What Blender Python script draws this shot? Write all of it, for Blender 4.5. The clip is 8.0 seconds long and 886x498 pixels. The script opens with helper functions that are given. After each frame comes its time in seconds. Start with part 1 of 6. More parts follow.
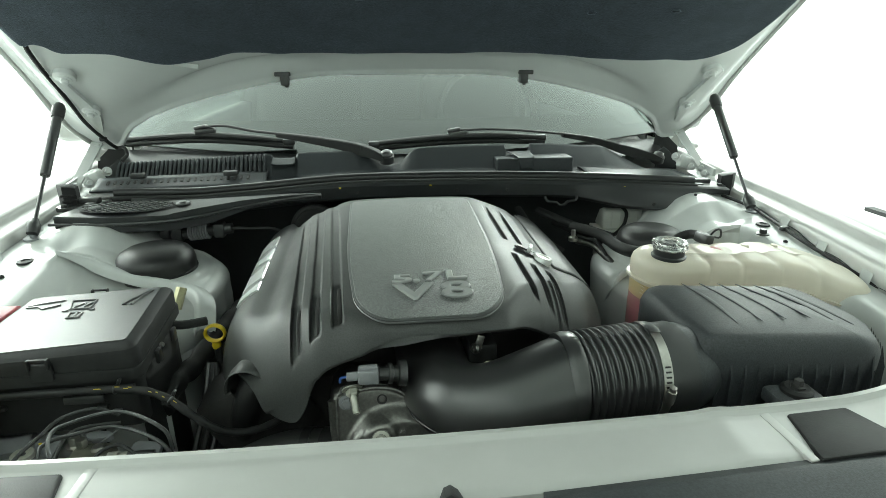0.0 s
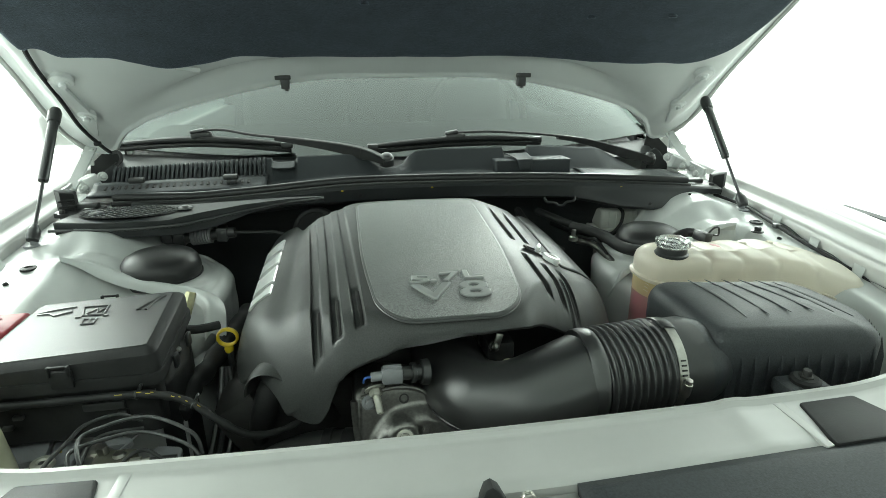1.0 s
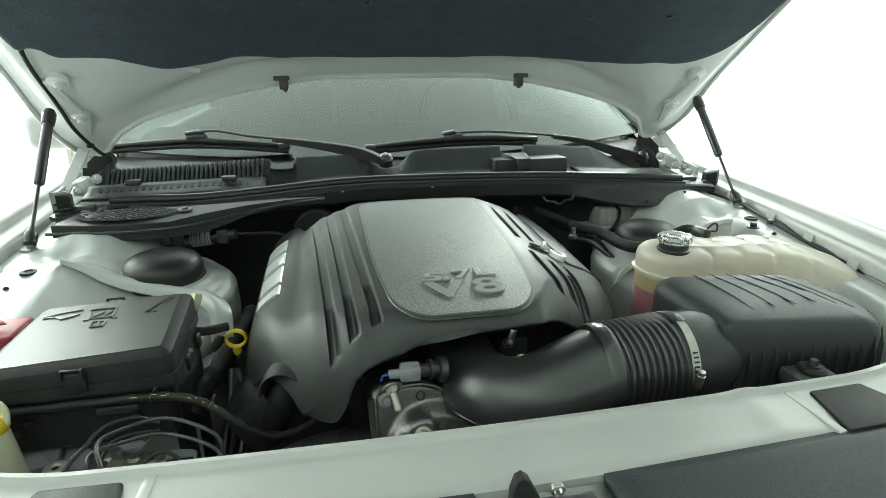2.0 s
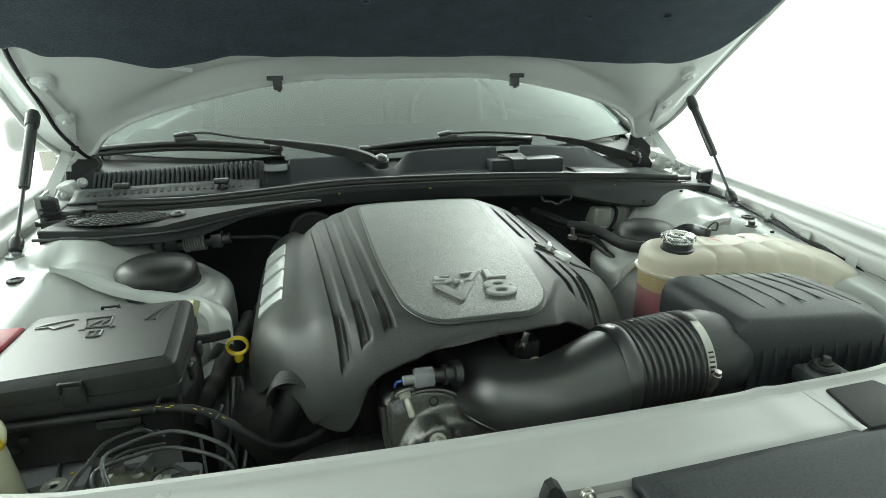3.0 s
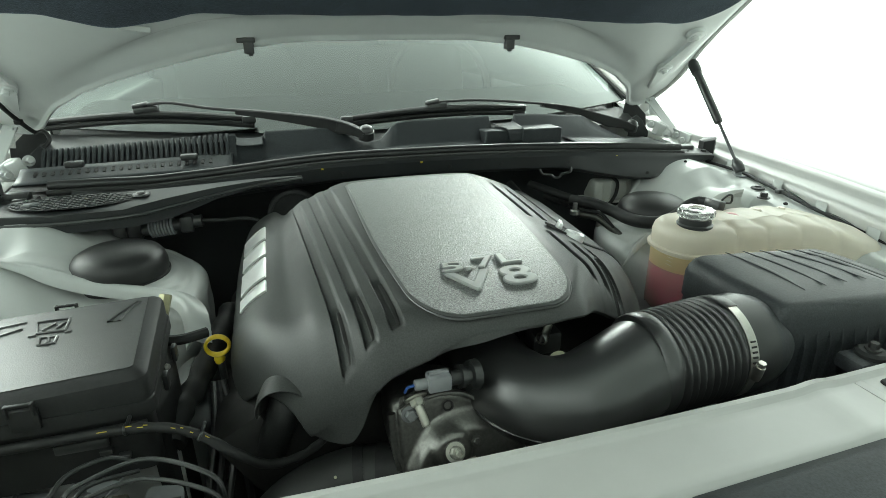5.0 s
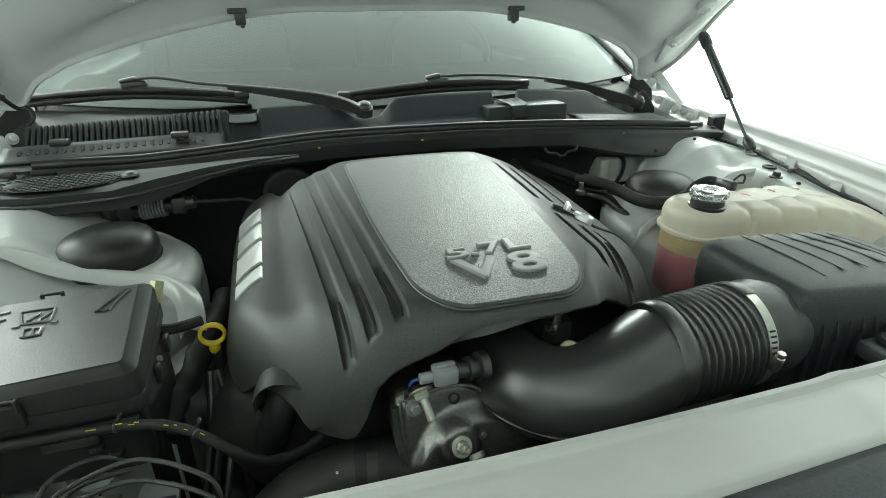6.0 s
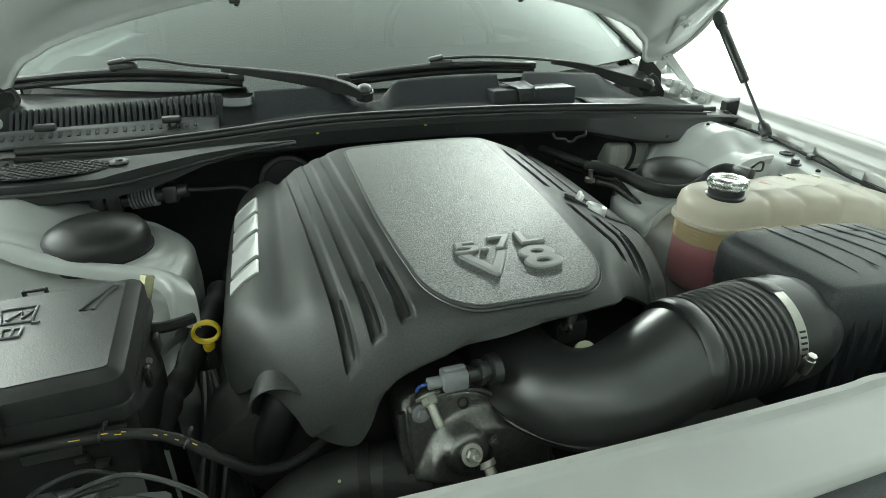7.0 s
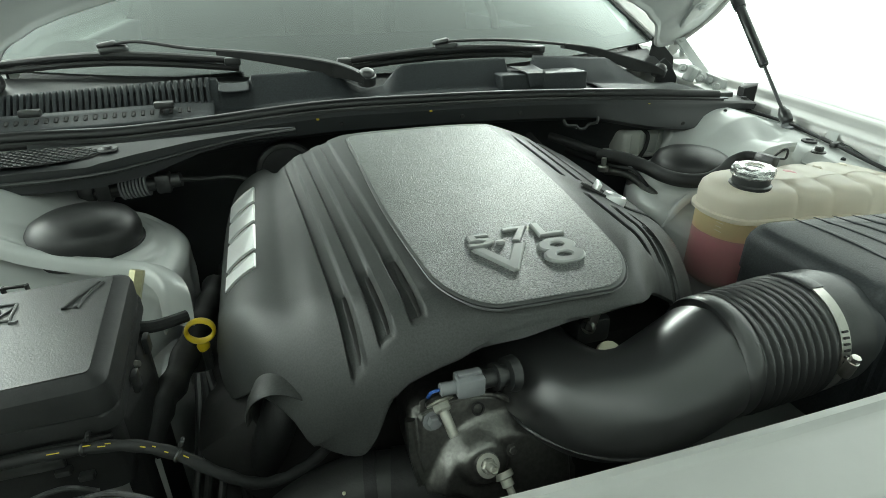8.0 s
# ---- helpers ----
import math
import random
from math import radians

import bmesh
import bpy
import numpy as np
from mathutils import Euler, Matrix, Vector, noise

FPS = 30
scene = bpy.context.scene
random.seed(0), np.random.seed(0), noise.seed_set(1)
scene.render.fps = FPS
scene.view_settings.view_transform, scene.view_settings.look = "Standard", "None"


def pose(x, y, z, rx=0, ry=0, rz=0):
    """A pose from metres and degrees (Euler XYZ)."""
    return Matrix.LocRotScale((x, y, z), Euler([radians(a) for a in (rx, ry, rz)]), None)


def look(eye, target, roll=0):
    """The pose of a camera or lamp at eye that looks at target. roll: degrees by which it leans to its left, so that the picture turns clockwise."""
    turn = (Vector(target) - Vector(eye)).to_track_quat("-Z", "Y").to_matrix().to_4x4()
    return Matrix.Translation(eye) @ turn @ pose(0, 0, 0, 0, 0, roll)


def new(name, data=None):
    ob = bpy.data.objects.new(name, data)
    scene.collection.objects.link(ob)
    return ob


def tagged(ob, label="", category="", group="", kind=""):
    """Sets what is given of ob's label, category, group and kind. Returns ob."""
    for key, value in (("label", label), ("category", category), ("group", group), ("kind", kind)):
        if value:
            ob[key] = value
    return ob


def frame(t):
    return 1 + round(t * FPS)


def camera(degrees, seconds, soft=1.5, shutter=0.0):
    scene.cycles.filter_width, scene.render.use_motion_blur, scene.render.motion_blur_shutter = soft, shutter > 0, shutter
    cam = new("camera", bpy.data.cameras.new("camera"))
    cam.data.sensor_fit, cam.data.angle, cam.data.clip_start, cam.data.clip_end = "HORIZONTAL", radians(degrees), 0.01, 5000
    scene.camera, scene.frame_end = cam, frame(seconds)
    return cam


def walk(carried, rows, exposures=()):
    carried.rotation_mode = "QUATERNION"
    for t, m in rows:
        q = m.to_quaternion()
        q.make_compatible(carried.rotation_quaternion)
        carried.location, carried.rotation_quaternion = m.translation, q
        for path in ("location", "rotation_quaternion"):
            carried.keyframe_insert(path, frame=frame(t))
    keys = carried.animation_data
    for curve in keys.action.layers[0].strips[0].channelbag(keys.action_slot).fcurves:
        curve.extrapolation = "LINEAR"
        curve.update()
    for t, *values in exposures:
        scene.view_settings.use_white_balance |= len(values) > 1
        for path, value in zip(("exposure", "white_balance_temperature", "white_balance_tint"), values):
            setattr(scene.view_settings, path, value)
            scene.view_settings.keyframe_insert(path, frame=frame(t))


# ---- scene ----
cam = camera(77.2, 8.0, 0.8)
PATH = [
    (0, (-0.076, 0.063, 1.261), (0.146, 1.932, 0.584), -0.2),
    (0.5, (-0.102, 0.061, 1.262), (0.158, 1.926, 0.588), -0.2),
    (1, (-0.13, 0.058, 1.263), (0.168, 1.919, 0.594), -0.2),
    (1.5, (-0.153, 0.058, 1.261), (0.179, 1.914, 0.596), -0.2),
    (3, (-0.21, 0.082, 1.254), (0.221, 1.922, 0.598), -0.2),
    (3.5, (-0.224, 0.11, 1.25), (0.249, 1.937, 0.59), -0.1),
    (4, (-0.228, 0.13, 1.245), (0.269, 1.946, 0.569), -0.2),
    (4.5, (-0.233, 0.158, 1.24), (0.281, 1.956, 0.532), -0.2),
    (6, (-0.232, 0.219, 1.234), (0.288, 1.963, 0.405), -0.2),
    (6.5, (-0.231, 0.239, 1.232), (0.288, 1.969, 0.374), -0.2),
    (7, (-0.23, 0.262, 1.227), (0.288, 1.981, 0.347), -0.1),
    (7.5, (-0.231, 0.286, 1.223), (0.287, 1.995, 0.323), -0.1),
    (8, (-0.23, 0.306, 1.209), (0.286, 2.011, 0.299), -0.1),
]
walk(cam, [(t, look(eye, target, roll)) for t, eye, target, roll in PATH], [(0, 0.05), (3, 0.03), (6, -0.04), (8, -0.10)])

# ---- light and air: a white light booth ----
world = bpy.data.worlds.new("booth_air")
world.use_nodes = True
world.node_tree.nodes["Background"].inputs[0].default_value = (0.93, 1.0, 0.95, 1)
world.node_tree.nodes["Background"].inputs[1].default_value = 0.3
scene.world = world
scene.view_settings.exposure = 0.0


def area_lamp(name, where, target, sx, sy, watts, colour):
    d = bpy.data.lights.new(name, "AREA")
    d.shape, d.size, d.size_y, d.energy, d.color = "RECTANGLE", sx, sy, watts, colour
    ob = new(name, d)
    ob.matrix_world = look(where, target)
    return ob


area_lamp("rear_softbox", (3.6, 7.4, 3.0), (0.4, 1.0, 0.95), 1.7, 1.0, 350, (0.89, 1.0, 0.92))
area_lamp("overhead_softbox", (2.9, 5.0, 3.5), (2.7, 4.6, 0.0), 2.4, 4.2, 110, (0.89, 1.0, 0.92))
area_lamp("side_softbox", (-4.3, 4.6, 2.2), (-0.4, 0.9, 0.92), 2.6, 1.8, 310, (0.89, 1.0, 0.92))
area_lamp("overhead_softbox", (-3.0, 5.2, 3.5), (-2.8, 4.9, 0.0), 2.0, 4.2, 180, (0.89, 1.0, 0.92))
# Fill lamp added behind the camera to lift the dark front faces.
area_lamp("front_softbox", (-1.2, -1.2, 3.4), (-0.4, 0.4, 0.8), 4.0, 2.2, 30, (0.89, 1.0, 0.92))


# ---- materials ----
def material(name, colour, rough=0.5, metal=0.0, coat=0.0, coat_rough=0.1, spec=0.5, emit=None, grain=None, bump=0.0,
             bump_scale=600.0, wear=0.0, wear_scale=18.0, rough_var=0.0):
    """A principled material: colour varied at a large scale (wear) and a small one (grain), with fine relief."""
    m = bpy.data.materials.new(name)
    m.use_nodes = True
    nt = m.node_tree
    b = nt.nodes["Principled BSDF"]
    b.inputs["Roughness"].default_value = rough
    b.inputs["Metallic"].default_value = metal
    b.inputs["Coat Weight"].default_value = coat
    b.inputs["Coat Roughness"].default_value = coat_rough
    b.inputs["Specular IOR Level"].default_value = spec
    b.inputs["Base Color"].default_value = (*colour, 1)
    tc = nt.nodes.new("ShaderNodeTexCoord")
    if wear or grain or rough_var:
        n1 = nt.nodes.new("ShaderNodeTexNoise")
        n1.inputs["Scale"].default_value, n1.inputs["Detail"].default_value, n1.inputs["Roughness"].default_value = wear_scale, 6, 0.65
        nt.links.new(tc.outputs["Object"], n1.inputs["Vector"])
        n2 = nt.nodes.new("ShaderNodeTexNoise")
        n2.inputs["Scale"].default_value, n2.inputs["Detail"].default_value = bump_scale * 0.6, 2
        nt.links.new(tc.outputs["Object"], n2.inputs["Vector"])
        mr = nt.nodes.new("ShaderNodeMapRange")
        mr.inputs["From Min"].default_value, mr.inputs["From Max"].default_value = 0.3, 0.7
        mr.inputs["To Min"].default_value, mr.inputs["To Max"].default_value = 1 - wear, 1 + wear * 0.5
        nt.links.new(n1.outputs["Fac"], mr.inputs["Value"])
        mr2 = nt.nodes.new("ShaderNodeMapRange")
        g = grain or 0.0
        mr2.inputs["From Min"].default_value, mr2.inputs["From Max"].default_value = 0.3, 0.7
        mr2.inputs["To Min"].default_value, mr2.inputs["To Max"].default_value = 1 - g, 1 + g
        nt.links.new(n2.outputs["Fac"], mr2.inputs["Value"])
        mul = nt.nodes.new("ShaderNodeMath")
        mul.operation = "MULTIPLY"
        nt.links.new(mr.outputs[0], mul.inputs[0])
        nt.links.new(mr2.outputs[0], mul.inputs[1])
        vm = nt.nodes.new("ShaderNodeVectorMath")
        vm.operation = "SCALE"
        vm.inputs[0].default_value = colour
        nt.links.new(mul.outputs[0], vm.inputs["Scale"])
        nt.links.new(vm.outputs[0], b.inputs["Base Color"])
        if rough_var:
            mr3 = nt.nodes.new("ShaderNodeMapRange")
            mr3.inputs["From Min"].default_value, mr3.inputs["From Max"].default_value = 0.3, 0.7
            mr3.inputs["To Min"].default_value, mr3.inputs["To Max"].default_value = rough - rough_var, rough + rough_var
            nt.links.new(n1.outputs["Fac"], mr3.inputs["Value"])
            nt.links.new(mr3.outputs[0], b.inputs["Roughness"])
    if bump:
        n3 = nt.nodes.new("ShaderNodeTexNoise")
        n3.inputs["Scale"].default_value, n3.inputs["Detail"].default_value = bump_scale, 3
        nt.links.new(tc.outputs["Object"], n3.inputs["Vector"])
        bp = nt.nodes.new("ShaderNodeBump")
        bp.inputs["Strength"].default_value, bp.inputs["Distance"].default_value = bump, 0.001
        nt.links.new(n3.outputs["Fac"], bp.inputs["Height"])
        nt.links.new(bp.outputs[0], b.inputs["Normal"])
    if emit:
        b.inputs["Emission Color"].default_value = (*emit[0], 1)
        b.inputs["Emission Strength"].default_value = emit[1]
    return m


# The booth fabric is given emission so that it burns out to white.
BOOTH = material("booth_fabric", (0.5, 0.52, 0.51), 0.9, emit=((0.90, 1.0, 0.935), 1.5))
# Same fabric, emission doubled as added fill for the hood's left underside.
BOOTHWEST = material("booth_fabric_left_fill", (0.5, 0.52, 0.51), 0.9, emit=((0.90, 1.0, 0.935), 3.0))
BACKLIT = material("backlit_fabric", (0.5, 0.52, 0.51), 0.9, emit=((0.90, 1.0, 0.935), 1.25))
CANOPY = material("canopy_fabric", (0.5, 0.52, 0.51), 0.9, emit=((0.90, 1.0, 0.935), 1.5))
# Paint of unseen walls behind the camera, pale enough to bounce light forward.
BOUNCE = material("bounce_wall_paint", (0.62, 0.64, 0.63), 0.8, wear=0.05, wear_scale=2)
FLOOR = material("booth_floor_paint", (0.62, 0.64, 0.62), 0.45, wear=0.06, wear_scale=1.5)
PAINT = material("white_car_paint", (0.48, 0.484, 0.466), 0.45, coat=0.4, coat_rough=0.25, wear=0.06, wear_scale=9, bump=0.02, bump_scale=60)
# Same paint as the body, lightened in colour to imitate light under the hood.
HOODLIT = material("white_paint_lit_hood", (0.76, 0.785, 0.775), 0.38, coat=0.5, coat_rough=0.15, wear=0.04, wear_scale=7, bump=0.02, bump_scale=90)
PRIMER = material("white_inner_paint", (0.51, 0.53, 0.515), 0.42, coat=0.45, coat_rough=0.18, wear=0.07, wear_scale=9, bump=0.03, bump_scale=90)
COVER = material("cover_plastic", (0.048, 0.051, 0.049), 0.50, spec=0.36, wear=0.10, wear_scale=14, grain=0.20, bump=0.16, bump_scale=950, rough_var=0.05)
PLATE = material("cover_plate_plastic", (0.155, 0.162, 0.158), 0.36, metal=0.35, grain=0.5, bump=0.9, bump_scale=850, wear=0.05)
PLATERIM = material("cover_plate_rim", (0.075, 0.079, 0.077), 0.5, metal=0.1, grain=0.05, bump=0.03, wear=0.04)
CAPRUB = material("grey_black_rubber", (0.023, 0.024, 0.024), 0.40, wear=0.1, wear_scale=20, grain=0.1, bump=0.15, bump_scale=900)
BLACK = material("black_plastic", (0.026, 0.028, 0.028), 0.36, spec=0.7, wear=0.2, wear_scale=20, bump=0.12, bump_scale=900, rough_var=0.08)
SATIN = material("black_satin_duct", (0.027, 0.028, 0.028), 0.33, spec=1.0, wear=0.05, wear_scale=12, bump=0.004, bump_scale=500, rough_var=0.02)
RUBBER = material("black_rubber", (0.021, 0.022, 0.022), 0.55, spec=0.3, wear=0.3, wear_scale=30, bump=0.2, bump_scale=500)
COWL = material("cowl_plastic", (0.031, 0.037, 0.040), 0.58, spec=0.36, wear=0.12, wear_scale=10, grain=0.28, bump=0.25, bump_scale=700)
FELT = material("insulation_felt", (0.020, 0.025, 0.033), 0.95, wear=0.35, wear_scale=30, grain=0.5, bump=0.9, bump_scale=420)
FELT.node_tree.nodes["Principled BSDF"].inputs["Sheen Weight"].default_value = 0.35
FELT.node_tree.nodes["Principled BSDF"].inputs["Sheen Tint"].default_value = (0.55, 0.72, 0.9, 1)
# Grimy metal; its dark colour also stands in for shade in holes and slots.
DARK = material("grimy_metal_and_hole_shade", (0.034, 0.034, 0.033), 0.6, metal=0.2, wear=0.5, wear_scale=12, bump=0.4, bump_scale=120)
ALU = material("cast_aluminium", (0.19, 0.19, 0.178), 0.34, metal=0.9, wear=0.12, wear_scale=25, grain=0.15, bump=0.22, bump_scale=420, rough_var=0.06)
STEEL = material("zinc_steel", (0.55, 0.54, 0.50), 0.32, metal=1.0, wear=0.2, wear_scale=60, bump=0.1)
SEALRUB = material("smooth_seal_rubber", (0.016, 0.017, 0.017), 0.34, wear=0.2, wear_scale=25, bump=0.08, bump_scale=300)
COWLGLOSS = material("glossy_cowl_plastic", (0.026, 0.029, 0.030), 0.46, wear=0.15, wear_scale=10, bump=0.08, bump_scale=500)
ZINC = material("dull_zinc", (0.50, 0.50, 0.44), 0.48, metal=0.55, wear=0.2, wear_scale=60, bump=0.1)
TAUPE = material("taupe_partition_paint", (0.20, 0.19, 0.165), 0.8, wear=0.08, wear_scale=2)
LIDBLACK = material("textured_black_plastic", (0.019, 0.021, 0.021), 0.46, spec=0.6, wear=0.1, wear_scale=12, grain=0.35, bump=0.25, bump_scale=650)
GREYCOVER = material("grey_filter_cover", (0.027, 0.030, 0.031), 0.48, spec=0.36, wear=0.1, wear_scale=10, grain=0.1, bump=0.12, bump_scale=700)
HOSE = material("dusty_hose_rubber", (0.026, 0.027, 0.026), 0.5, wear=0.2, wear_scale=25, bump=0.12, bump_scale=400)
BOXBLACK = material("matt_box_plastic", (0.034, 0.039, 0.042), 0.50, spec=0.5, wear=0.12, wear_scale=12, grain=0.3, bump=0.3, bump_scale=700)
CHROME = material("chrome", (0.8, 0.81, 0.8), 0.12, metal=1.0, wear=0.05)
BRASS = material("yellow_zinc", (0.42, 0.40, 0.25), 0.4, metal=0.7, wear=0.2, wear_scale=90)
OLIVE = material("olive_coating", (0.13, 0.13, 0.10), 0.5, metal=0.3, wear=0.25, wear_scale=60, bump=0.1)
YELLOW = material("yellow_plastic", (0.72, 0.52, 0.02), 0.42, wear=0.1, wear_scale=60)
RED = material("red_plastic", (0.33, 0.03, 0.04), 0.45, wear=0.15, wear_scale=50)
GREYPLUG = material("grey_plug_plastic", (0.24, 0.25, 0.26), 0.5, wear=0.1, wear_scale=60)
SILVER = material("badge_silver", (0.80, 0.81, 0.80), 0.34, metal=0.5, wear=0.05)
LETTER = material("letter_chrome", (0.34, 0.35, 0.34), 0.40, metal=0.4, wear=0.08)
DASH = material("dash_vinyl", (0.02, 0.021, 0.021), 0.7, wear=0.1, bump=0.2, bump_scale=300)
BOTTLE = material("washer_bottle", (0.62, 0.62, 0.45), 0.4, wear=0.1)


def glass_material():
    m = bpy.data.materials.new("windshield_glass")
    m.use_nodes = True
    nt = m.node_tree
    nt.nodes.remove(nt.nodes["Principled BSDF"])
    out = nt.nodes["Material Output"]
    tr = nt.nodes.new("ShaderNodeBsdfTransparent")
    tr.inputs[0].default_value = (0.15, 0.178, 0.166, 1)
    gl = nt.nodes.new("ShaderNodeBsdfGlossy")
    gl.inputs["Roughness"].default_value = 0.20
    gl.inputs["Color"].default_value = (0.92, 1.0, 0.97, 1)
    fr = nt.nodes.new("ShaderNodeFresnel")
    fr.inputs[0].default_value = 1.43
    mx = nt.nodes.new("ShaderNodeMixShader")
    nt.links.new(fr.outputs[0], mx.inputs[0])
    nt.links.new(tr.outputs[0], mx.inputs[1])
    nt.links.new(gl.outputs[0], mx.inputs[2])
    nt.links.new(mx.outputs[0], out.inputs[0])
    return m


def tank_material(name, colour, clear):
    """Milky plastic that lets some of what is inside show through."""
    m = material(name, colour, 0.35, coat=0.2, wear=0.08, wear_scale=14, bump=0.05, bump_scale=80)
    nt = m.node_tree
    b = nt.nodes["Principled BSDF"]
    out = nt.nodes["Material Output"]
    tl = nt.nodes.new("ShaderNodeBsdfTranslucent")
    tl.inputs[0].default_value = (*colour, 1)
    m1 = nt.nodes.new("ShaderNodeMixShader")
    m1.inputs[0].default_value = 0.35
    nt.links.new(b.outputs[0], m1.inputs[1])
    nt.links.new(tl.outputs[0], m1.inputs[2])
    tr = nt.nodes.new("ShaderNodeBsdfTransparent")
    m2 = nt.nodes.new("ShaderNodeMixShader")
    m2.inputs[0].default_value = clear
    nt.links.new(m1.outputs[0], m2.inputs[1])
    nt.links.new(tr.outputs[0], m2.inputs[2])
    nt.links.new(m2.outputs[0], out.inputs[0])
    return m


CLEAR = material("clear_cap_plastic", (0.80, 0.82, 0.80), 0.06, coat=1.0, coat_rough=0.03)
CLEAR.node_tree.nodes["Principled BSDF"].inputs["Transmission Weight"].default_value = 0.85
GLASS = glass_material()
TINT = glass_material()
TINT.name = "tinted_side_glass"
TINT.node_tree.nodes["Transparent BSDF"].inputs[0].default_value = (0.36, 0.40, 0.38, 1)
MILKY = tank_material("milky_tank_plastic", (0.84, 0.79, 0.68), 0.08)
MILKYLOW = tank_material("clear_milky_tank_plastic", (0.90, 0.80, 0.64), 0.52)
MILKYMID = tank_material("yellowed_tank_plastic", (0.86, 0.74, 0.44), 0.20)
MILKY2 = tank_material("milky_reservoir_plastic", (0.78, 0.79, 0.74), 0.15)
COOLANT = material("pink_coolant", (0.70, 0.03, 0.22), 0.25)


# ---- builders ----
def part(name, bm, mat, parent=None, label="", smooth=35, solid=0.0, offset=-1):
    """One bmesh as one mesh object, at top level or under a thing or part."""
    me = bpy.data.meshes.new(name)
    bmesh.ops.recalc_face_normals(bm, faces=bm.faces)
    bm.to_mesh(me)
    bm.free()
    me.materials.append(mat)
    if smooth:
        me.shade_smooth()
        me.set_sharp_from_angle(angle=radians(smooth))
    ob = new(name, me)
    if parent is not None:
        ob.parent = parent
        if parent.data is None:
            ob.matrix_parent_inverse = Matrix.Translation(-parent.location)
    if label:
        ob["label"] = label
    if solid:
        md = ob.modifiers.new("thickness", "SOLIDIFY")
        md.thickness, md.offset = solid, offset
    return ob


def thing(name, label, category, at=(0, 0, 0), group="", kind=""):
    """An empty at a thing's base; children are built in its own coordinates."""
    ob = new(name)
    ob.empty_display_size = 0.02
    ob.location = at
    return tagged(ob, label, category, group, kind)


def smoothstep(x, a, b):
    t = min(1.0, max(0.0, (x - a) / (b - a)))
    return t * t * (3 - 2 * t)


def lerp_table(x, table):
    """Smooth interpolation in a short table of pairs."""
    if x <= table[0][0]:
        return table[0][1]
    for (x0, y0), (x1, y1) in zip(table, table[1:]):
        if x <= x1:
            return y0 + (y1 - y0) * (x - x0) / (x1 - x0)
    return table[-1][1]


def smooth_table(x, table):
    """Cubic interpolation in a short table of pairs."""
    n = len(table)
    if x <= table[0][0]:
        return table[0][1]
    if x >= table[-1][0]:
        return table[-1][1]

    def slope(i):
        a, b = table[max(0, i - 1)], table[min(n - 1, i + 1)]
        return (b[1] - a[1]) / (b[0] - a[0])
    for i in range(n - 1):
        (x0, y0), (x1, y1) = table[i], table[i + 1]
        if x <= x1:
            d = x1 - x0
            t = (x - x0) / d
            return ((2 * t ** 3 - 3 * t * t + 1) * y0 + (t ** 3 - 2 * t * t + t) * d * slope(i)
                    + (3 * t * t - 2 * t ** 3) * y1 + (t ** 3 - t * t) * d * slope(i + 1))


def curve_through(points, per=8, closed=False):
    """Catmull-Rom through points."""
    P = [Vector(p) for p in points]
    n = len(P)
    out = []
    for i in range(n if closed else n - 1):
        if closed:
            a, b, c, d = P[(i - 1) % n], P[i], P[(i + 1) % n], P[(i + 2) % n]
        else:
            a, b, c, d = P[max(0, i - 1)], P[i], P[i + 1], P[min(n - 1, i + 2)]
        for k in range(per):
            t = k / per
            out.append(0.5 * ((2 * b) + (c - a) * t + (2 * a - 5 * b + 4 * c - d) * t * t + (3 * b - a - 3 * c + d) * t ** 3))
    if not closed:
        out.append(P[-1])
    return out


def sweep(points, radius, seg=12, per=8, flat=1.0, caps=True, straight=False, bm=None, up=None):
    """A tube along points; radius is a number, or a function of 0..1 along the way."""
    bm = bm or bmesh.new()
    path = [Vector(p) for p in points] if straight else curve_through(points, per)
    n = len(path)
    rings = []
    tangent = (path[1] - path[0]).normalized()
    side = tangent.cross(Vector(up or (0, 0, 1)))
    if side.length < 1e-3:
        side = tangent.cross(Vector((0, 1, 0)))
    side.normalize()
    for i, p in enumerate(path):
        t = (path[min(n - 1, i + 1)] - path[max(0, i - 1)]).normalized()
        side = (side - t * side.dot(t)).normalized()
        other = t.cross(side)
        r = radius(i / (n - 1)) if callable(radius) else radius
        rings.append([bm.verts.new(p + (side * math.cos(a) + other * math.sin(a) * flat) * r) for a in (2 * math.pi * k / seg for k in range(seg))])
    for a, b in zip(rings, rings[1:]):
        for k in range(seg):
            bm.faces.new((a[k], a[(k + 1) % seg], b[(k + 1) % seg], b[k]))
    if caps:
        bm.faces.new(rings[0][::-1])
        bm.faces.new(rings[-1])
    return bm


def lathe(profile, seg=24, m=None, bm=None, closed=True):
    """Turns pairs (radius, height) round z, then moves them by m."""
    bm = bm or bmesh.new()
    m = m or Matrix()
    rings = []
    for r, h in profile:
        if r < 1e-6:
            rings.append([bm.verts.new(m @ Vector((0, 0, h)))])
        else:
            rings.append([bm.verts.new(m @ Vector((r * math.cos(2 * math.pi * k / seg), r * math.sin(2 * math.pi * k / seg), h))) for k in range(seg)])
    for a, b in zip(rings, rings[1:]):
        for k in range(seg):
            q = [a[k % len(a)], a[(k + 1) % len(a)], b[(k + 1) % len(b)], b[k % len(b)]]
            q = list(dict.fromkeys(q))
            if len(q) > 2:
                bm.faces.new(q)
    if closed:
        for r in (rings[0], rings[-1]):
            if len(r) > 2:
                bm.faces.new(r)
    return bm


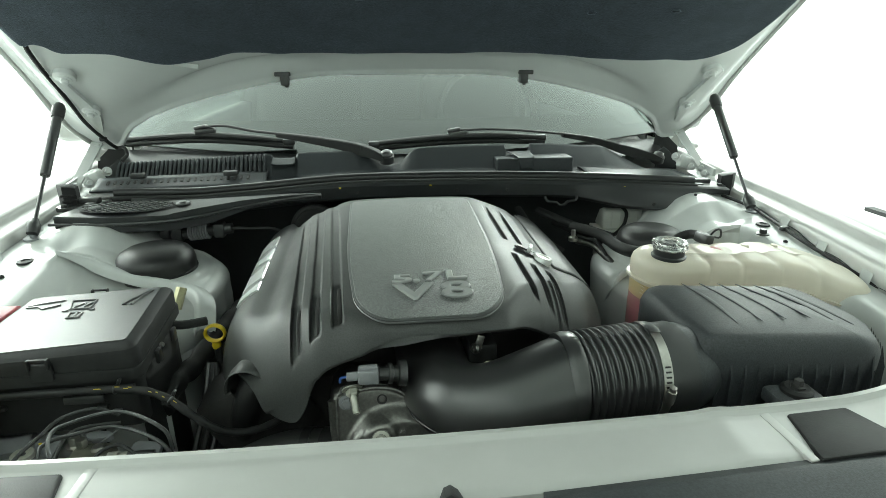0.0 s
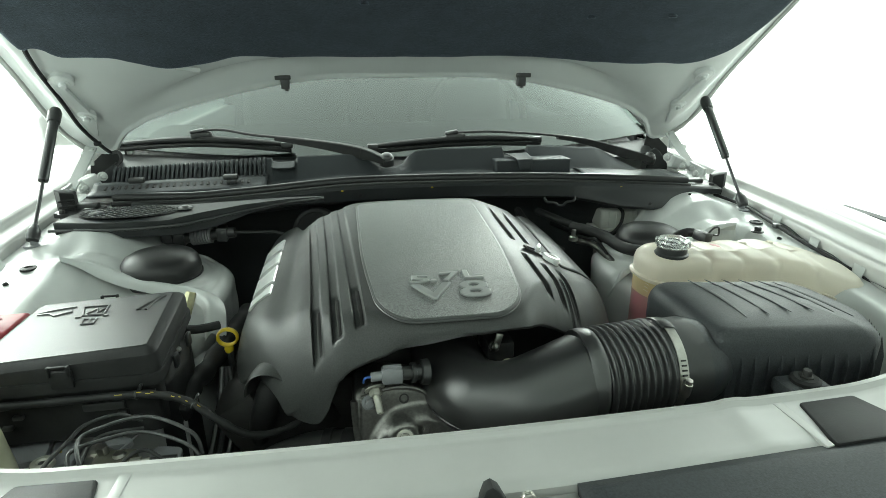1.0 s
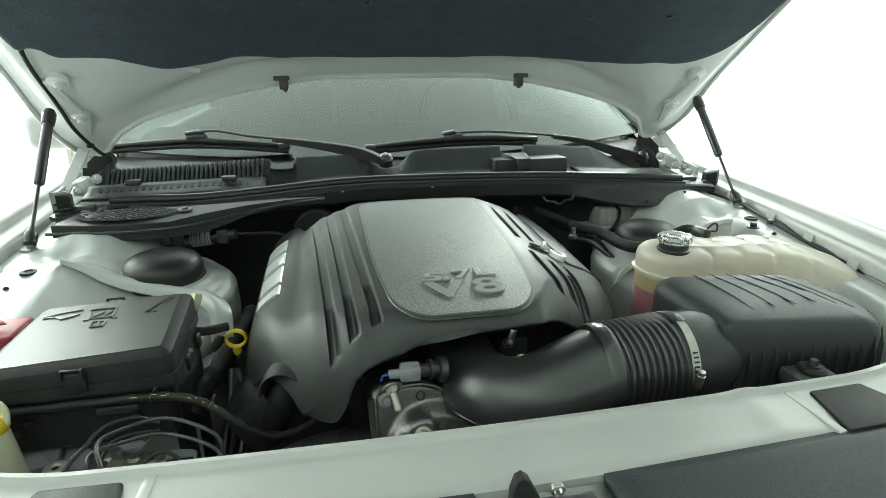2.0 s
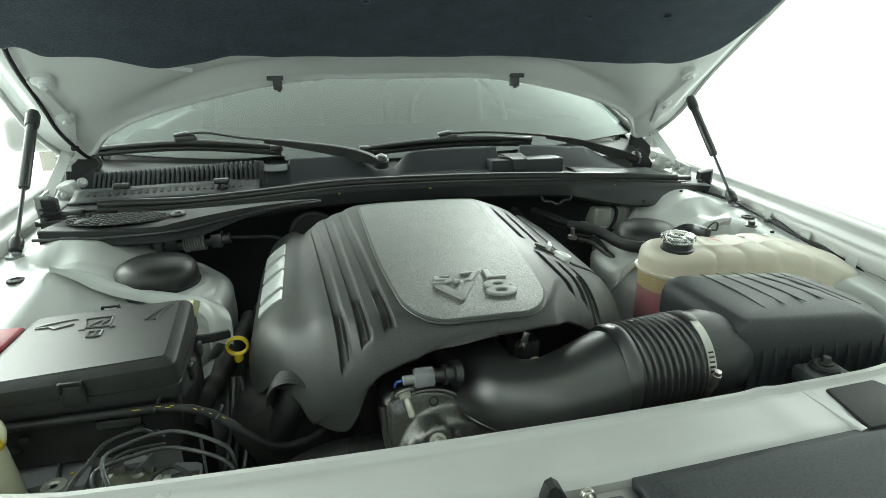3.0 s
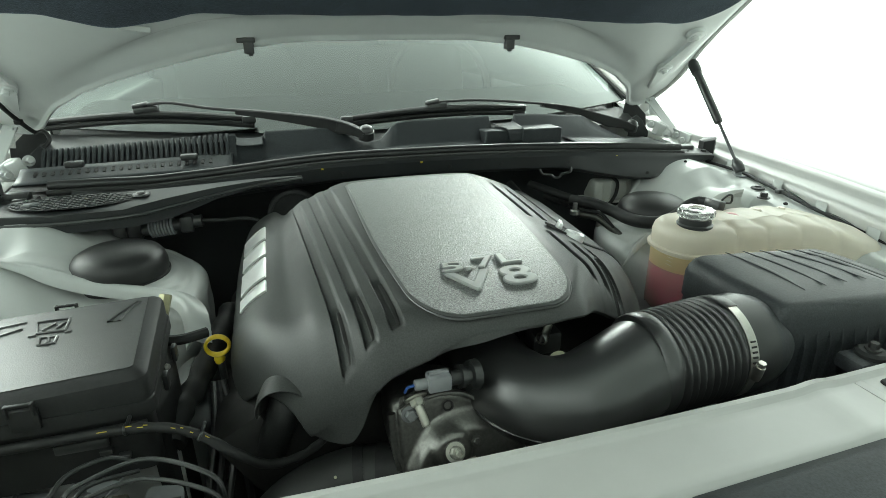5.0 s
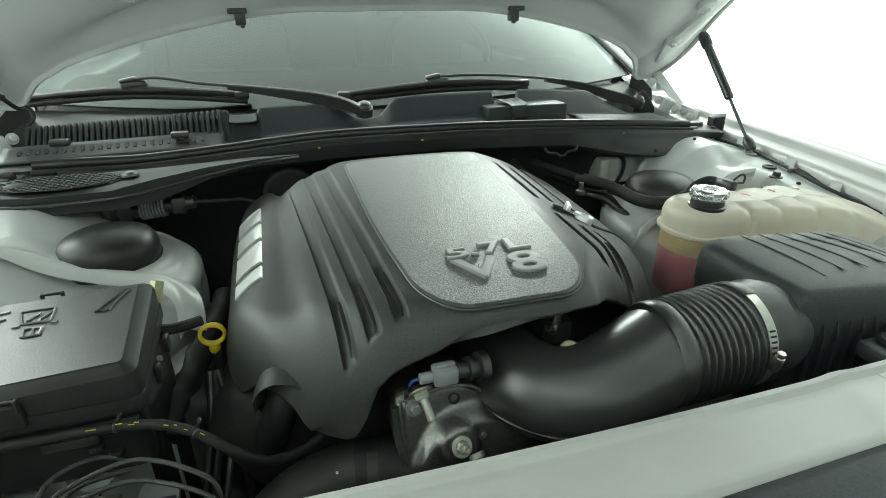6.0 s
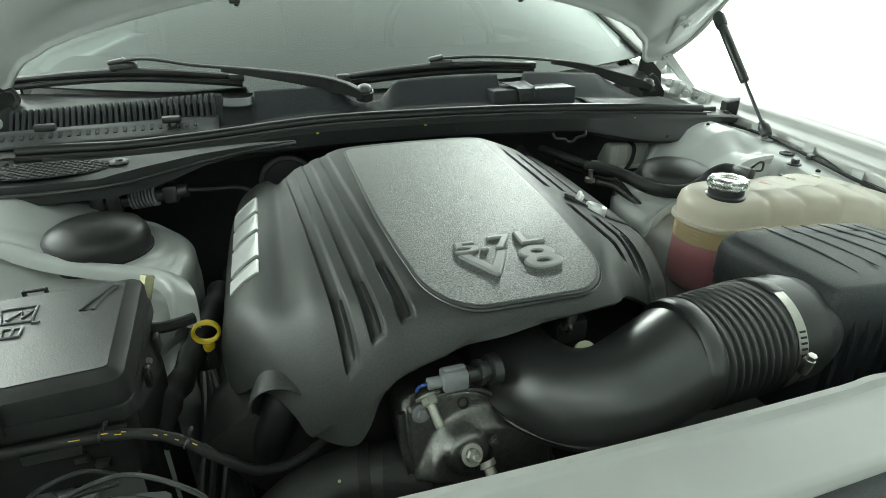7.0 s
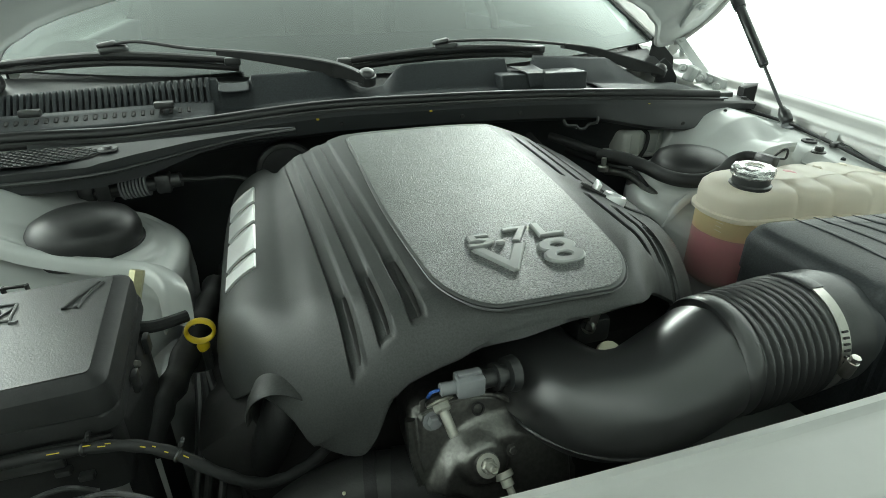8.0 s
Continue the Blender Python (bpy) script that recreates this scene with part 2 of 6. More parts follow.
def along(p, q):
    """A pose at p whose z points to q."""
    d = Vector(q) - Vector(p)
    return Matrix.Translation(p) @ d.to_track_quat("Z", "Y").to_matrix().to_4x4()


def block(size, m=None, bevel=0.003, seg=2, bm=None, taper=1.0):
    """A box with rounded edges, centred; taper narrows its top."""
    b = bmesh.new()
    bmesh.ops.create_cube(b, size=1)
    for v in b.verts:
        f = taper if v.co.z > 0 else 1.0
        v.co = Vector((v.co.x * size[0] * f, v.co.y * size[1] * f, v.co.z * size[2]))
    if bevel:
        bmesh.ops.bevel(b, geom=b.edges[:], offset=bevel, segments=seg, profile=0.5, affect="EDGES")
    if m is not None:
        bmesh.ops.transform(b, matrix=m, verts=b.verts)
    if bm is None:
        return b
    return join(bm, b)


def join(bm, other):
    me = bpy.data.meshes.new("tmp")
    other.to_mesh(me)
    other.free()
    bm.from_mesh(me)
    bpy.data.meshes.remove(me)
    return bm


def prism(outline, z0, z1, bevel=0.0, seg=2, m=None):
    """An outline in x, y drawn up from z0 to z1 (z1 may be a function of x, y)."""
    b = bmesh.new()
    lo = [b.verts.new((x, y, z0(x, y) if callable(z0) else z0)) for x, y in outline]
    hi = [b.verts.new((x, y, z1(x, y) if callable(z1) else z1)) for x, y in outline]
    n = len(outline)
    b.faces.new(lo[::-1])
    b.faces.new(hi)
    for k in range(n):
        b.faces.new((lo[k], lo[(k + 1) % n], hi[(k + 1) % n], hi[k]))
    if bevel:
        rim = [e for e in b.edges if e.verts[0] in hi and e.verts[1] in hi]
        bmesh.ops.bevel(b, geom=rim, offset=bevel, segments=seg, profile=0.5, affect="EDGES")
    if m is not None:
        bmesh.ops.transform(b, matrix=m, verts=b.verts)
    return b


def rounded(outline, r, seg=5):
    """Rounds the corners of an outline by r (a number or one for each corner)."""
    out, n = [], len(outline)
    for i in range(n):
        p, a, c = Vector(outline[i]), Vector(outline[i - 1]), Vector(outline[(i + 1) % n])
        rr = r[i] if isinstance(r, (list, tuple)) else r
        u, w = (a - p).normalized(), (c - p).normalized()
        s, e = p + u * rr, p + w * rr
        for k in range(seg + 1):
            t = k / seg
            out.append(tuple((1 - t) ** 2 * s + 2 * t * (1 - t) * p + t * t * e))
    return out


def sheet(f, nu, nv, keep=None):
    """A surface f(u, v), u and v from 0 to 1."""
    bm = bmesh.new()
    V = [[bm.verts.new(f(i / nu, j / nv)) for j in range(nv + 1)] for i in range(nu + 1)]
    for i in range(nu):
        for j in range(nv):
            if keep is None or keep((i + 0.5) / nu, (j + 0.5) / nv):
                bm.faces.new((V[i][j], V[i + 1][j], V[i + 1][j + 1], V[i][j + 1]))
    loose = [v for v in bm.verts if not v.link_faces]
    bmesh.ops.delete(bm, geom=loose, context="VERTS")
    return bm


def hex_bolt(m, r, h, parent, name="bolt", mat=None, label=""):
    """A bolt: washer, hexagon head and stub."""
    bm = lathe([(0, 0), (r * 1.7, 0), (r * 1.7, h * 0.18), (r * 1.1, h * 0.22)], 20, m, closed=False)
    lathe([(r * 1.1, h * 0.2), (r * 1.1, h * 0.8), (r * 0.9, h), (0, h)], 6, m, bm, closed=False)
    return part(name, bm, mat or STEEL, parent, label, smooth=25)


# ---- the booth ----
def slab(name, size, at, mat, label, category):
    ob = part(name, block(size, Matrix.Translation(at), 0), mat, None, smooth=0)
    return tagged(ob, label, category, kind="structure")


slab("floor", (9.0, 13.0, 0.1), (0, 1.5, -0.05), FLOOR, "pale painted floor of the photo booth", "floor")
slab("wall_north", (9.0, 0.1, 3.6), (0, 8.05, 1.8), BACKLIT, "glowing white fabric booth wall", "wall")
slab("wall_south", (9.0, 0.1, 3.6), (0, -5.05, 1.8), BOUNCE, "added unseen grey wall that bounces light, facing the booth", "wall")
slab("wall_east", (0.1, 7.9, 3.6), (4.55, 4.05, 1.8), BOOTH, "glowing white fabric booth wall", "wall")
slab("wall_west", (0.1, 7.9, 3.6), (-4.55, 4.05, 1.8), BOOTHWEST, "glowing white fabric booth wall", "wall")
slab("wall_southeast", (0.1, 5.1, 3.6), (4.55, -2.45, 1.8), BOUNCE, "added unseen grey wall that bounces light, beside the booth", "wall")
slab("wall_southwest", (0.1, 5.1, 3.6), (-4.55, -2.45, 1.8), BOUNCE, "added unseen grey wall that bounces light, beside the booth", "wall")
slab("partition", (0.04, 0.86, 3.4), (-3.15, 7.55, 1.7), TAUPE, "taupe painted partition beside the booth wall", "partition")
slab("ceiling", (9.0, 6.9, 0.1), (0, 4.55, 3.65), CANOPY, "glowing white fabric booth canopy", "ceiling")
slab("ceiling_front", (9.0, 6.1, 0.1), (0, -1.95, 3.65), BOUNCE, "added unseen grey ceiling that bounces light, in front of the booth", "ceiling")
slab("baseboard", (0.08, 3.4, 0.03), (3.93, 2.33, 0.015), RUBBER, "black rubber floor edging along the wall", "baseboard")

# ---- the car's body round the bay ----
car = thing("car_body", "white car body round an open engine bay", "car", (0, 1.2, 0))


def crest(y):
    """Half width at the inner edge of the wing's top."""
    return 0.800 + (y - 1.2) * 0.045


def shelf(y):
    return max(0.862, 0.919 + (y - 1.07) * (0.05 if y > 1.07 else 0.13))


INNER_LEFT = [(0.5, 0.50), (0.78, 0.48), (0.88, 0.445), (0.94, 0.408), (0.98, 0.389), (1.04, 0.378), (1.10, 0.374), (1.15, 0.384), (1.19, 0.415), (1.23, 0.49), (1.28, 0.55), (1.4, 0.57)]
INNER_RIGHT = [(0.5, 0.50), (0.78, 0.47), (0.88, 0.42), (0.96, 0.380), (1.02, 0.362), (1.08, 0.358), (1.13, 0.370), (1.17, 0.405), (1.21, 0.48), (1.26, 0.54), (1.4, 0.56)]
# distance out, place along the car and height of the seam flange round the front of each tower
TOWER_LEFT = [(0.384, 0.932, 0.826), (0.385, 0.950, 0.850), (0.392, 0.975, 0.862), (0.408, 0.997, 0.868), (0.432, 1.012, 0.872), (0.488, 1.026, 0.880), (0.547, 1.040, 0.894), (0.600, 1.053, 0.914), (0.640, 1.046, 0.930)]
TOWER_RIGHT = [(0.362, 1.016, 0.800), (0.366, 1.002, 0.832), (0.380, 1.000, 0.854), (0.410, 1.012, 0.866), (0.443, 1.018, 0.872), (0.488, 1.020, 0.880), (0.535, 1.026, 0.898), (0.571, 1.033, 0.921), (0.600, 1.030, 0.930), (0.624, 1.022, 0.934)]
BACK = [(0.36, 0.858), (0.42, 0.868), (0.488, 0.874), (0.547, 0.893), (0.60, 0.914), (0.636, 0.924), (0.68, 0.926)]


def wing_height(a, y, side=1):
    """The top of the inner wing: a raised strut tower behind its flange, a lower bay in front."""
    tower = TOWER_LEFT if side < 0 else TOWER_RIGHT
    back = smooth_table(a, BACK)
    line = lerp_table(a, [(p[0], p[1]) for p in tower])
    if side < 0:
        gap = lerp_table(a, [(0.40, 0.045), (0.47, 0.036), (0.54, 0.026), (0.60, 0.014), (0.65, 0.0)])
        front = smooth_table(a, [(p[0], p[2]) for p in tower]) - gap - 0.22 * max(0.0, line + 0.02 - y) - 0.9 * max(0.0, 0.82 - y)
        front += (shelf(y) - front) * smoothstep(a, 0.60, 0.70)
    else:
        low = lerp_table(y, [(0.5, 0.60), (0.74, 0.62), (0.80, 0.76), (0.86, 0.815), (0.92, 0.832), (1.0, 0.845)])
        front = low + (shelf(y) - low) * smoothstep(a, 0.57, 0.70)
    k = smoothstep(y, line + 0.008, line + 0.020) if a < 0.64 else smoothstep(y, 1.0, 1.08)
    z = front + (back - front) * k
    z += (shelf(y) - z) * smoothstep(a, 0.655, 0.70)
    ramp = min(1.0, max(0.0, (a - 0.50) / 0.10)) * min(1.0, max(0.0, (0.735 - a) / 0.07)) * min(1.0, max(0.0, (y - 1.11) / 0.055))
    z += 0.022 * ramp
    z -= 0.014 * math.exp(-((a - 0.655) / 0.025) ** 2 - ((y - 1.115) / 0.035) ** 2)
    # the deck steps down round the cap towards the engine
    d = math.hypot(a - 0.497, y - 1.10)
    inner = smoothstep(a, 0.46, 0.425) * k
    return z - inner * (0.003 * smoothstep(d, 0.080, 0.087) + 0.003 * smoothstep(d, 0.098, 0.105) + 0.12 * max(0, d - 0.085))


def wing(side):
    tower = TOWER_LEFT if side < 0 else TOWER_RIGHT

    def f(u, v):
        y = 0.5 + 0.85 * u
        edge = smooth_table(y, INNER_LEFT if side < 0 else INNER_RIGHT)
        if v < 0.7:
            a = crest(y) - 0.044 + (edge + 0.024 - crest(y) + 0.044) * v / 0.7
            return (side * a, y, wing_height(a, y, side))
        k = (v - 0.7) / 0.3
        z0 = wing_height(edge + 0.024, y, side)
        if k < 0.4:
            p = k / 0.4 * math.pi / 2
            return (side * (edge + 0.024 - 0.024 * math.sin(p)), y, z0 - 0.024 + 0.024 * math.cos(p))
        q = (k - 0.4) / 0.6
        # upright swages in the wall below
        pleat = 0.005 * math.sin((y - 0.985) * 105) * smoothstep(q, 0.0, 0.10) * smoothstep(y, 0.975, 0.99) * smoothstep(y, 1.17, 1.15)
        return (side * (edge - pleat * (side < 0) + 0.03 * q), y, z0 - 0.024 - 0.42 * q)
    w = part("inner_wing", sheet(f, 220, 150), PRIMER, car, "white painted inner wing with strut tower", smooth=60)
    # the flange that sweeps round the front of the tower, its lip bent down over the bay
    path = curve_through([(side * a, y, z) for a, y, z in tower], 8)
    bm = bmesh.new()
    rows = []
    for i, p in enumerate(path):
        t = (path[min(i + 1, len(path) - 1)] - path[max(i - 1, 0)]).normalized()
        n = Vector((t.y, -t.x, 0)).normalized() * side
        k = (1 if side < 0 else 0.5) * (1 - 0.8 * smoothstep(i / len(path), 0.80, 1.0))
        rows.append([bm.verts.new(p + n * d * k + Vector((0, 0, h))) for d, h in ((-0.026, -0.010), (-0.012, 0.000), (-0.004, 0.003), (0.001, 0.0015), (0.005, -0.005 * k), (0.009, -0.015 * k), (0.0075, -0.016 * k), (0.003, -0.008 * k), (-0.004, -0.002), (-0.026, -0.014))])
    for a, b in zip(rows, rows[1:]):
        for j in range(len(a) - 1):
            bm.faces.new((a[j], a[j + 1], b[j + 1], b[j]))
    part("seam_flange", bm, PRIMER, w, smooth=50)
    return w


def fender(side):
    prof = [(-0.048, -0.14), (-0.047, -0.06), (-0.042, -0.022), (-0.037, -0.017), (-0.010, -0.013), (-0.004, -0.007), (0.0, 0.0), (0.006, 0.003), (0.020, 0.004), (0.027, 0.0), (0.035, 0.003), (0.07, 0.003),
            (0.10, -0.003), (0.125, -0.018), (0.14, -0.05), (0.15, -0.12), (0.155, -0.30), (0.145, -0.55), (0.12, -0.70)]
    edge = [(0.0, 0.885), (0.5, 0.924), (0.88, 0.946), (1.0, 0.953), (1.19, 0.9605), (1.32, 0.9645), (1.46, 0.969), (1.8, 0.978)]

    def f(u, v):
        y = -0.05 + 1.75 * u
        k = v * (len(prof) - 1)
        i = min(int(k), len(prof) - 2)
        (x0, z0), (x1, z1) = prof[i], prof[i + 1]
        x, z = x0 + (x1 - x0) * (k - i), z0 + (z1 - z0) * (k - i)
        nose = smoothstep(y, 0.5, -0.05)
        return (side * (crest(y) + x - 0.12 * nose), y, lerp_table(y, edge) + z - 0.04 * nose)
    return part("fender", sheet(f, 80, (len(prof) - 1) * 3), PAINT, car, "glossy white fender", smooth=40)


def gusset(side, y):
    x = crest(y) - 0.047
    z = shelf(y)
    bm = bmesh.new()
    pts = [(x + 0.004, z + 0.019), (x, z - 0.004), (x - 0.017, z - 0.004)]
    lo = [bm.verts.new((side * a, y - 0.014 * (i == 2), b)) for i, (a, b) in enumerate(pts)]
    hi = [bm.verts.new((side * a, y + 0.024 - 0.02 * (i == 2), b)) for i, (a, b) in enumerate(pts)]
    bm.faces.new(lo)
    bm.faces.new(hi[::-1])
    for k in range(3):
        bm.faces.new((lo[k], lo[(k + 1) % 3], hi[(k + 1) % 3], hi[k]))
    return part("gusset", bm, PRIMER, car, smooth=0)


def grommet(x, y, z, r, parent, mat=None):
    return part("grommet", lathe([(0, 0.002), (r * 0.45, 0.002), (r * 0.55, 0.004), (r, 0.003), (r * 1.05, 0.0)], 20, Matrix.Translation((x, y, z)), closed=False), mat or RUBBER, parent, "black rubber plug")


def wheel_at(x, y):
    m = Matrix.Translation((x, y, 0.355)) @ pose(0, 0, 0, 0, 90, 0)
    w = part("wheel", lathe([(0.0, -0.03), (0.07, -0.03), (0.08, 0.0), (0.225, 0.02), (0.235, 0.09), (0.235, -0.09), (0.0, -0.09)], 32, m, closed=False), SILVER, car, "alloy wheel")
    part("tyre", lathe([(0.235, -0.11), (0.30, -0.122), (0.345, -0.11), (0.356, -0.08), (0.356, 0.08), (0.345, 0.11), (0.30, 0.122), (0.235, 0.11)], 40, m, closed=False), RUBBER, w, "black rubber tyre")


for side in (-1, 1):
    wheel_at(side * 0.80, 0.92)
    wheel_at(side * 0.80, 3.86)
for side in (-1, 1):
    w = wing(side)
    fender(side)
    for y in (0.72, 0.83, 0.94, 1.05, 1.19):
        gusset(side, y)
    a, y = (0.706, 1.068) if side > 0 else (0.688, 1.040)
    grommet(side * a, y, wing_height(a, y, side), 0.013, w)
    grommet(side * 0.640, 1.215, wing_height(0.640, 1.215, side), 0.0035, w)
    grommet(side * 0.70, 0.99, wing_height(0.70, 0.99, side), 0.004, w)

part("chassis_rail", block((0.085, 0.24, 0.36), Matrix.Translation((-0.432, 0.882, 0.60)), 0.012, 3), PRIMER, car, "white painted chassis rail")
# tower stud of yellow zinc
tower_stud = tagged(part("tower_stud", lathe([(0.0088, -0.006), (0.0088, 0.029), (0.0078, 0.031), (0.0, 0.031)], 6, along((-0.420, 0.955, 0.858), (-0.411, 0.968, 0.888)), closed=False), BRASS, None, smooth=25),
                    "yellow zinc hexagonal stud on the strut tower", "stud")


# front crossmember
def cross_f(u, v):
    x = -0.78 + 1.56 * u
    a = abs(x)
    back = 0.552 + 0.05 * a * a + 0.10 * smoothstep(a, 0.50, 0.72)
    rise = 0.014 * smoothstep(a, 0.44, 0.58) + 0.003 * smoothstep(abs(x - 0.29), 0.03, 0.0)
    prof = [(0.004, -0.09), (0.002, -0.03), (0.0, -0.004), (-0.002, 0.0), (-0.009, 0.001), (-0.012, -0.002), (-0.015, -0.0045), (-0.05, -0.005), (-0.078, -0.007), (-0.086, -0.012), (-0.088, -0.03), (-0.09, -0.06)]
    k = v * (len(prof) - 1)
    i = min(int(k), len(prof) - 2)
    (y0, z0), (y1, z1) = prof[i], prof[i + 1]
    return (x, back + y0 + (y1 - y0) * (k - i), 0.876 + rise + z0 + (z1 - z0) * (k - i))


beam = part("front_crossmember", sheet(cross_f, 110, 44), PAINT, car, "white painted radiator crossmember", smooth=40)
for side in (-1, 1):
    # raised white rib beside the pad, and the black pad itself
    o = 0.0235 if side < 0 else 0.0
    rib = [(side * (0.340 + o), 0.545), (side * (0.352 + o), 0.545), (side * (0.353 + o), 0.468), (side * (0.343 + o), 0.466)]
    part("beam_rib", prism(rib, 0.862, 0.8722, 0.001, 2), PAINT, beam)
    pad = rounded([(side * (0.369 + o), 0.538), (side * (0.444 + o), 0.541), (side * (0.470 + o), 0.470), (side * (0.354 + o), 0.466)], 0.004, 3)
    part("bump_pad", prism(pad, 0.862, 0.8745, 0.002, 2), RUBBER, beam, "black rubber pad")

grille_cover = thing("radiator_cover", "black plastic panel in front of the crossmember", "radiator cover", (0, 0.3, 0.8))
for side in (-1, 1):
    def cover_top(u, v, side=side):
        x = side * (0.066 + 0.70 * u)
        y = 0.463 + 0.012 * min(1, u * 2) - 0.42 * v
        return (x, y, 0.8685 - 0.035 * smoothstep(v, 0.03, 0.9) + 0.004 * smoothstep(v, 0.0, 0.02) - 0.05 * smoothstep(u, 0.7, 1.0))
    part("top_panel", sheet(cover_top, 24, 30), COWL, grille_cover, smooth=40, solid=0.012)
part("centre_panel", sheet(lambda u, v: (-0.07 + 0.14 * u, 0.462 - 0.40 * v, 0.858 - 0.03 * v), 6, 10), PAINT, grille_cover, "white latch panel", solid=0.01)
part("front_panel", sheet(lambda u, v: (-0.72 + 1.44 * u, 0.062 - 0.04 * v, 0.84 - 0.35 * v), 12, 8), BLACK, grille_cover, solid=0.01)

latch = thing("hood_latch", "black steel hood latch with a hooked lever", "latch", (-0.02, 0.45, 0.86))
hook = [(-0.036, 0.845), (-0.034, 0.880), (-0.030, 0.893), (-0.024, 0.896), (-0.017, 0.890), (-0.008, 0.872), (-0.004, 0.860), (-0.004, 0.845)]
bm = prism([(x, z) for x, z in hook], -0.006, 0.006, 0.003, 2, Matrix.Translation((0, 0.448, 0)) @ pose(0, 0, 0, 90, 0, 0))
part("hook", bm, RUBBER, latch)
part("lever", block((0.07, 0.014, 0.014), Matrix.Translation((0.012, 0.440, 0.862)), 0.004), BLACK, latch)
part("striker_plate", block((0.10, 0.03, 0.012), Matrix.Translation((-0.01, 0.440, 0.852)), 0.003), DARK, latch)
part("spring", sweep([(0.012 + 0.006 * math.cos(t), 0.446 + 0.0015 * t * 0.2, 0.872 + 0.006 * math.sin(t)) for t in [k * 0.7 for k in range(28)]], 0.0015, 6, 2), STEEL, latch)

def plate4(corners, thick):
    """A flat plate through its corners, with a thickness."""
    bm = bmesh.new()
    pts = [Vector(p) for p in corners]
    n = (pts[1] - pts[0]).cross(pts[2] - pts[0]).normalized() * thick
    a = [bm.verts.new(p) for p in pts]
    b = [bm.verts.new(p + (n if n.y > 0 else -n)) for p in pts]
    bm.faces.new(a)
    bm.faces.new(b[::-1])
    for k in range(len(a)):
        bm.faces.new((a[k], a[(k + 1) % len(a)], b[(k + 1) % len(a)], b[k]))
    bmesh.ops.bevel(bm, geom=bm.edges[:], offset=thick * 0.25, segments=1, affect="EDGES")
    return bm


# ---- hood ----
hood = thing("hood", "raised white car hood with black insulation pad", "hood", (0, 1.45, 1.1))
ANGLE = radians(34)


def hood_point(x, v, lift=0.0):
    """v metres up the raised hood, lift metres below its inner face."""
    crown = 0.052 * (1 - smoothstep(abs(x), 0.15, 0.52))
    return Vector((x, 1.451 - v * math.cos(ANGLE), 1.125 + v * math.sin(ANGLE) + crown - lift))


REAR = [(0, 0.056), (0.15, 0.055), (0.24, 0.056), (0.28, 0.060), (0.34, 0.062), (0.40, 0.060), (0.47, 0.047), (0.53, 0.020), (0.55, 0.006), (0.59, -0.020), (0.62, -0.045), (0.66, -0.076), (0.70, -0.122), (0.735, -0.166), (0.765, -0.188), (0.80, -0.176)]


def hood_half(v):
    """Half width of the hood v metres up."""
    return 0.815 - 0.10 * max(0.0, v) ** 0.9 + 0.18 * min(0.0, v)


def hood_inner(u, v):
    s = 2 * u - 1
    x = s * 0.80
    r = smooth_table(abs(x), REAR)
    w = r + (1.13 - r) * (v ** 1.7)
    x = s * hood_half(w)
    a = abs(x)
    d = w - r
    lift = 0.006 * smoothstep(d, 0.0, 0.010) - 0.006 * smoothstep(d, 0.012, 0.018)
    # hollows pressed in the panel between its rear edge and the pad
    lift -= 0.026 * math.exp(-((a - 0.38) / 0.14) ** 2 - ((d - 0.062) / 0.030) ** 2)
    lift += 0.004 * math.exp(-((a - 0.60) / 0.07) ** 2 - ((d - 0.14) / 0.08) ** 2)
    # hinge pad and the raised outer flange
    edge = hood_half(w) - a
    lift += 0.004 * smoothstep(edge, 0.125, 0.105) * smoothstep(edge, 0.045, 0.06) * smoothstep(w, -0.10, -0.06) * smoothstep(w, 0.21, 0.18)
    lift -= 0.042 * smoothstep(edge, 0.055, 0.012) * smoothstep(w, -0.10, 0.05)
    return hood_point(x, w, lift)


def hood_outer(u, v):
    s = 2 * u - 1
    r = smooth_table(abs(s) * 0.80, REAR) - 0.004
    w = r + (1.15 - r) * (v ** 1.7)
    p = hood_point(s * (hood_half(w) + 0.006), w, -0.02 - 0.036 * smoothstep(w - r, 0.0, 0.12))
    return p


part("inner_panel", sheet(hood_inner, 190, 110), HOODLIT, hood, "white pressed inner hood panel", smooth=60)
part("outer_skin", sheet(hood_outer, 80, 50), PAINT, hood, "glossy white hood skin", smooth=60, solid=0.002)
for side in (-1, 1):
    part("hem_edge", sweep([hood_point(side * (hood_half(w) + 0.004), w, -0.046 * smoothstep(w, -0.10, 0.05)) for w in (-0.17, -0.12, -0.05, 0.02, 0.1, 0.2, 0.35, 0.5, 0.7, 0.9, 1.12)], 0.008, 8, 4), PAINT, hood)

PADR = [(0, 0.158), (0.15, 0.160), (0.26, 0.178), (0.31, 0.196), (0.356, 0.210), (0.414, 0.208), (0.47, 0.211), (0.50, 0.220), (0.537, 0.238), (0.564, 0.250), (0.60, 0.252), (0.645, 0.253), (0.658, 0.260), (0.669, 0.276), (0.687, 0.281), (0.702, 0.274), (0.708, 0.280), (0.714, 0.295), (0.722, 0.35)]
PADRIGHT = [(0, 0.158), (0.15, 0.160), (0.25, 0.173), (0.35, 0.198), (0.45, 0.218), (0.54, 0.224), (0.60, 0.219), (0.633, 0.224), (0.658, 0.238), (0.686, 0.270), (0.70, 0.315), (0.71, 0.38)]


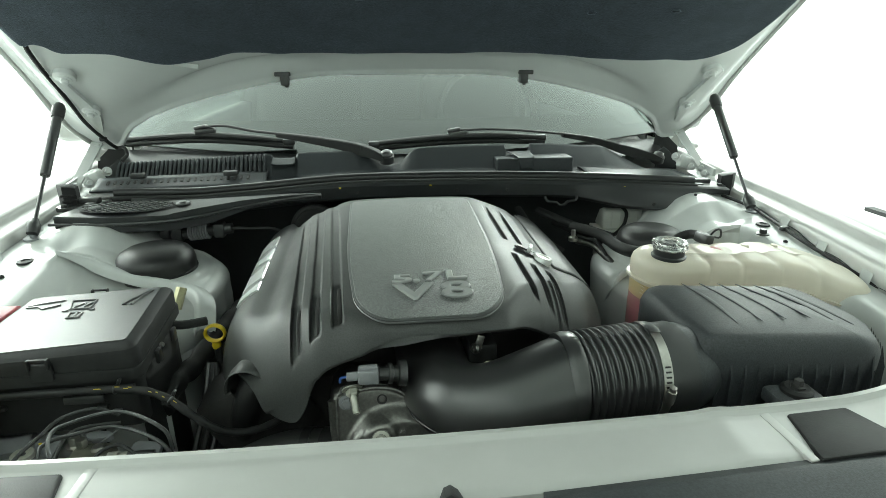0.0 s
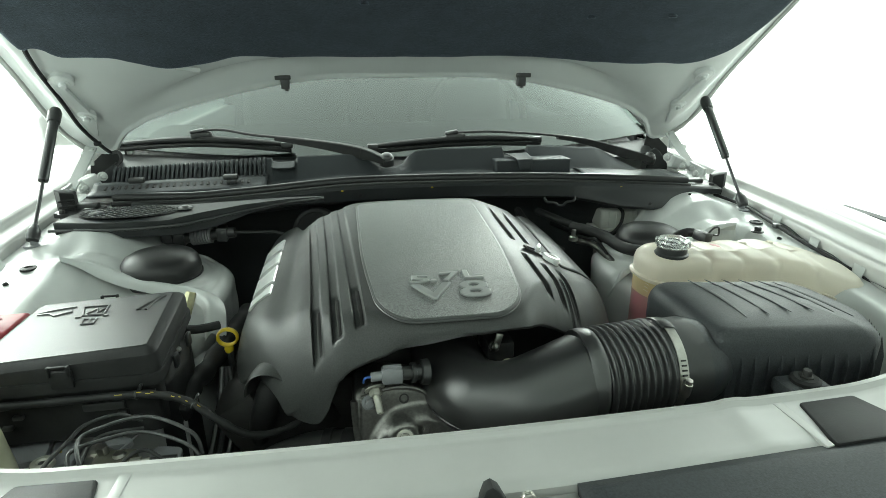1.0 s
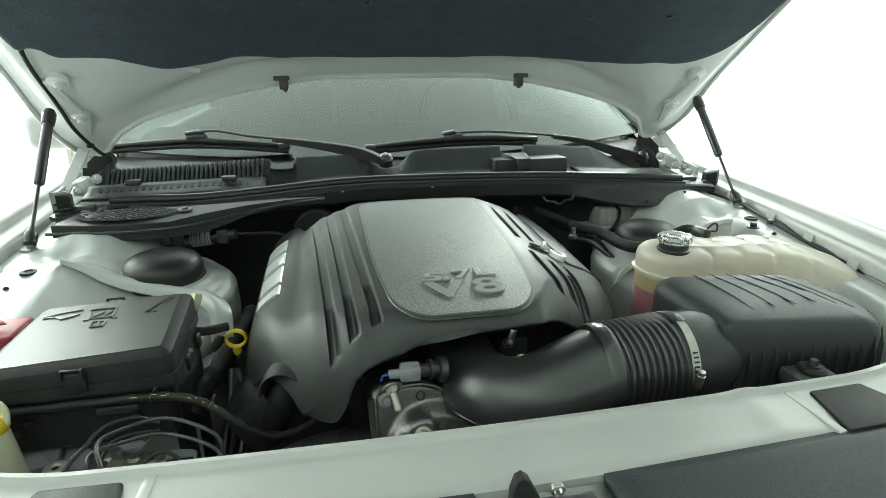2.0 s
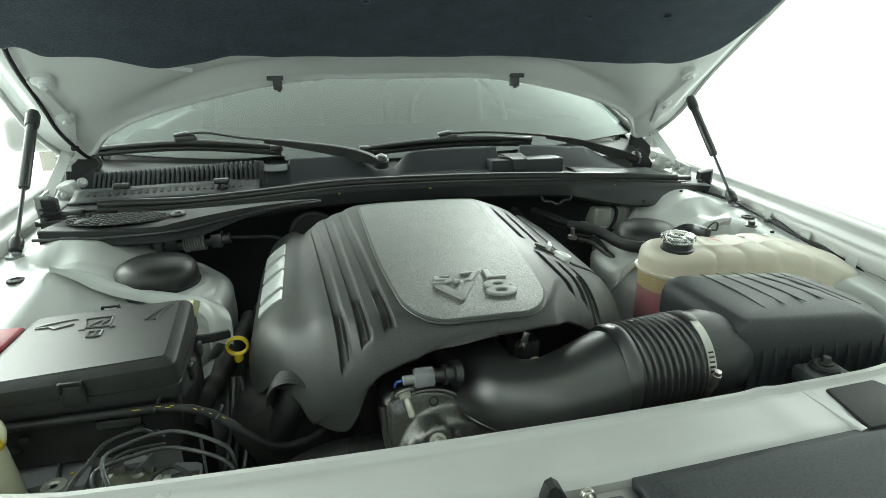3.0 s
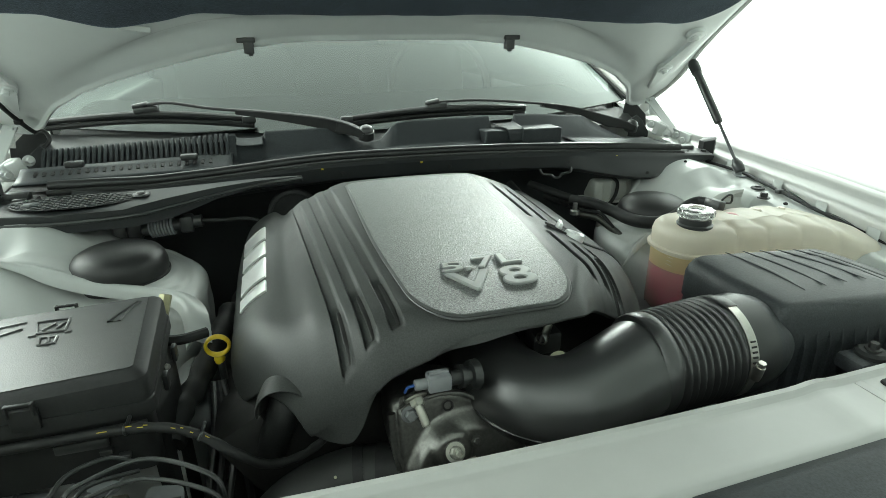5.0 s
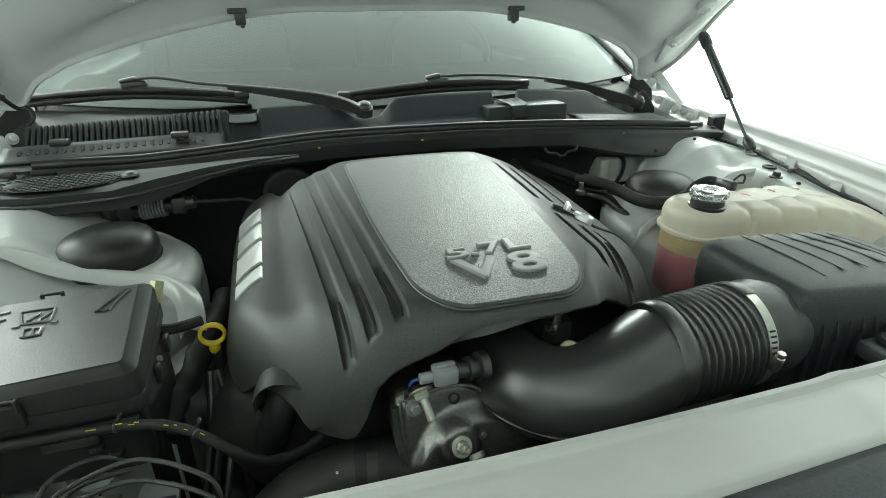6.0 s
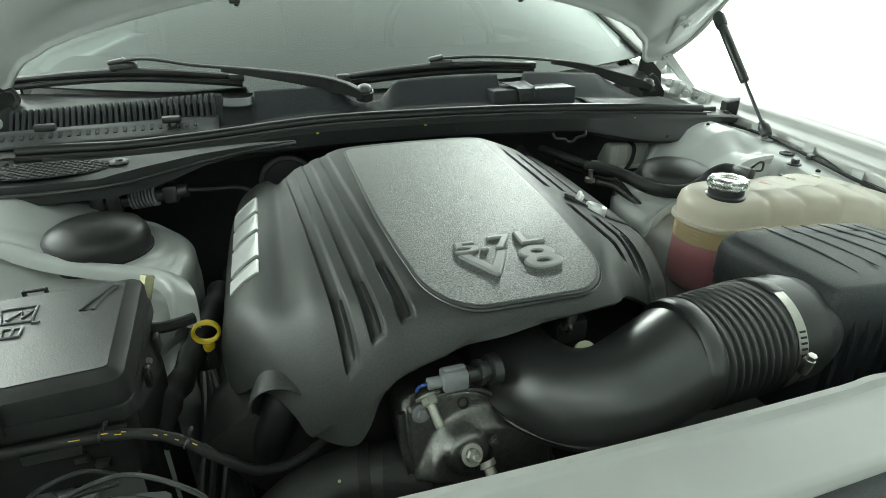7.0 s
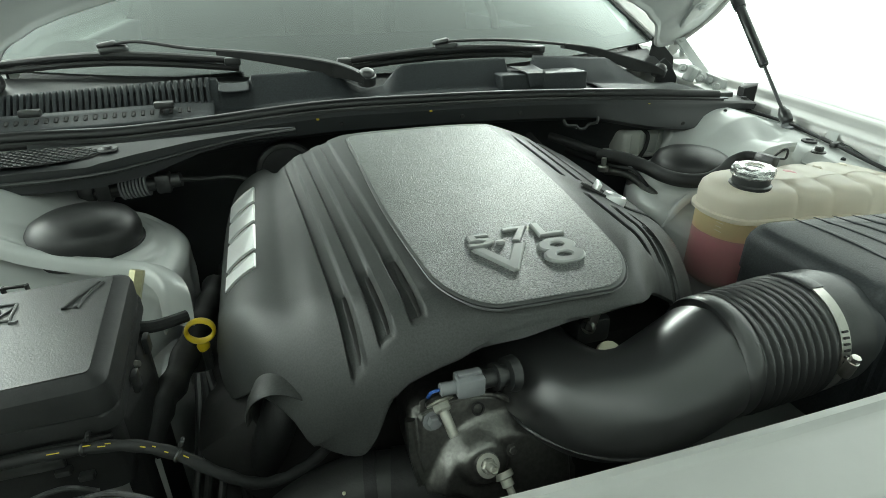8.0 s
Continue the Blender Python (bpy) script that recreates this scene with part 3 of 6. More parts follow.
def pad_f(u, v):
    x = -0.72 + 1.44 * u
    r = smooth_table(abs(x), PADR if x < 0 else PADRIGHT)
    w = r + (1.06 - r) * v ** 1.5
    e = min(w - r, 0.72 - abs(x), 1.06 - w)
    lift = 0.004 + 0.014 * smoothstep(e, -0.001, 0.012) + 0.003 * noise.noise((x * 5, w * 5, 0.3)) + 0.0012 * noise.noise((x * 22, w * 22, 4.3))
    return hood_point(x, w, lift)


part("insulation_pad", sheet(pad_f, 220, 80), FELT, hood, "dark felt insulation pad", smooth=60)
part("pad_tab", block((0.048, 0.006, 0.009), Matrix.Translation(hood_point(-0.444, 0.212, 0.016)) @ pose(0, 0, 0, 0, 8, 0), 0.001), PRIMER, hood, "white folded tab")
for k in range(7):
    a, b = random.uniform(-0.6, 0.6), random.uniform(0.28, 0.5)
    part("pad_fastener", lathe([(0, 0.0), (0.007, 0.0), (0.009, 0.003), (0.006, 0.006)], 12, Matrix.Translation(hood_point(a, b, 0.021))), FELT, hood)
for side in (-1, 1):
    base = hood_point(side * 0.272, 0.077, 0.004)
    clip = part("hood_clip", block((0.019, 0.020, 0.026), Matrix.Translation(base + Vector((0, 0.0, -0.004))), 0.002), BLACK, hood, "black plastic clip")
    part("clip_wing", block((0.034, 0.014, 0.010), Matrix.Translation(base + Vector((0.004 * side, -0.004, 0.008))), 0.002), BLACK, clip)
    part("clip_prong", block((0.009, 0.012, 0.010), Matrix.Translation(base + Vector((0.002, 0.002, -0.017))), 0.003), BLACK, clip)
    up = Vector((0, -math.sin(ANGLE), -math.cos(ANGLE)))
    slope = Matrix.Translation(hood_point(side * 0.714, 0.08, 0.006)) @ Matrix(((side, 0, 0, 0), (0, -math.cos(ANGLE), -math.sin(ANGLE), 0), (0, math.sin(ANGLE), -math.cos(ANGLE), 0), (0, 0, 0, 1)))
    strip = rounded([(-0.014, 0.098), (0.004, 0.098), (0.008, -0.030), (0.030, -0.150), (0.014, -0.152), (-0.020, -0.060)], [0.008, 0.008, 0.02, 0.006, 0.006, 0.02], 5)
    plate = part("hinge_plate", prism(strip, -0.004, 0.0065, 0.0012, 2, slope), HOODLIT, hood, "white painted hinge plate", smooth=30)
    for a, b, r in ((-0.024, 0.092, 0.020), (-0.007, -0.047, 0.018)):
        pad = [(a + r * math.cos(2 * math.pi * k / 24), b + 1.1 * r * math.sin(2 * math.pi * k / 24)) for k in range(24)]
        part("bolt_pad", prism(pad, -0.004, 0.0075, 0.0012, 2, slope), HOODLIT, plate, smooth=30)
    for x, v in ((0.690, 0.172), (0.709, 0.032)):
        p = hood_point(side * x, v, 0.012)
        part("hinge_bolt", lathe([(0.0, 0.013), (0.0055, 0.013), (0.0072, 0.011), (0.0072, 0.005), (0.012, 0.004), (0.0135, 0.001), (0.017, 0.0025), (0.020, 0.0)], 18, along(p, p + up), closed=False), HOODLIT, hood, "white painted hinge bolt")
# washer hose along the hood's edge
hose = thing("washer_hose", "thin black washer hose along the hood edge", "hose", (-0.72, 1.5, 1.0))
part("line", sweep([hood_point(-0.700, 0.285, 0.008), hood_point(-0.705, 0.265, 0.014), hood_point(-0.717, 0.20, 0.012), hood_point(-0.725, 0.127, 0.012), hood_point(-0.734, 0.06, 0.012), hood_point(-0.743, -0.01, 0.014), hood_point(-0.741, -0.084, 0.016), hood_point(-0.733, -0.140, 0.018), (-0.712, 1.560, 1.030), (-0.706, 1.556, 1.012), (-0.714, 1.54, 1.0)], 0.0044, 10, 6), RUBBER, hose)
part("hose_clip", block((0.014, 0.016, 0.010), Matrix.Translation(hood_point(-0.741, -0.090, 0.018)), 0.003), RUBBER, hose)

# ---- windshield, roof and cabin ----
def glass_f(u, v):
    x = (-0.765 + 1.53 * u) * (1 - 0.16 * v)
    y = 1.470 + 0.95 * v + 0.32 * x * x
    z = 1.012 + 0.43 * v - 0.02 * v * v + 0.03 * x * x
    return (x, y, z)


shield = thing("windshield", "raked windshield glass with dark lower border", "windshield", (0, 1.48, 1.0))
part("glass", sheet(glass_f, 40, 30), GLASS, shield, smooth=60)
part("ceramic_border", sheet(lambda u, v: Vector(glass_f(u, 0.06 * v)) + Vector((0, 0.004, -0.004)), 40, 3), BLACK, shield, "black border along the lower edge", smooth=60)
for side in (-1, 1):
    part("edge_trim", sweep([Vector(glass_f(0.5 + side * 0.5, v)) + Vector((0, -0.004, 0.004)) for v in (0.0, 0.2, 0.4, 0.6, 0.8, 1.0)], 0.0045, 8, 4), RUBBER, shield, "black rubber edge trim")


def pillar(side):
    pts = [Vector(glass_f(0.5 + side * 0.5, v)) + Vector((side * 0.032, 0.0, 0.002)) for v in (-0.05, 0.2, 0.4, 0.6, 0.8, 1.0)]
    part("windshield_pillar", sweep(pts, 0.022, 12, 4), PAINT, car, "white painted windshield pillar")
    part("door_panel", sheet(lambda u, v: (side * (0.90 - 0.05 * v * v), 1.66 + 2.0 * u, 0.25 + 0.73 * v), 6, 10), PAINT, car, "white door skin", solid=-0.05 * side)
    part("side_window", sheet(lambda u, v: (side * (0.845 - 0.17 * v), 1.80 + 0.55 * v + (1.9 - 0.75 * v) * u, 0.985 + 0.40 * v), 6, 6), TINT, car, "tinted side window", solid=0.004)
    # door mirror behind the pillar
    m = part("door_mirror", block((0.16, 0.10, 0.11), Matrix.Translation((side * 1.0, 1.98, 1.045)), 0.035, 4), PAINT, car, "white door mirror")
    part("mirror_foot", block((0.10, 0.05, 0.03), Matrix.Translation((side * 0.89, 1.97, 0.995)), 0.01), BLACK, m)


for side in (-1, 1):
    pillar(side)
part("roof", sheet(lambda u, v: ((-0.66 + 1.32 * u), 2.40 + 1.5 * v + 0.2 * (u - 0.5) ** 2, 1.425 + 0.04 * math.sin(v * 3) - 0.2 * (u - 0.5) ** 2), 20, 14), PAINT, car, "white roof panel", solid=0.03)
part("headliner", sheet(lambda u, v: ((-0.68 + 1.36 * u), 2.38 + 1.5 * v, 1.385 + 0.03 * math.sin(v * 3) - 0.2 * (u - 0.5) ** 2), 8, 8), DASH, car, "dark headliner")
part("dashboard", sheet(lambda u, v: (-0.74 + 1.48 * u, 1.60 + 0.55 * v + 0.25 * (u - 0.5) ** 2, 0.985 + 0.05 * math.sin(v * 2.4) - 0.35 * smoothstep(v, 0.8, 1.0)), 24, 20), DASH, car, "dark vinyl dashboard")
part("cabin_back", block((1.80, 0.1, 1.2), Matrix.Translation((0, 3.60, 0.8)), 0.04), DASH, car, "dark cabin back")
part("cabin_floor", block((1.7, 2.2, 0.05), Matrix.Translation((0, 2.7, 0.3)), 0.0), DASH, car, "dark cabin floor")
wheel = sweep([(0.36 + 0.185 * math.cos(t), 2.24 + 0.07 * math.sin(t), 1.03 + 0.17 * math.sin(t)) for t in (2 * math.pi * k / 24 for k in range(25))], 0.015, 8, 2)
part("steering_wheel", wheel, DASH, car, "dark steering wheel")
for x in (-0.38, 0.38):
    seat = part("front_seat", block((0.48, 0.16, 0.62), Matrix.Translation((x, 2.75, 0.85)) @ pose(0, 0, 0, -18, 0, 0), 0.06, 4), DASH, car, "dark front seat")
    part("headrest", block((0.26, 0.10, 0.18), Matrix.Translation((x, 2.88, 1.22)), 0.04, 4), DASH, seat)


# ---- firewall, flange and cowl ----
def flange_y(x):
    return 1.272 - 0.07 * x * x if x > 0 else 1.272 + 0.05 * min(-x, 0.3) - 0.02 * x * x


def flange_z(x):
    sag = 0.012 * smoothstep(-x, 0.10, 0.40) * (1 - smoothstep(-x, 0.50, 0.62))
    return 0.985 - 0.05 * x * x - (0.004 * x if x > 0 else sag)


def wall_f(u, v):
    x = -0.60 + 1.335 * u
    prof = [(0.085, 0.004), (0.03, 0.002), (0.006, -0.002), (0.0, -0.008), (0.002, -0.022), (0.004, -0.034), (0.016, -0.042), (0.06, -0.048), (0.09, -0.10), (0.10, -0.55)]
    k = v * (len(prof) - 1)
    i = min(int(k), len(prof) - 2)
    (y0, z0), (y1, z1) = prof[i], prof[i + 1]
    dy, dz = y0 + (y1 - y0) * (k - i), z0 + (z1 - z0) * (k - i)
    # the face leans forward on the driver's side and comes to a point at its end
    lean = smoothstep(-dz, 0.004, 0.036) * smoothstep(x, 0.34, 0.52) * (1 - smoothstep(x, 0.58, 0.72))
    return (x, flange_y(x) + dy - 0.040 * lean, flange_z(x) + dz * (1 - 0.55 * smoothstep(x, 0.58, 0.71)) - 0.014 * lean)


wall = part("firewall", sheet(wall_f, 60, 36), COWLGLOSS, car, "black painted firewall flange", smooth=40)
# Dark discs on the face stand in for the shade inside drilled holes.
for x in (-0.236, -0.12, 0.10, 0.215, 0.375):
    part("flange_hole", lathe([(0.0, 0.0008), (0.0035, 0.0008), (0.0042, 0.0)], 12, along((x, flange_y(x) + 0.0005, flange_z(x) - 0.022), (x, 0, flange_z(x) - 0.05)), closed=False), DARK, wall)
part("flange_hole", lathe([(0.0, 0.0008), (0.0035, 0.0008), (0.0042, 0.0)], 12, along((0.542, 1.2135, 0.930), (0.542, 1.1, 0.92)), closed=False), DARK, wall)
for x in (-0.16, 0.04, 0.487):
    part("paint_dot", block((0.005, 0.002, 0.003), Matrix.Translation((x, flange_y(x) - 0.0005, flange_z(x) - 0.009)), 0.0005), YELLOW, wall)

seal = thing("cowl_seal", "black rubber hood seal across the cowl", "rubber seal", (0, 1.31, 0.97))
XS = [-0.64 + 0.08 * k for k in range(17)] + [0.662]
part("seal_bulb", sweep([(x, flange_y(x) + 0.028, flange_z(x) + 0.006) for x in XS], 0.0105, 12, 4), SEALRUB, seal, "rounded rubber bulb")
part("seal_foot", sweep([(x, flange_y(x) + 0.012, flange_z(x) - 0.002) for x in XS], 0.006, 8, 4), RUBBER, seal)

cowl = thing("cowl_cover", "dark grey plastic cowl panel below the windshield", "cowl", (0, 1.40, 0.98))


def cowl_top(x):
    """Height of the cowl's rear edge."""
    return lerp_table(x, [(-0.75, 1.005), (-0.34, 1.030), (-0.322, 1.030), (-0.318, 1.018), (-0.27, 1.018), (-0.262, 1.032), (-0.15, 1.034), (-0.12, 1.030), (-0.09, 1.014), (-0.065, 1.000), (-0.045, 0.998), (-0.02, 1.003), (0.005, 1.030), (0.018, 1.038), (0.05, 1.041), (0.237, 1.041), (0.243, 1.016), (0.297, 1.016), (0.303, 1.041), (0.40, 1.034), (0.45, 1.0275), (0.505, 1.023), (0.527, 1.015), (0.58, 0.986), (0.645, 0.955), (0.75, 0.950)])


def cowl_f(u, v):
    x = -0.34 + 1.06 * u
    yf = flange_y(x) + 0.040
    zf = flange_z(x) - 0.002
    rear = lerp_table(x, [(-0.34, 1.41), (0.0, 1.40), (0.25, 1.41), (0.40, 1.437), (0.45, 1.449), (0.505, 1.466), (0.53, 1.475), (0.645, 1.479), (0.72, 1.49)])
    # the flat ledge, then the steep face
    y = yf + (rear - yf) * v
    top = cowl_top(x)
    rise = 0.16 * v / 0.62 if v < 0.62 else 0.16 + 0.84 * (v - 0.62) / 0.38
    z = zf + (top - zf) * rise
    return (x, y, z)


part("panel", sheet(cowl_f, 300, 30), COWL, cowl, smooth=28, solid=0.003)
# raised box, gutter and pockets on the panel
part("raised_box", prism(rounded([(0.206, 1.343), (0.392, 1.338), (0.396, 1.41), (0.206, 1.41)], 0.006, 3), 0.972, lambda x, y: 1.0175 - (y - 1.34) * 0.04, 0.004, 3), COWL, cowl)
def chute_f(u, v):
    """A drain chute that runs forward over the raised box and down its front."""
    wide = 0.058 - 0.028 * v
    x = 0.270 + (u - 0.5) * wide + 0.006 * v
    side = 0.003 * (2 * u - 1) ** 4
    if v < 0.65:
        k = v / 0.65
        return (x, 1.408 - 0.070 * k, 1.0225 - 0.003 * k + side)
    k = (v - 0.65) / 0.35
    return (x, 1.338 - 0.0035 * min(1.0, 4 * k) - side * 0.5, 1.0195 - 0.027 * k)


part("chute", sheet(chute_f, 12, 20), COWL, cowl, "smooth drain chute", smooth=40, solid=0.002)
part("pocket", sheet(lambda u, v: (-0.294 + (u - 0.5) * 0.052, 1.408 - 0.030 * v, 1.0195 - 0.010 * v + 0.003 * (2 * u - 1) ** 4), 12, 8), COWL, cowl, "smooth pocket in the panel edge", smooth=50, solid=0.002)
part("side_plate", sheet(lambda u, v: (0.42 + 0.26 * u, flange_y(0.42 + 0.26 * u) + 0.045 + (0.10 + 0.05 * u) * v, flange_z(0.5) + 0.004 + 0.012 * math.sin(v * 2.6) * (1 - u * 0.5) - 0.018 * u), 20, 12), COWL, cowl, smooth=50, solid=0.002)
part("back_trough", sheet(lambda u, v: (-0.74 + 1.48 * u, 1.415 + 0.07 * v + 0.28 * (-0.74 + 1.48 * u) ** 2, 0.985 + 0.027 * v), 40, 4), BLACK, cowl, "black trough behind the cowl", smooth=50)
# louvred grille on the passenger side: a dark tray with upright slats
# The tray's dark colour puts shade into the gaps below the slats.
part("grille_tray", sheet(lambda u, v: (-0.715 + 0.39 * u, flange_y(-0.715 + 0.39 * u) + 0.04 + v * (0.10 + 0.05 * (1 - u)), 0.960 + 0.012 * v), 20, 8), DARK, cowl, smooth=50)


def slat(x):
    yr = 1.405 + 0.19 * max(0.0, -x - 0.33)
    yf = yr - 0.026 - 0.03 * max(0.0, -x - 0.33)
    zt = 1.030 - 0.070 * max(0.0, -x - 0.33)
    pts = [(x, yr + 0.010, zt - 0.012), (x, yr + 0.002, zt), (x, yr - 0.007, zt - 0.003), (x, yf, zt - 0.034), (x, yf - 0.003, zt - 0.046)]
    bm = bmesh.new()
    rows = [[bm.verts.new((px + dx, py, pz + dz)) for dx, dz in ((-0.0033, 0), (-0.0026, 0.0022), (0.0026, 0.0022), (0.0033, 0), (0.0030, -0.010), (-0.0030, -0.010))] for px, py, pz in pts]
    for a, b in zip(rows, rows[1:]):
        for j in range(6):
            bm.faces.new((a[j], a[(j + 1) % 6], b[(j + 1) % 6], b[j]))
    bm.faces.new(rows[0][::-1])
    bm.faces.new(rows[-1])
    return part("slat", bm, COWL, cowl, smooth=40)


for k in range(34):
    slat(-0.338 - 0.0107 * k)
# Dark sheet behind the slats, coloured as the shade between them.
part("louvre_back", sheet(lambda u, v: (-0.70 + 0.37 * u, 1.407 + 0.19 * (0.37 - 0.37 * u) - 0.018 * v, 1.016 - 0.070 * (0.37 - 0.37 * u) - 0.034 * v), 20, 4), DARK, cowl, "dark sheet for the shade behind the louvres")
part("lower_ledge", sheet(lambda u, v: (-0.715 + 0.385 * u, flange_y(-0.715 + 0.385 * u) + 0.045 + 0.055 * v + 0.03 * (1 - u), 0.978 + 0.012 * v - 0.012 * (1 - u) + 0.006 * smoothstep(v, 0.5, 1.0)), 30, 5), COWL, cowl, smooth=50, solid=0.003)
# Thin dark blocks on the ledge, painted as the shade in its slots.
for k in range(22):
    x = -0.37 - 0.0148 * k
    part("ledge_slot", block((0.006, 0.014, 0.0015), Matrix.Translation((x, flange_y(x) + 0.068 + 0.03 * (-x - 0.33) / 0.385, 0.9895 - 0.012 * (-x - 0.33) / 0.385)) @ pose(0, 0, 0, 22, 0, 0), 0.0015, 1), DARK, cowl)
for x in (-0.41, -0.61):
    part("grille_clip", block((0.032, 0.016, 0.012), Matrix.Translation((x, flange_y(x) + 0.085, 0.996)), 0.003), BLACK, cowl)


# ---- wipers ----
def beam(path, size):
    """A bar of rounded rectangular section along path; size(t) gives half the width and the depth below its top."""
    bm = bmesh.new()
    rings = []
    m = len(path) - 1
    for k, p in enumerate(path):
        t = (path[min(m, k + 1)] - path[max(0, k - 1)]).normalized()
        side = t.cross(Vector((0, 0, 1))).normalized()
        up = side.cross(t)
        w, d = size(k / m)
        e = 0.0022
        rings.append([bm.verts.new(p + side * a + up * b) for a, b in ((-w, -d), (-w, -e), (-w + e, 0), (w - e, 0), (w, -e), (w, -d), (w - e, -d - e * 0.4), (-w + e, -d - e * 0.4))])
    for a, b in zip(rings, rings[1:]):
        for k in range(8):
            bm.faces.new((a[k], a[(k + 1) % 8], b[(k + 1) % 8], b[k]))
    bm.faces.new(rings[0])
    bm.faces.new(rings[-1])
    bmesh.ops.recalc_face_normals(bm, faces=bm.faces)
    return bm


def wiper(arm, blade, pivot):
    w = thing("windshield_wiper", "black windshield wiper resting on the glass", "wiper", pivot, "windshield wipers")
    path = curve_through(arm, 8)
    n = len(path) - 1
    i, j = int(n * 0.25), int(n * 0.60)
    part("arm_head", beam(path[:i + 1], lambda t: (0.0150 - 0.003 * t + 0.002 * (1 - t) ** 4, 0.012 + 0.014 * t)), RUBBER, w, "black arm head")
    part("arm_channel", beam(path[i:j + 1], lambda t: (0.0130 - 0.004 * t, 0.0265 - 0.0160 * t)), RUBBER, w, "folded steel arm channel")
    part("arm_rod", beam(path[j - 1:], lambda t: (0.0058, 0.0048)), RUBBER, w, "flat steel rod")
    part("joint_gap", beam(path[i - 1:i + 1], lambda t: (0.0112, 0.024)), DARK, w)
    part("pivot_cap", lathe([(0.0, 0.0135), (0.008, 0.0125), (0.013, 0.009), (0.0150, 0.004), (0.0150, 0.002), (0.0175, 0.001), (0.0175, -0.016)], 24, Matrix.Translation(Vector(pivot) + Vector((0, 0, 0.004))) @ pose(0, 0, 0, 18, 0, 0), closed=False), SATIN, w)
    part("spoiler", sweep(blade, lambda t: 0.0105 * (0.75 + 0.25 * math.sin(math.pi * t)), 10, 8, flat=0.8), RUBBER, w, "black blade spoiler")
    low = [Vector(p) + Vector((0, -0.004, -0.013)) for p in blade]
    part("rubber_lip", sweep(low, 0.005, 8, 8, flat=1.2), RUBBER, w)
    a = Vector(arm[-1])
    part("blade_joint", block((0.052, 0.020, 0.016), Matrix.Translation(a + Vector((0.006, 0, -0.012))) @ pose(0, 0, 0, 0, -4, 0), 0.006, 3), BLACK, w)
    part("joint_cap", block((0.034, 0.018, 0.010), Matrix.Translation(a + Vector((-0.004, 0, -0.002))) @ pose(0, 0, 0, 0, -10, 0), 0.004, 3), SATIN, w)
    for e, d in ((0, 1), (-1, -1)):
        p = Vector(blade[e])
        part("end_cap", block((0.030, 0.018, 0.016), Matrix.Translation(p + Vector((0.010 * d if blade[0][0] < blade[-1][0] else -0.010 * d, 0, 0))), 0.004), BLACK, w)


wiper([(-0.053, 1.387, 1.022), (-0.085, 1.398, 1.040), (-0.142, 1.42, 1.054), (-0.26, 1.466, 1.066), (-0.37, 1.509, 1.073), (-0.46, 1.546, 1.084), (-0.515, 1.562, 1.078)],
      [(-0.285, 1.515, 1.042), (-0.40, 1.535, 1.052), (-0.51, 1.560, 1.056), (-0.62, 1.595, 1.050), (-0.735, 1.640, 1.038)], (-0.053, 1.387, 1.020))
wiper([(0.698, 1.515, 0.980), (0.658, 1.508, 0.997), (0.58, 1.500, 1.019), (0.48, 1.494, 1.044), (0.34, 1.486, 1.062), (0.22, 1.482, 1.071), (0.125, 1.480, 1.070)],
      [(-0.091, 1.482, 1.036), (0.02, 1.478, 1.046), (0.12, 1.478, 1.051), (0.25, 1.485, 1.050), (0.365, 1.502, 1.041)], (0.698, 1.515, 0.976))


# ---- engine cover ----
cover = thing("engine_cover", "dark grey moulded plastic engine cover with silver badge", "engine cover", (-0.014, 0.93, 0.80))
XC = -0.014
CM = 0.324


CROWN = [(0.60, 0.942), (0.675, 0.9485), (0.77, 0.9555), (0.87, 0.962), (1.0, 0.9695), (1.14, 0.975), (1.24, 0.975)]


def crown_z(y):
    return smooth_table(y, CROWN)


SIDE = [(0.0, 0.0), (0.115, 0.003), (0.15, 0.013), (0.20, 0.034), (0.219, 0.048), (0.242, 0.059), (0.266, 0.070), (0.292, 0.092), (0.308, 0.118), (0.318, 0.152), (CM, 0.19)]
BOTTOM = [(-CM, 0.806), (-0.30, 0.806), (-0.288, 0.818), (-0.275, 0.834), (-0.252, 0.840), (-0.236, 0.832), (-0.224, 0.814), (-0.20, 0.806), (-0.180, 0.810), (-0.167, 0.830), (-0.155, 0.860), (-0.142, 0.884), (-0.121, 0.897), (-0.086, 0.911), (-0.049, 0.920), (0.014, 0.928), (0.064, 0.931), (0.094, 0.928), (0.114, 0.921), (0.14, 0.904), (0.20, 0.86), (0.26, 0.81), (0.30, 0.785), (CM, 0.77)]
FOLD = [(0.0, 0.665), (0.10, 0.666), (0.14, 0.669), (0.17, 0.679), (0.235, 0.706), (0.27, 0.742), (0.30, 0.79), (CM, 0.85)]
ROLL = [(0.0, 0.020), (0.040, 0.023), (0.070, 0.033), (0.095, 0.050), (0.121, 0.071), (0.148, 0.073), (0.172, 0.092), (0.20, 0.106), (0.28, 0.112), (CM, 0.085)]
# for each channel its distance from the middle at the rear and the front, and the ends of its slot
LEFT = [(0.204, 0.176, 0.690, 0.768), (0.176, 0.150, 0.690, 0.782), (0.148, 0.1215, 0.692, 0.788)]
RIGHT = [(0.203, 0.199, 0.741, 0.857), (0.177, 0.177, 0.745, 0.862), (0.149, 0.153, 0.743, 0.886)]


def groove_at(k, y, side=-1):
    rear, front = (LEFT if side < 0 else RIGHT)[k][:2]
    return front + (rear - front) * (y - 0.72) / 0.42


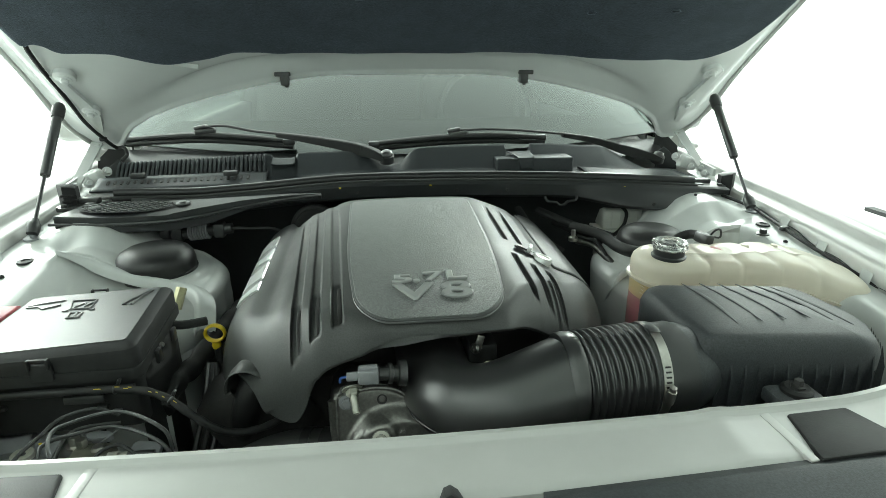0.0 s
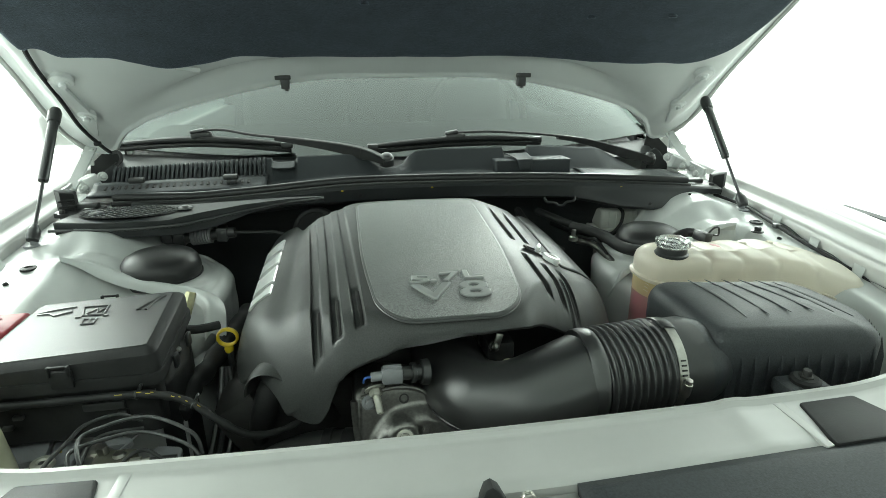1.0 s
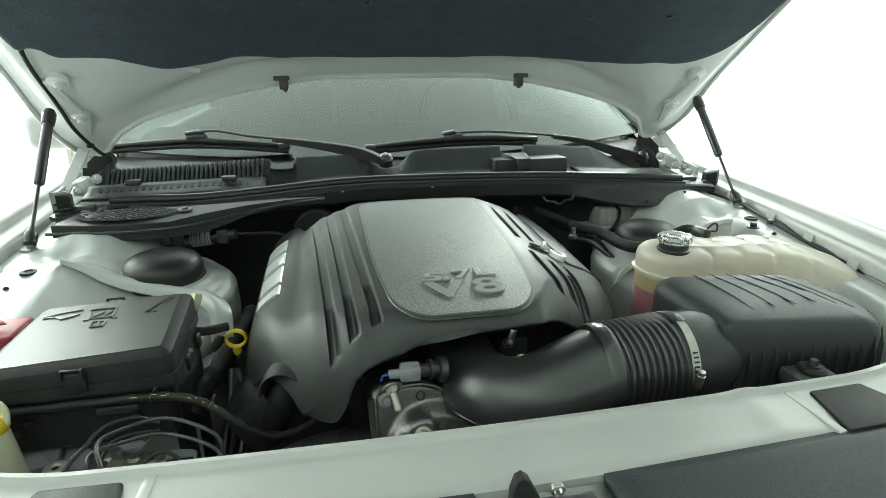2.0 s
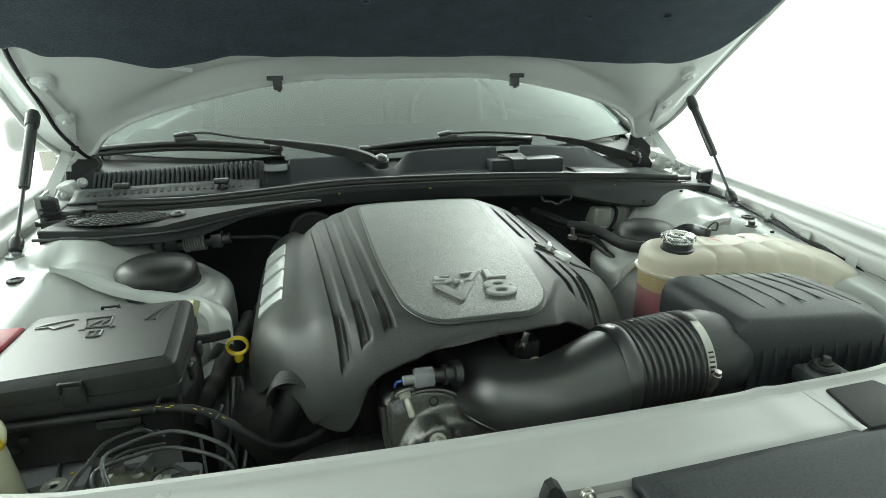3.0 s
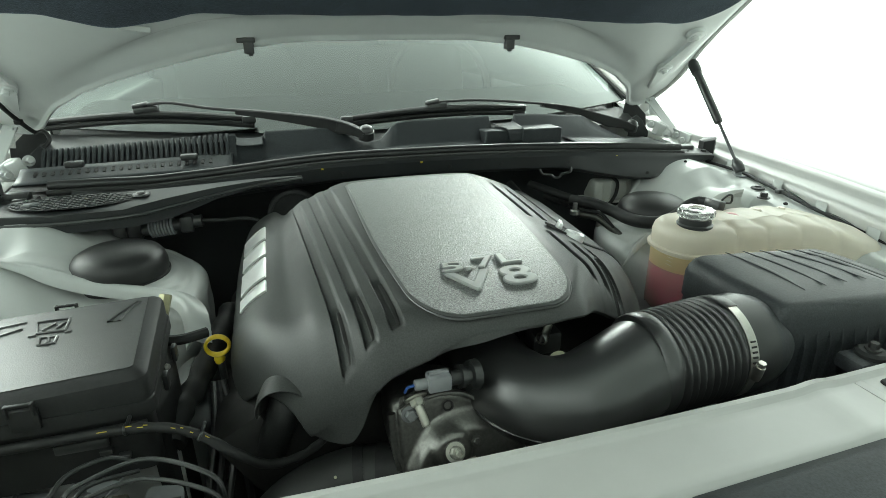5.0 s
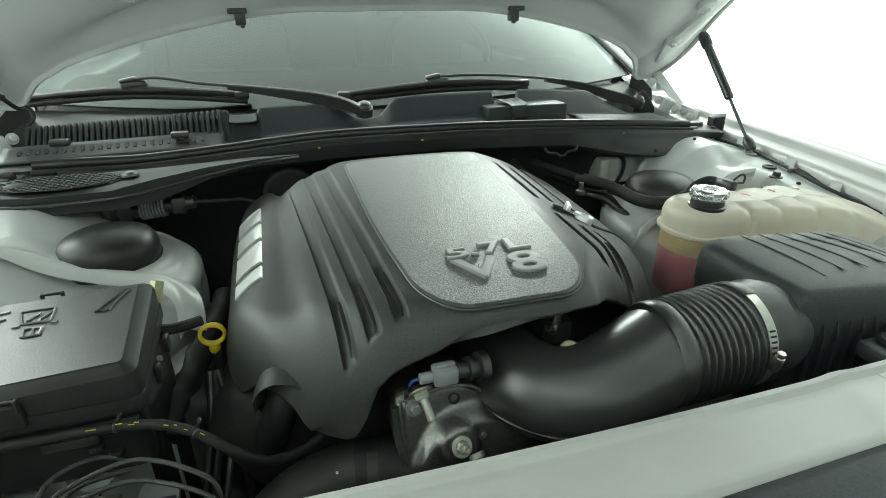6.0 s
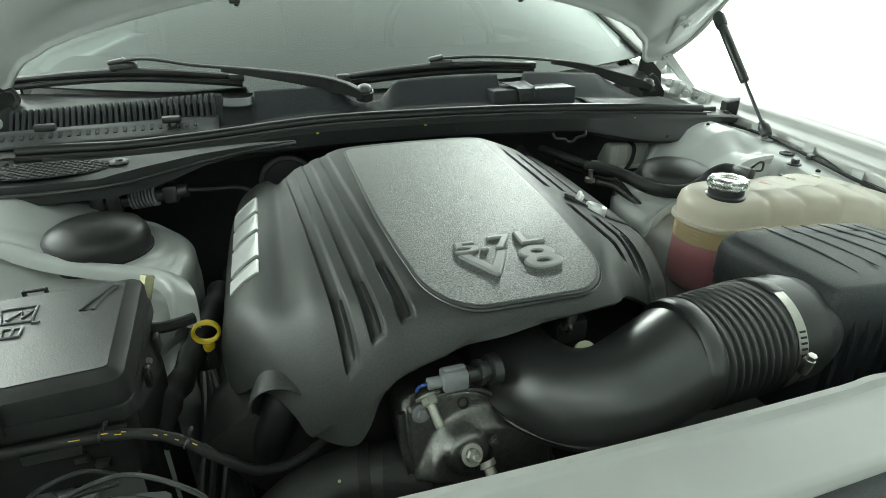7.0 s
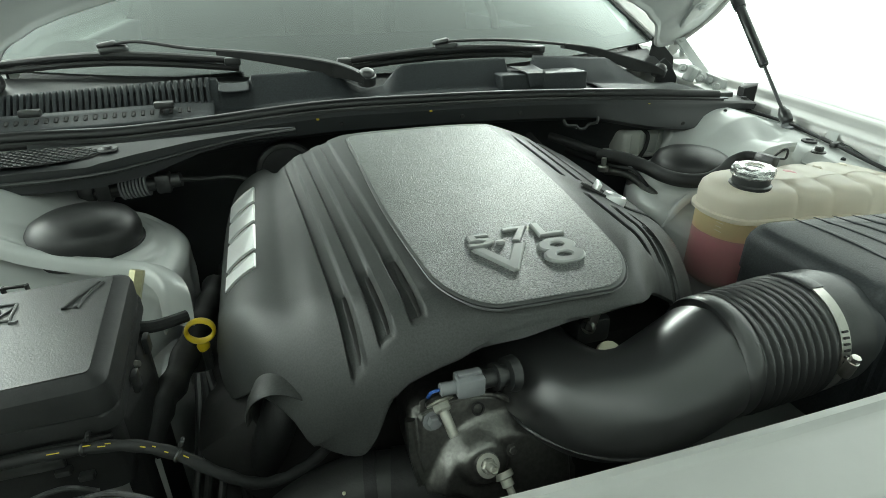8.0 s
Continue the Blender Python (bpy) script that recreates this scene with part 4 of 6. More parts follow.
def groove_depth(s, y, centres):
    a = abs(s)
    d = 0.0
    for k in range(3):
        off = abs(a - centres[k])
        if s < 0:
            end = LEFT[k][2]
            d = max(d, (0.0055 + 0.0045 * (1 - smoothstep(y, LEFT[k][3] - 0.004, LEFT[k][3] + 0.012))) * (1 - smoothstep(off, 0.0055, 0.0084)) * smoothstep(y, end, end + 0.016) * (1 - 0.7 * smoothstep(y, 1.06, 1.165)))
        else:
            # crisp slots in front of the filler cap, and two long ones behind it
            y0, y1 = RIGHT[k][2:]
            run = smoothstep(y, y0, y0 + 0.03) * (1 - smoothstep(y, y1 - 0.003, y1 + 0.003))
            if k:
                run = max(run, smoothstep(y, 0.949, 0.955) * (1 - smoothstep(y, 1.08, 1.15)))
            d = max(d, 0.0075 * (1 - smoothstep(off, 0.0030, 0.0056)) * run)
    if s < 0:
        # a soft valley between the flank and the outer channel
        d += 0.0055 * math.exp(-((a - 0.231) / 0.011) ** 2) * smoothstep(y, 0.74, 1.0)
    return d


def cover_top_z(s, y):
    return crown_z(y) - smooth_table(abs(s), SIDE)


def roll(a):
    """Radius by which the cover's front rolls over."""
    return smooth_table(a, ROLL)


def front_y(s):
    """The foremost line of the cover; its right shoulder stands further back."""
    return smooth_table(abs(s), FOLD) + 0.046 * smoothstep(s, 0.09, 0.155)


def back_y(a):
    return 1.172 + 0.046 * smoothstep(a, 0.222, 0.245) - 0.12 * smoothstep(a, 0.285, CM)


def channel_lines(v, side):
    """Where the three channels run at v along the cover, from the outer to the inner one."""
    out = []
    for k in range(3):
        mid = groove_at(k, 0.90, side)
        f, r = front_y(side * mid) + roll(mid), roll(mid)
        y = 1.172 + (f - 1.172) * v / 0.66 if v < 0.66 else f - r * math.sin(min(1.45, 1.45 * (v - 0.66) / 0.204))
        out.append(groove_at(k, y, side))
    return out


def cover_f(u, v):
    g = channel_lines(v, -1 if u < 0.5 else 1)
    line = [0.0, min(0.106, g[2] - 0.022), g[2] - 0.0115]
    for k in (2, 1, 0):
        line += [g[k] + d for d in (-0.0115, -0.0045, 0.0045, 0.0115)] if k < 2 else [g[k] + d for d in (-0.0045, 0.0045, 0.0115)]
    line.append(CM)
    knots = [0.0, 0.26, 0.33, 0.37, 0.42, 0.46, 0.49, 0.53, 0.58, 0.62, 0.65, 0.69, 0.74, 0.78, 1.0]
    a = abs(2 * u - 1)
    for i in range(len(line) - 1):
        if a <= knots[i + 1] + 1e-9:
            a = line[i] + (line[i + 1] - line[i]) * (a - knots[i]) / (knots[i + 1] - knots[i])
            break
    s = math.copysign(a, u - 0.5)
    fold = front_y(s)
    r = roll(a)
    back = back_y(a)
    low = smooth_table(s, BOTTOM)
    if v < 0.66:
        y = back + (fold + r - back) * v / 0.66
        z = cover_top_z(s, y)
    else:
        k = (v - 0.66) / 0.34
        zt = cover_top_z(s, fold + r)
        reach = max(0.004, zt - low)
        arc = math.acos(max(0.1253, 1 - reach / r))
        if k < 0.6:
            p = arc * k / 0.6
            y, z = fold + r - r * math.sin(p), zt - r + r * math.cos(p)
        else:
            y0, z0 = fold + r - r * math.sin(arc), zt - r + r * math.cos(arc)
            q = (k - 0.6) / 0.4
            y, z = y0 + (0.004 - 0.014 * smoothstep(reach / r, 0.85, 1.5)) * q, z0 + (min(low, z0 - 0.005) - z0) * q
    x = XC + s
    return (x, y, z - groove_depth(s, y, g))


part("shell", sheet(cover_f, 260, 220), COVER, cover, "dark grey moulded shell", smooth=50, solid=0.003)
TUN = along((-0.262, 0.722, 0.828), (-0.240, 0.804, 0.826))


def tunnel(profile):
    """An arch over the hose, open below."""
    bm = lathe(profile, 48, TUN, closed=False)
    gone = [f for f in bm.faces if f.calc_center_median().z < 0.822 and f.calc_center_median().y < 0.76]
    bmesh.ops.delete(bm, geom=gone, context="FACES")
    return bm


part("tunnel_hump", tunnel([(0.0305, 0.010), (0.0318, 0.001), (0.0332, 0.0), (0.0348, 0.003), (0.0375, 0.02), (0.0375, 0.045), (0.031, 0.075), (0.020, 0.095), (0.020, 0.09), (0.028, 0.07)]), COVER, cover, "rounded hose tunnel", smooth=60)
# A dark closed lining gives the tunnel its inner shade by colour.
part("tunnel_hole", tunnel([(0.0, 0.065), (0.025, 0.065), (0.0285, 0.05), (0.0298, 0.020), (0.0310, 0.004)]), DARK, cover, "dark lining for the shade in the tunnel")
# Dark strips laid in the channels as the shade inside their slots.
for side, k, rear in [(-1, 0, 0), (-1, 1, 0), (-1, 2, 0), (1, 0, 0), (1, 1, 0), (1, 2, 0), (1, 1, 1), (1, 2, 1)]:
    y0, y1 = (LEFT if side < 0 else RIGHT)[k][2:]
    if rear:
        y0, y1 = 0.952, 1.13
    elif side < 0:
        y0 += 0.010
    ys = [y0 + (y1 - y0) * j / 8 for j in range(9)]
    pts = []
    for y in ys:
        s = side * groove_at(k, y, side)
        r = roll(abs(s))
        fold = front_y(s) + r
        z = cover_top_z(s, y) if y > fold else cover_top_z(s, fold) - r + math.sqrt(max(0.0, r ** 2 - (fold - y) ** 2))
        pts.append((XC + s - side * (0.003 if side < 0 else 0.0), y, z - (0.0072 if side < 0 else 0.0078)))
    part("vent_slot", sweep(pts, lambda t, side=side: (0.0036 if side < 0 else 0.0030) * math.sin(math.pi * min(1, 0.14 + t * 0.62)), 8, 3, flat=0.5, up=(0, 0, 1)), DARK, cover, "dark strip for the shade in a vent slot")


PLATEHALF = [(0.66, 0.091), (0.70, 0.095), (0.76, 0.101), (0.82, 0.107), (0.90, 0.112), (1.03, 0.1145), (1.15, 0.116)]


def plate_mesh(inset=0.0, lift=0.0):
    """A plate with rounded front corners, drawn in to the front, that follows the crown of the cover, with a bevelled rim."""
    bm = bmesh.new()
    rows, y0, y1 = 60, 0.677 + inset, 1.150 - inset * 0.5
    V = []
    for j in range(rows + 1):
        y = y0 + (y1 - y0) * (1 - math.cos(math.pi * j / rows)) / 2
        half = smooth_table(y, PLATEHALF) - inset * 0.6
        if y < y0 + 0.07:
            half -= 0.046 - 0.046 * math.sqrt(max(0.0, 1 - ((y0 + 0.07 - y) / 0.07) ** 2))
        if y > y1 - 0.014:
            half -= 0.014 - 0.014 * math.sqrt(max(0.0, 1 - ((y - y1 + 0.014) / 0.014) ** 2))
        bow = 0.005 * (1 - smoothstep(y, y0, y0 + 0.06))
        V.append([bm.verts.new((XC + half * t, y - bow * (1 - (half * t / 0.11) ** 2), crown_z(y) - 0.003 * (half * t / 0.115) ** 2 + 0.0008 + lift)) for t in [2 * i / 24 - 1 for i in range(25)]])
    for j in range(rows):
        for i in range(24):
            bm.faces.new((V[j][i], V[j][i + 1], V[j + 1][i + 1], V[j + 1][i]))
    rim = [e for e in bm.edges if e.is_boundary]
    for step, (out, down) in enumerate(((0.0016, -0.0012), (0.0006, -0.004)) if not inset else ((0.0008, -0.0012),)):
        ret = bmesh.ops.extrude_edge_only(bm, edges=rim)
        rim = [g for g in ret["geom"] if isinstance(g, bmesh.types.BMEdge)]
        for v in [g for g in ret["geom"] if isinstance(g, bmesh.types.BMVert)]:
            d = Vector((v.co.x - XC, (v.co.y - 0.93) * 0.4, 0)).normalized()
            v.co += Vector((d.x * out, d.y * out, down))
    return bm


part("plate_gap", plate_mesh(-0.0035, 0.0012), BLACK, cover, "dark gap round the plate", smooth=40)
part("plate", plate_mesh(0.0, 0.0024), PLATERIM, cover, "smooth grey rim of the centre plate", smooth=40)
part("plate_field", plate_mesh(0.0022, 0.0030), PLATE, cover, "silver-grey sparkling centre field", smooth=40)


def letter(text, x, y, size, wide, fat, height):
    """One raised character lying on the plate; x, y is its lower left corner."""
    cu = bpy.data.curves.new("tmp", "FONT")
    cu.body, cu.size, cu.offset, cu.extrude, cu.bevel_depth, cu.resolution_u = text, 1.0, fat - 0.014, 0.5, 0.022, 6
    cu.bevel_resolution = 0
    ob = new("tmp", cu)
    me = bpy.data.meshes.new_from_object(ob.evaluated_get(bpy.context.evaluated_depsgraph_get()))
    bpy.data.objects.remove(ob)
    bpy.data.curves.remove(cu)
    bm = bmesh.new()
    bm.from_mesh(me)
    bpy.data.meshes.remove(me)
    bmesh.ops.remove_doubles(bm, verts=bm.verts, dist=1e-4)
    lo = [min(v.co[i] for v in bm.verts) for i in (0, 1)]
    hi = [max(v.co[i] for v in bm.verts) for i in (0, 1)]
    for v in bm.verts:
        px = x + (v.co.x - lo[0]) / (hi[0] - lo[0]) * wide
        py = y + (v.co.y - lo[1]) / (hi[1] - lo[1]) * size
        v.co = Vector((px, py, crown_z(py) + 0.0036 + (height if v.co.z > 0.505 else height * 0.62 if v.co.z > 0 else 0)))
    return part("letter_" + text.lower() if text.isalnum() else "dot", bm, LETTER, cover, "raised grey character", smooth=30)


letter("V", -0.063, 0.717, 0.044, 0.057, 0.022, 0.0034)
letter("8", 0.001, 0.717, 0.045, 0.043, 0.022, 0.0034)
letter("5", -0.063, 0.766, 0.022, 0.028, 0.018, 0.0030)
letter(".", -0.0345, 0.766, 0.006, 0.010, 0.0, 0.0038)
letter("7", -0.019, 0.767, 0.027, 0.029, 0.018, 0.0030)
letter("L", 0.014, 0.769, 0.026, 0.028, 0.018, 0.0038)


def badge(y0, y1, lean=0.004):
    """A plain silver slanted bar on the cover's left flank."""
    bm = bmesh.new()
    n = 8
    low, high = [], []
    for j in range(n + 1):
        t = j / n
        s = -0.297 + 0.037 * t
        for y, row in ((y0, low), (y1, high)):
            yy = y - lean * t
            row.append((XC + s, yy, cover_top_z(s, yy)))
    nrm = Vector((-0.73, 0, 0.68))
    base = [[bm.verts.new(Vector(p) + nrm * h) for p in low + high[::-1]] for h in (0.0, 0.003)]
    bm.faces.new(base[1])
    bm.faces.new(base[0][::-1])
    m = len(base[0])
    for k in range(m):
        bm.faces.new((base[0][k], base[0][(k + 1) % m], base[1][(k + 1) % m], base[1][k]))
    return part("badge_bar", bm, SILVER, cover, "plain silver badge bar", smooth=0)


for y0, y1 in ((0.912, 0.944), (0.956, 1.022), (1.034, 1.086), (1.098, 1.152)):
    badge(y0, y1)

# oil filler cap with its upright grip, in a recess of the cover
oil = thing("oil_filler_cap", "chromed oil filler cap in the engine cover", "oil cap", (0.186, 0.90, 0.93))
slant = Matrix.Translation((0.177, 0.915, cover_top_z(0.191, 0.915))) @ pose(0, 0, 0, 0, 29, 0)
bm = lathe([(0.030, -0.001), (0.0295, 0.0018), (0.027, 0.0018), (0.0255, -0.004), (0.0, -0.005)], 32, closed=False)
for v in bm.verts:
    v.co = slant @ Vector((v.co.x * 1.22, v.co.y * 0.52 * (1 + v.co.x * 9), v.co.z))
part("recess", bm, DARK, oil, "dark recess")
part("cap_disc", lathe([(0.0, 0.006), (0.010, 0.006), (0.012, 0.008), (0.0145, 0.0085), (0.016, 0.006), (0.016, -0.003)], 24, Matrix.Translation((0.189, 0.902, cover_top_z(0.203, 0.902))) @ pose(0, 0, 0, 0, 20, 0), closed=False), SILVER, oil)
part("grip", block((0.006, 0.022, 0.018), Matrix.Translation((0.172, 0.920, cover_top_z(0.186, 0.920) + 0.004)) @ pose(0, 0, 0, 0, 22, -20), 0.002), SILVER, oil)
part("side_cover", sheet(lambda u, v: (XC + 0.226 + 0.070 * u, 0.905 + 0.280 * v - 0.07 * u * v, cover_top_z(0.226 + 0.070 * u, 0.905 + 0.280 * v - 0.07 * u * v) + 0.0022), 12, 24), COVER, cover, "dark rear side panel", smooth=50, solid=0.003)

# ---- intake duct ----
duct = thing("intake_duct", "black satin plastic intake duct with ribbed bellows", "air duct", (0.1, 0.655, 0.81))
part("elbow", sweep([(-0.012, 0.83, 0.832), (-0.010, 0.745, 0.836), (-0.006, 0.690, 0.840), (0.014, 0.648, 0.844), (0.052, 0.632, 0.848), (0.10, 0.640, 0.853), (0.150, 0.655, 0.859)],
                    lambda t: 0.0505 + 0.0065 * smoothstep(t, 0.55, 1.0), 40, 10), SATIN, duct, "smooth black elbow")
part("elbow_seam", sweep([(-0.055, 0.70, 0.826), (-0.042, 0.645, 0.826), (0.0, 0.600, 0.827), (0.05, 0.583, 0.830), (0.10, 0.589, 0.834), (0.15, 0.600, 0.838)], 0.0016, 6, 8), SATIN, duct)
part("collar", sweep([(x, 0.657, 0.859) for x in (0.143, 0.145, 0.150, 0.158, 0.163, 0.165)], lambda t: 0.0605 + 0.002 * math.sin(t * math.pi), 40, 1, straight=True), SATIN, duct, "smooth black collar")


def bellow_r(t):
    return 0.0570 + 0.0060 * (0.5 - 0.5 * math.cos(t * math.pi * 18)) ** 1.5 + 0.002 * t


part("bellows", sweep([(0.164 + 0.088 * k / 162, 0.657 + 0.007 * k / 162, 0.859 + 0.001 * k / 162) for k in range(163)], bellow_r, 40, 1, straight=True), SATIN, duct, "ribbed rubber bellows", smooth=60)
part("sleeve", sweep([(0.250, 0.664, 0.860), (0.254, 0.664, 0.860), (0.276, 0.665, 0.860), (0.284, 0.665, 0.860), (0.300, 0.667, 0.860)], lambda t: 0.0605 + 0.002 * smoothstep(t, 0.2, 0.3), 40, 2), BLACK, duct, "duct sleeve")
def ring_arc(profile, start, end):
    """Part of a ring round the duct, between two angles in degrees from its rear over the top."""
    bm = bmesh.new()
    rows = []
    for k in range(33):
        t = radians(start + (end - start) * k / 32)
        rows.append([bm.verts.new((0.264 + dx, 0.6645 + r * math.cos(t), 0.860 + r * math.sin(t))) for r, dx in profile])
    for a, b in zip(rows, rows[1:]):
        for k in range(len(profile) - 1):
            bm.faces.new((a[k], a[k + 1], b[k + 1], b[k]))
    bmesh.ops.recalc_face_normals(bm, faces=bm.faces)
    return bm


clamp = part("hose_clamp", ring_arc([(0.0622, -0.006), (0.0635, -0.006), (0.0635, 0.006), (0.0622, 0.006)], 98, 250), STEEL, duct, "perforated steel hose clamp")
part("clamp_cover", ring_arc([(0.0620, -0.0085), (0.0638, -0.008), (0.0645, -0.005), (0.0645, 0.005), (0.0638, 0.008), (0.0620, 0.0085)], -40, 101), BLACK, duct, "black rubber cover over the clamp", smooth=50)
ang = radians(183)
# Dark blocks on the band give its uncut perforations their shade.
for k in range(7):
    t = ang - radians(5 + 5.5 * k)
    p = Vector((0.264, 0.6645 + 0.064 * math.cos(t), 0.860 + 0.064 * math.sin(t)))
    part("clamp_slot", block((0.0066, 0.0025, 0.0022), Matrix.Translation(p) @ pose(0, 0, 0, math.degrees(t), 0, 0), 0.0004, 1), DARK, clamp)
p = Vector((0.264, 0.6645 - 0.068, 0.867))
part("screw_housing", lathe([(0.0, -0.012), (0.0055, -0.012), (0.006, -0.006), (0.0055, 0.007), (0.0, 0.008)], 14, Matrix.Translation(p) @ pose(0, 0, 0, 12, 0, 0), closed=False), STEEL, clamp)
part("screw", lathe([(0.0046, 0.006), (0.0046, 0.013), (0.0, 0.0135)], 6, Matrix.Translation(p) @ pose(0, 0, 0, 12, 0, 0), closed=False), STEEL, clamp)

# sensor plug on the elbow
plug = thing("sensor_plug", "grey electrical plug on the intake elbow", "connector", (-0.095, 0.665, 0.87))
part("plug_body", block((0.026, 0.019, 0.019), Matrix.Translation((-0.098, 0.664, 0.882)), 0.003, 2), GREYPLUG, plug)
part("plug_ridge", block((0.022, 0.006, 0.004), Matrix.Translation((-0.098, 0.664, 0.893)), 0.001), GREYPLUG, plug)
part("plug_nose", lathe([(0.006, 0.0), (0.006, 0.014), (0.0045, 0.015), (0.0, 0.015)], 14, along((-0.110, 0.664, 0.881), (-0.13, 0.664, 0.881)), closed=False), GREYPLUG, plug)
part("blue_wire", sweep([(-0.124, 0.664, 0.881), (-0.132, 0.664, 0.880), (-0.134, 0.670, 0.87)], 0.0016, 6, 4), material("blue_wire", (0.03, 0.10, 0.35), 0.5), plug)
part("sensor_body", lathe([(0.0085, 0.0), (0.0085, 0.012), (0.013, 0.012), (0.013, 0.017), (0.010, 0.018), (0.010, 0.024), (0.016, 0.025), (0.017, 0.034)], 20, along((-0.086, 0.665, 0.882), (-0.04, 0.672, 0.876)), closed=False), BLACK, plug)

# ---- air filter box ----
box = thing("air_filter_box", "black plastic air filter box with ribbed sides", "air box", (0.45, 0.70, 0.75))
LID = rounded([(0.316, 0.628), (0.556, 0.608), (0.606, 0.690), (0.585, 0.800), (0.310, 0.800)], [0.014, 0.03, 0.03, 0.03, 0.02], 5)


def lid_top(x, y):
    return 0.927 - 0.004 * ((x - 0.43) / 0.10) ** 2 - 0.014 * smoothstep(x, 0.48, 0.58)


def lid_mesh():
    """A lid whose top is drawn in from its foot, with soft shoulders."""
    bm = bmesh.new()
    n = len(LID)
    c = Vector((0.465, 0.71))
    rings = []
    for inset, dz in ((0.0, -0.060), (0.0, -0.020), (0.003, -0.011), (0.008, -0.004), (0.014, -0.001), (0.020, 0.0), (0.045, 0.0012), (0.09, 0.002)):
        ring = []
        for x, y in LID:
            d = Vector((x, y)) - c
            q = c + d * (1 - inset / d.length)
            ring.append(bm.verts.new((q.x, q.y, (lid_top(q.x, q.y) if dz > -0.05 else 0.927) + dz)))
        rings.append(ring)
    for a, b in zip(rings, rings[1:]):
        for k in range(n):
            bm.faces.new((a[k], a[(k + 1) % n], b[(k + 1) % n], b[k]))
    top = bm.verts.new((c.x, c.y, lid_top(c.x, c.y) + 0.002))
    for k in range(n):
        bm.faces.new((rings[-1][k], rings[-1][(k + 1) % n], top))
    return bm


lid = part("lid", lid_mesh(), BOXBLACK, box, "black textured lid", smooth=60)
part("body", prism([(0.465 + (x - 0.465) * 0.985, 0.71 + (y - 0.71) * 0.985) for x, y in LID], 0.74, 0.868, 0), BOXBLACK, box)
for (x0, y0), (x1, y1) in ((((0.372 + 0.0255 * k), 0.786 - 0.005 * k), ((0.377 + 0.0345 * k), 0.654 + 0.001 * k)) for k in range(6)):
    pts = []
    for k in range(9):
        t = k / 8
        x, y = x0 + (x1 - x0) * t + 0.006 * math.sin(math.pi * t), y0 + (y1 - y0) * t
        pts.append((x, y, lid_top(x, y) + 0.0015))
    part("ridge", sweep(pts, lambda t: 0.0005 + 0.0036 * math.sin(math.pi * t) ** 0.8, 8, 3, flat=0.5), BOXBLACK, lid)


def rib_at(x, y, dx, dy, parent):
    """A thin upright fin on the side of the box, pointed at the top."""
    bm = bmesh.new()
    n = Vector((-dy, dx, 0)).normalized()
    t = Vector((dx, dy, 0)).normalized() * 0.0011
    p = Vector((x, y, 0))
    prof = [(0.0, 0.895), (0.008, 0.866), (0.013, 0.75), (0.0, 0.75)]
    a = [bm.verts.new(p - n * d + t + Vector((0, 0, z))) for d, z in prof]
    b = [bm.verts.new(p - n * d - t + Vector((0, 0, z))) for d, z in prof]
    bm.faces.new(a)
    bm.faces.new(b[::-1])
    for k in range(4):
        bm.faces.new((a[k], a[(k + 1) % 4], b[(k + 1) % 4], b[k]))
    return part("rib", bm, BOXBLACK, parent, smooth=0)


for k in range(12):
    t = (k + 0.5) / 12
    rib_at(0.330 + 0.220 * t, 0.6295 - 0.0180 * t, 0.24, -0.020, box)
for k in range(6):
    t = (k + 0.5) / 6
    rib_at(0.566 + 0.034 * t, 0.624 + 0.058 * t, 0.05, 0.078, box)
part("neck", sweep([(0.296, 0.667, 0.860), (0.308, 0.669, 0.859), (0.320, 0.674, 0.857), (0.336, 0.686, 0.852)], lambda t: 0.0612 - 0.012 * t * t, 40, 5), BOXBLACK, box, "round outlet neck")
foot = part("mount_foot", block((0.060, 0.036, 0.02), Matrix.Translation((0.416, 0.586, 0.858)), 0.005, 2), BOXBLACK, box, "black mounting foot")
part("rubber_washer", lathe([(0.018, 0.0), (0.018, 0.005), (0.014, 0.008), (0.0, 0.008)], 24, Matrix.Translation((0.418, 0.584, 0.867)), closed=False), RUBBER, foot)
part("foot_bolt", lathe([(0.009, 0.0), (0.009, 0.003), (0.0058, 0.004), (0.0058, 0.010), (0.005, 0.011), (0.0, 0.011)], 6, Matrix.Translation((0.418, 0.584, 0.874)), closed=False), DARK, foot)

# ---- coolant tank ----
tank = thing("coolant_tank", "milky plastic coolant expansion tank with pink coolant", "coolant tank", (0.5, 0.88, 0.78))
TANK = [(0.362, 0.930), (0.366, 0.895), (0.385, 0.868), (0.42, 0.859), (0.47, 0.857), (0.52, 0.850), (0.57, 0.838), (0.62, 0.821), (0.67, 0.803), (0.705, 0.797), (0.728, 0.812), (0.733, 0.85), (0.726, 0.91), (0.708, 0.950), (0.67, 0.972), (0.60, 0.974), (0.53, 0.976), (0.45, 0.978), (0.40, 0.974), (0.372, 0.956)]


def tank_top(x, y):
    z = 0.928 - 0.003 * smoothstep(x, 0.44, 0.50) - 0.020 * smoothstep(x, 0.60, 0.74) - 0.012 * smoothstep(y, 0.88, 0.80) * smoothstep(x, 0.6, 0.7)
    return z - 0.0045 * lobe(x)


def lobe(x):
    """1 in the creases between the tank's upright bulges, 0 on them."""
    if not 0.44 < x < 0.68:
        return 0.0
    return (1 - abs(math.sin(math.pi * (x - 0.470) / 0.056))) ** 2


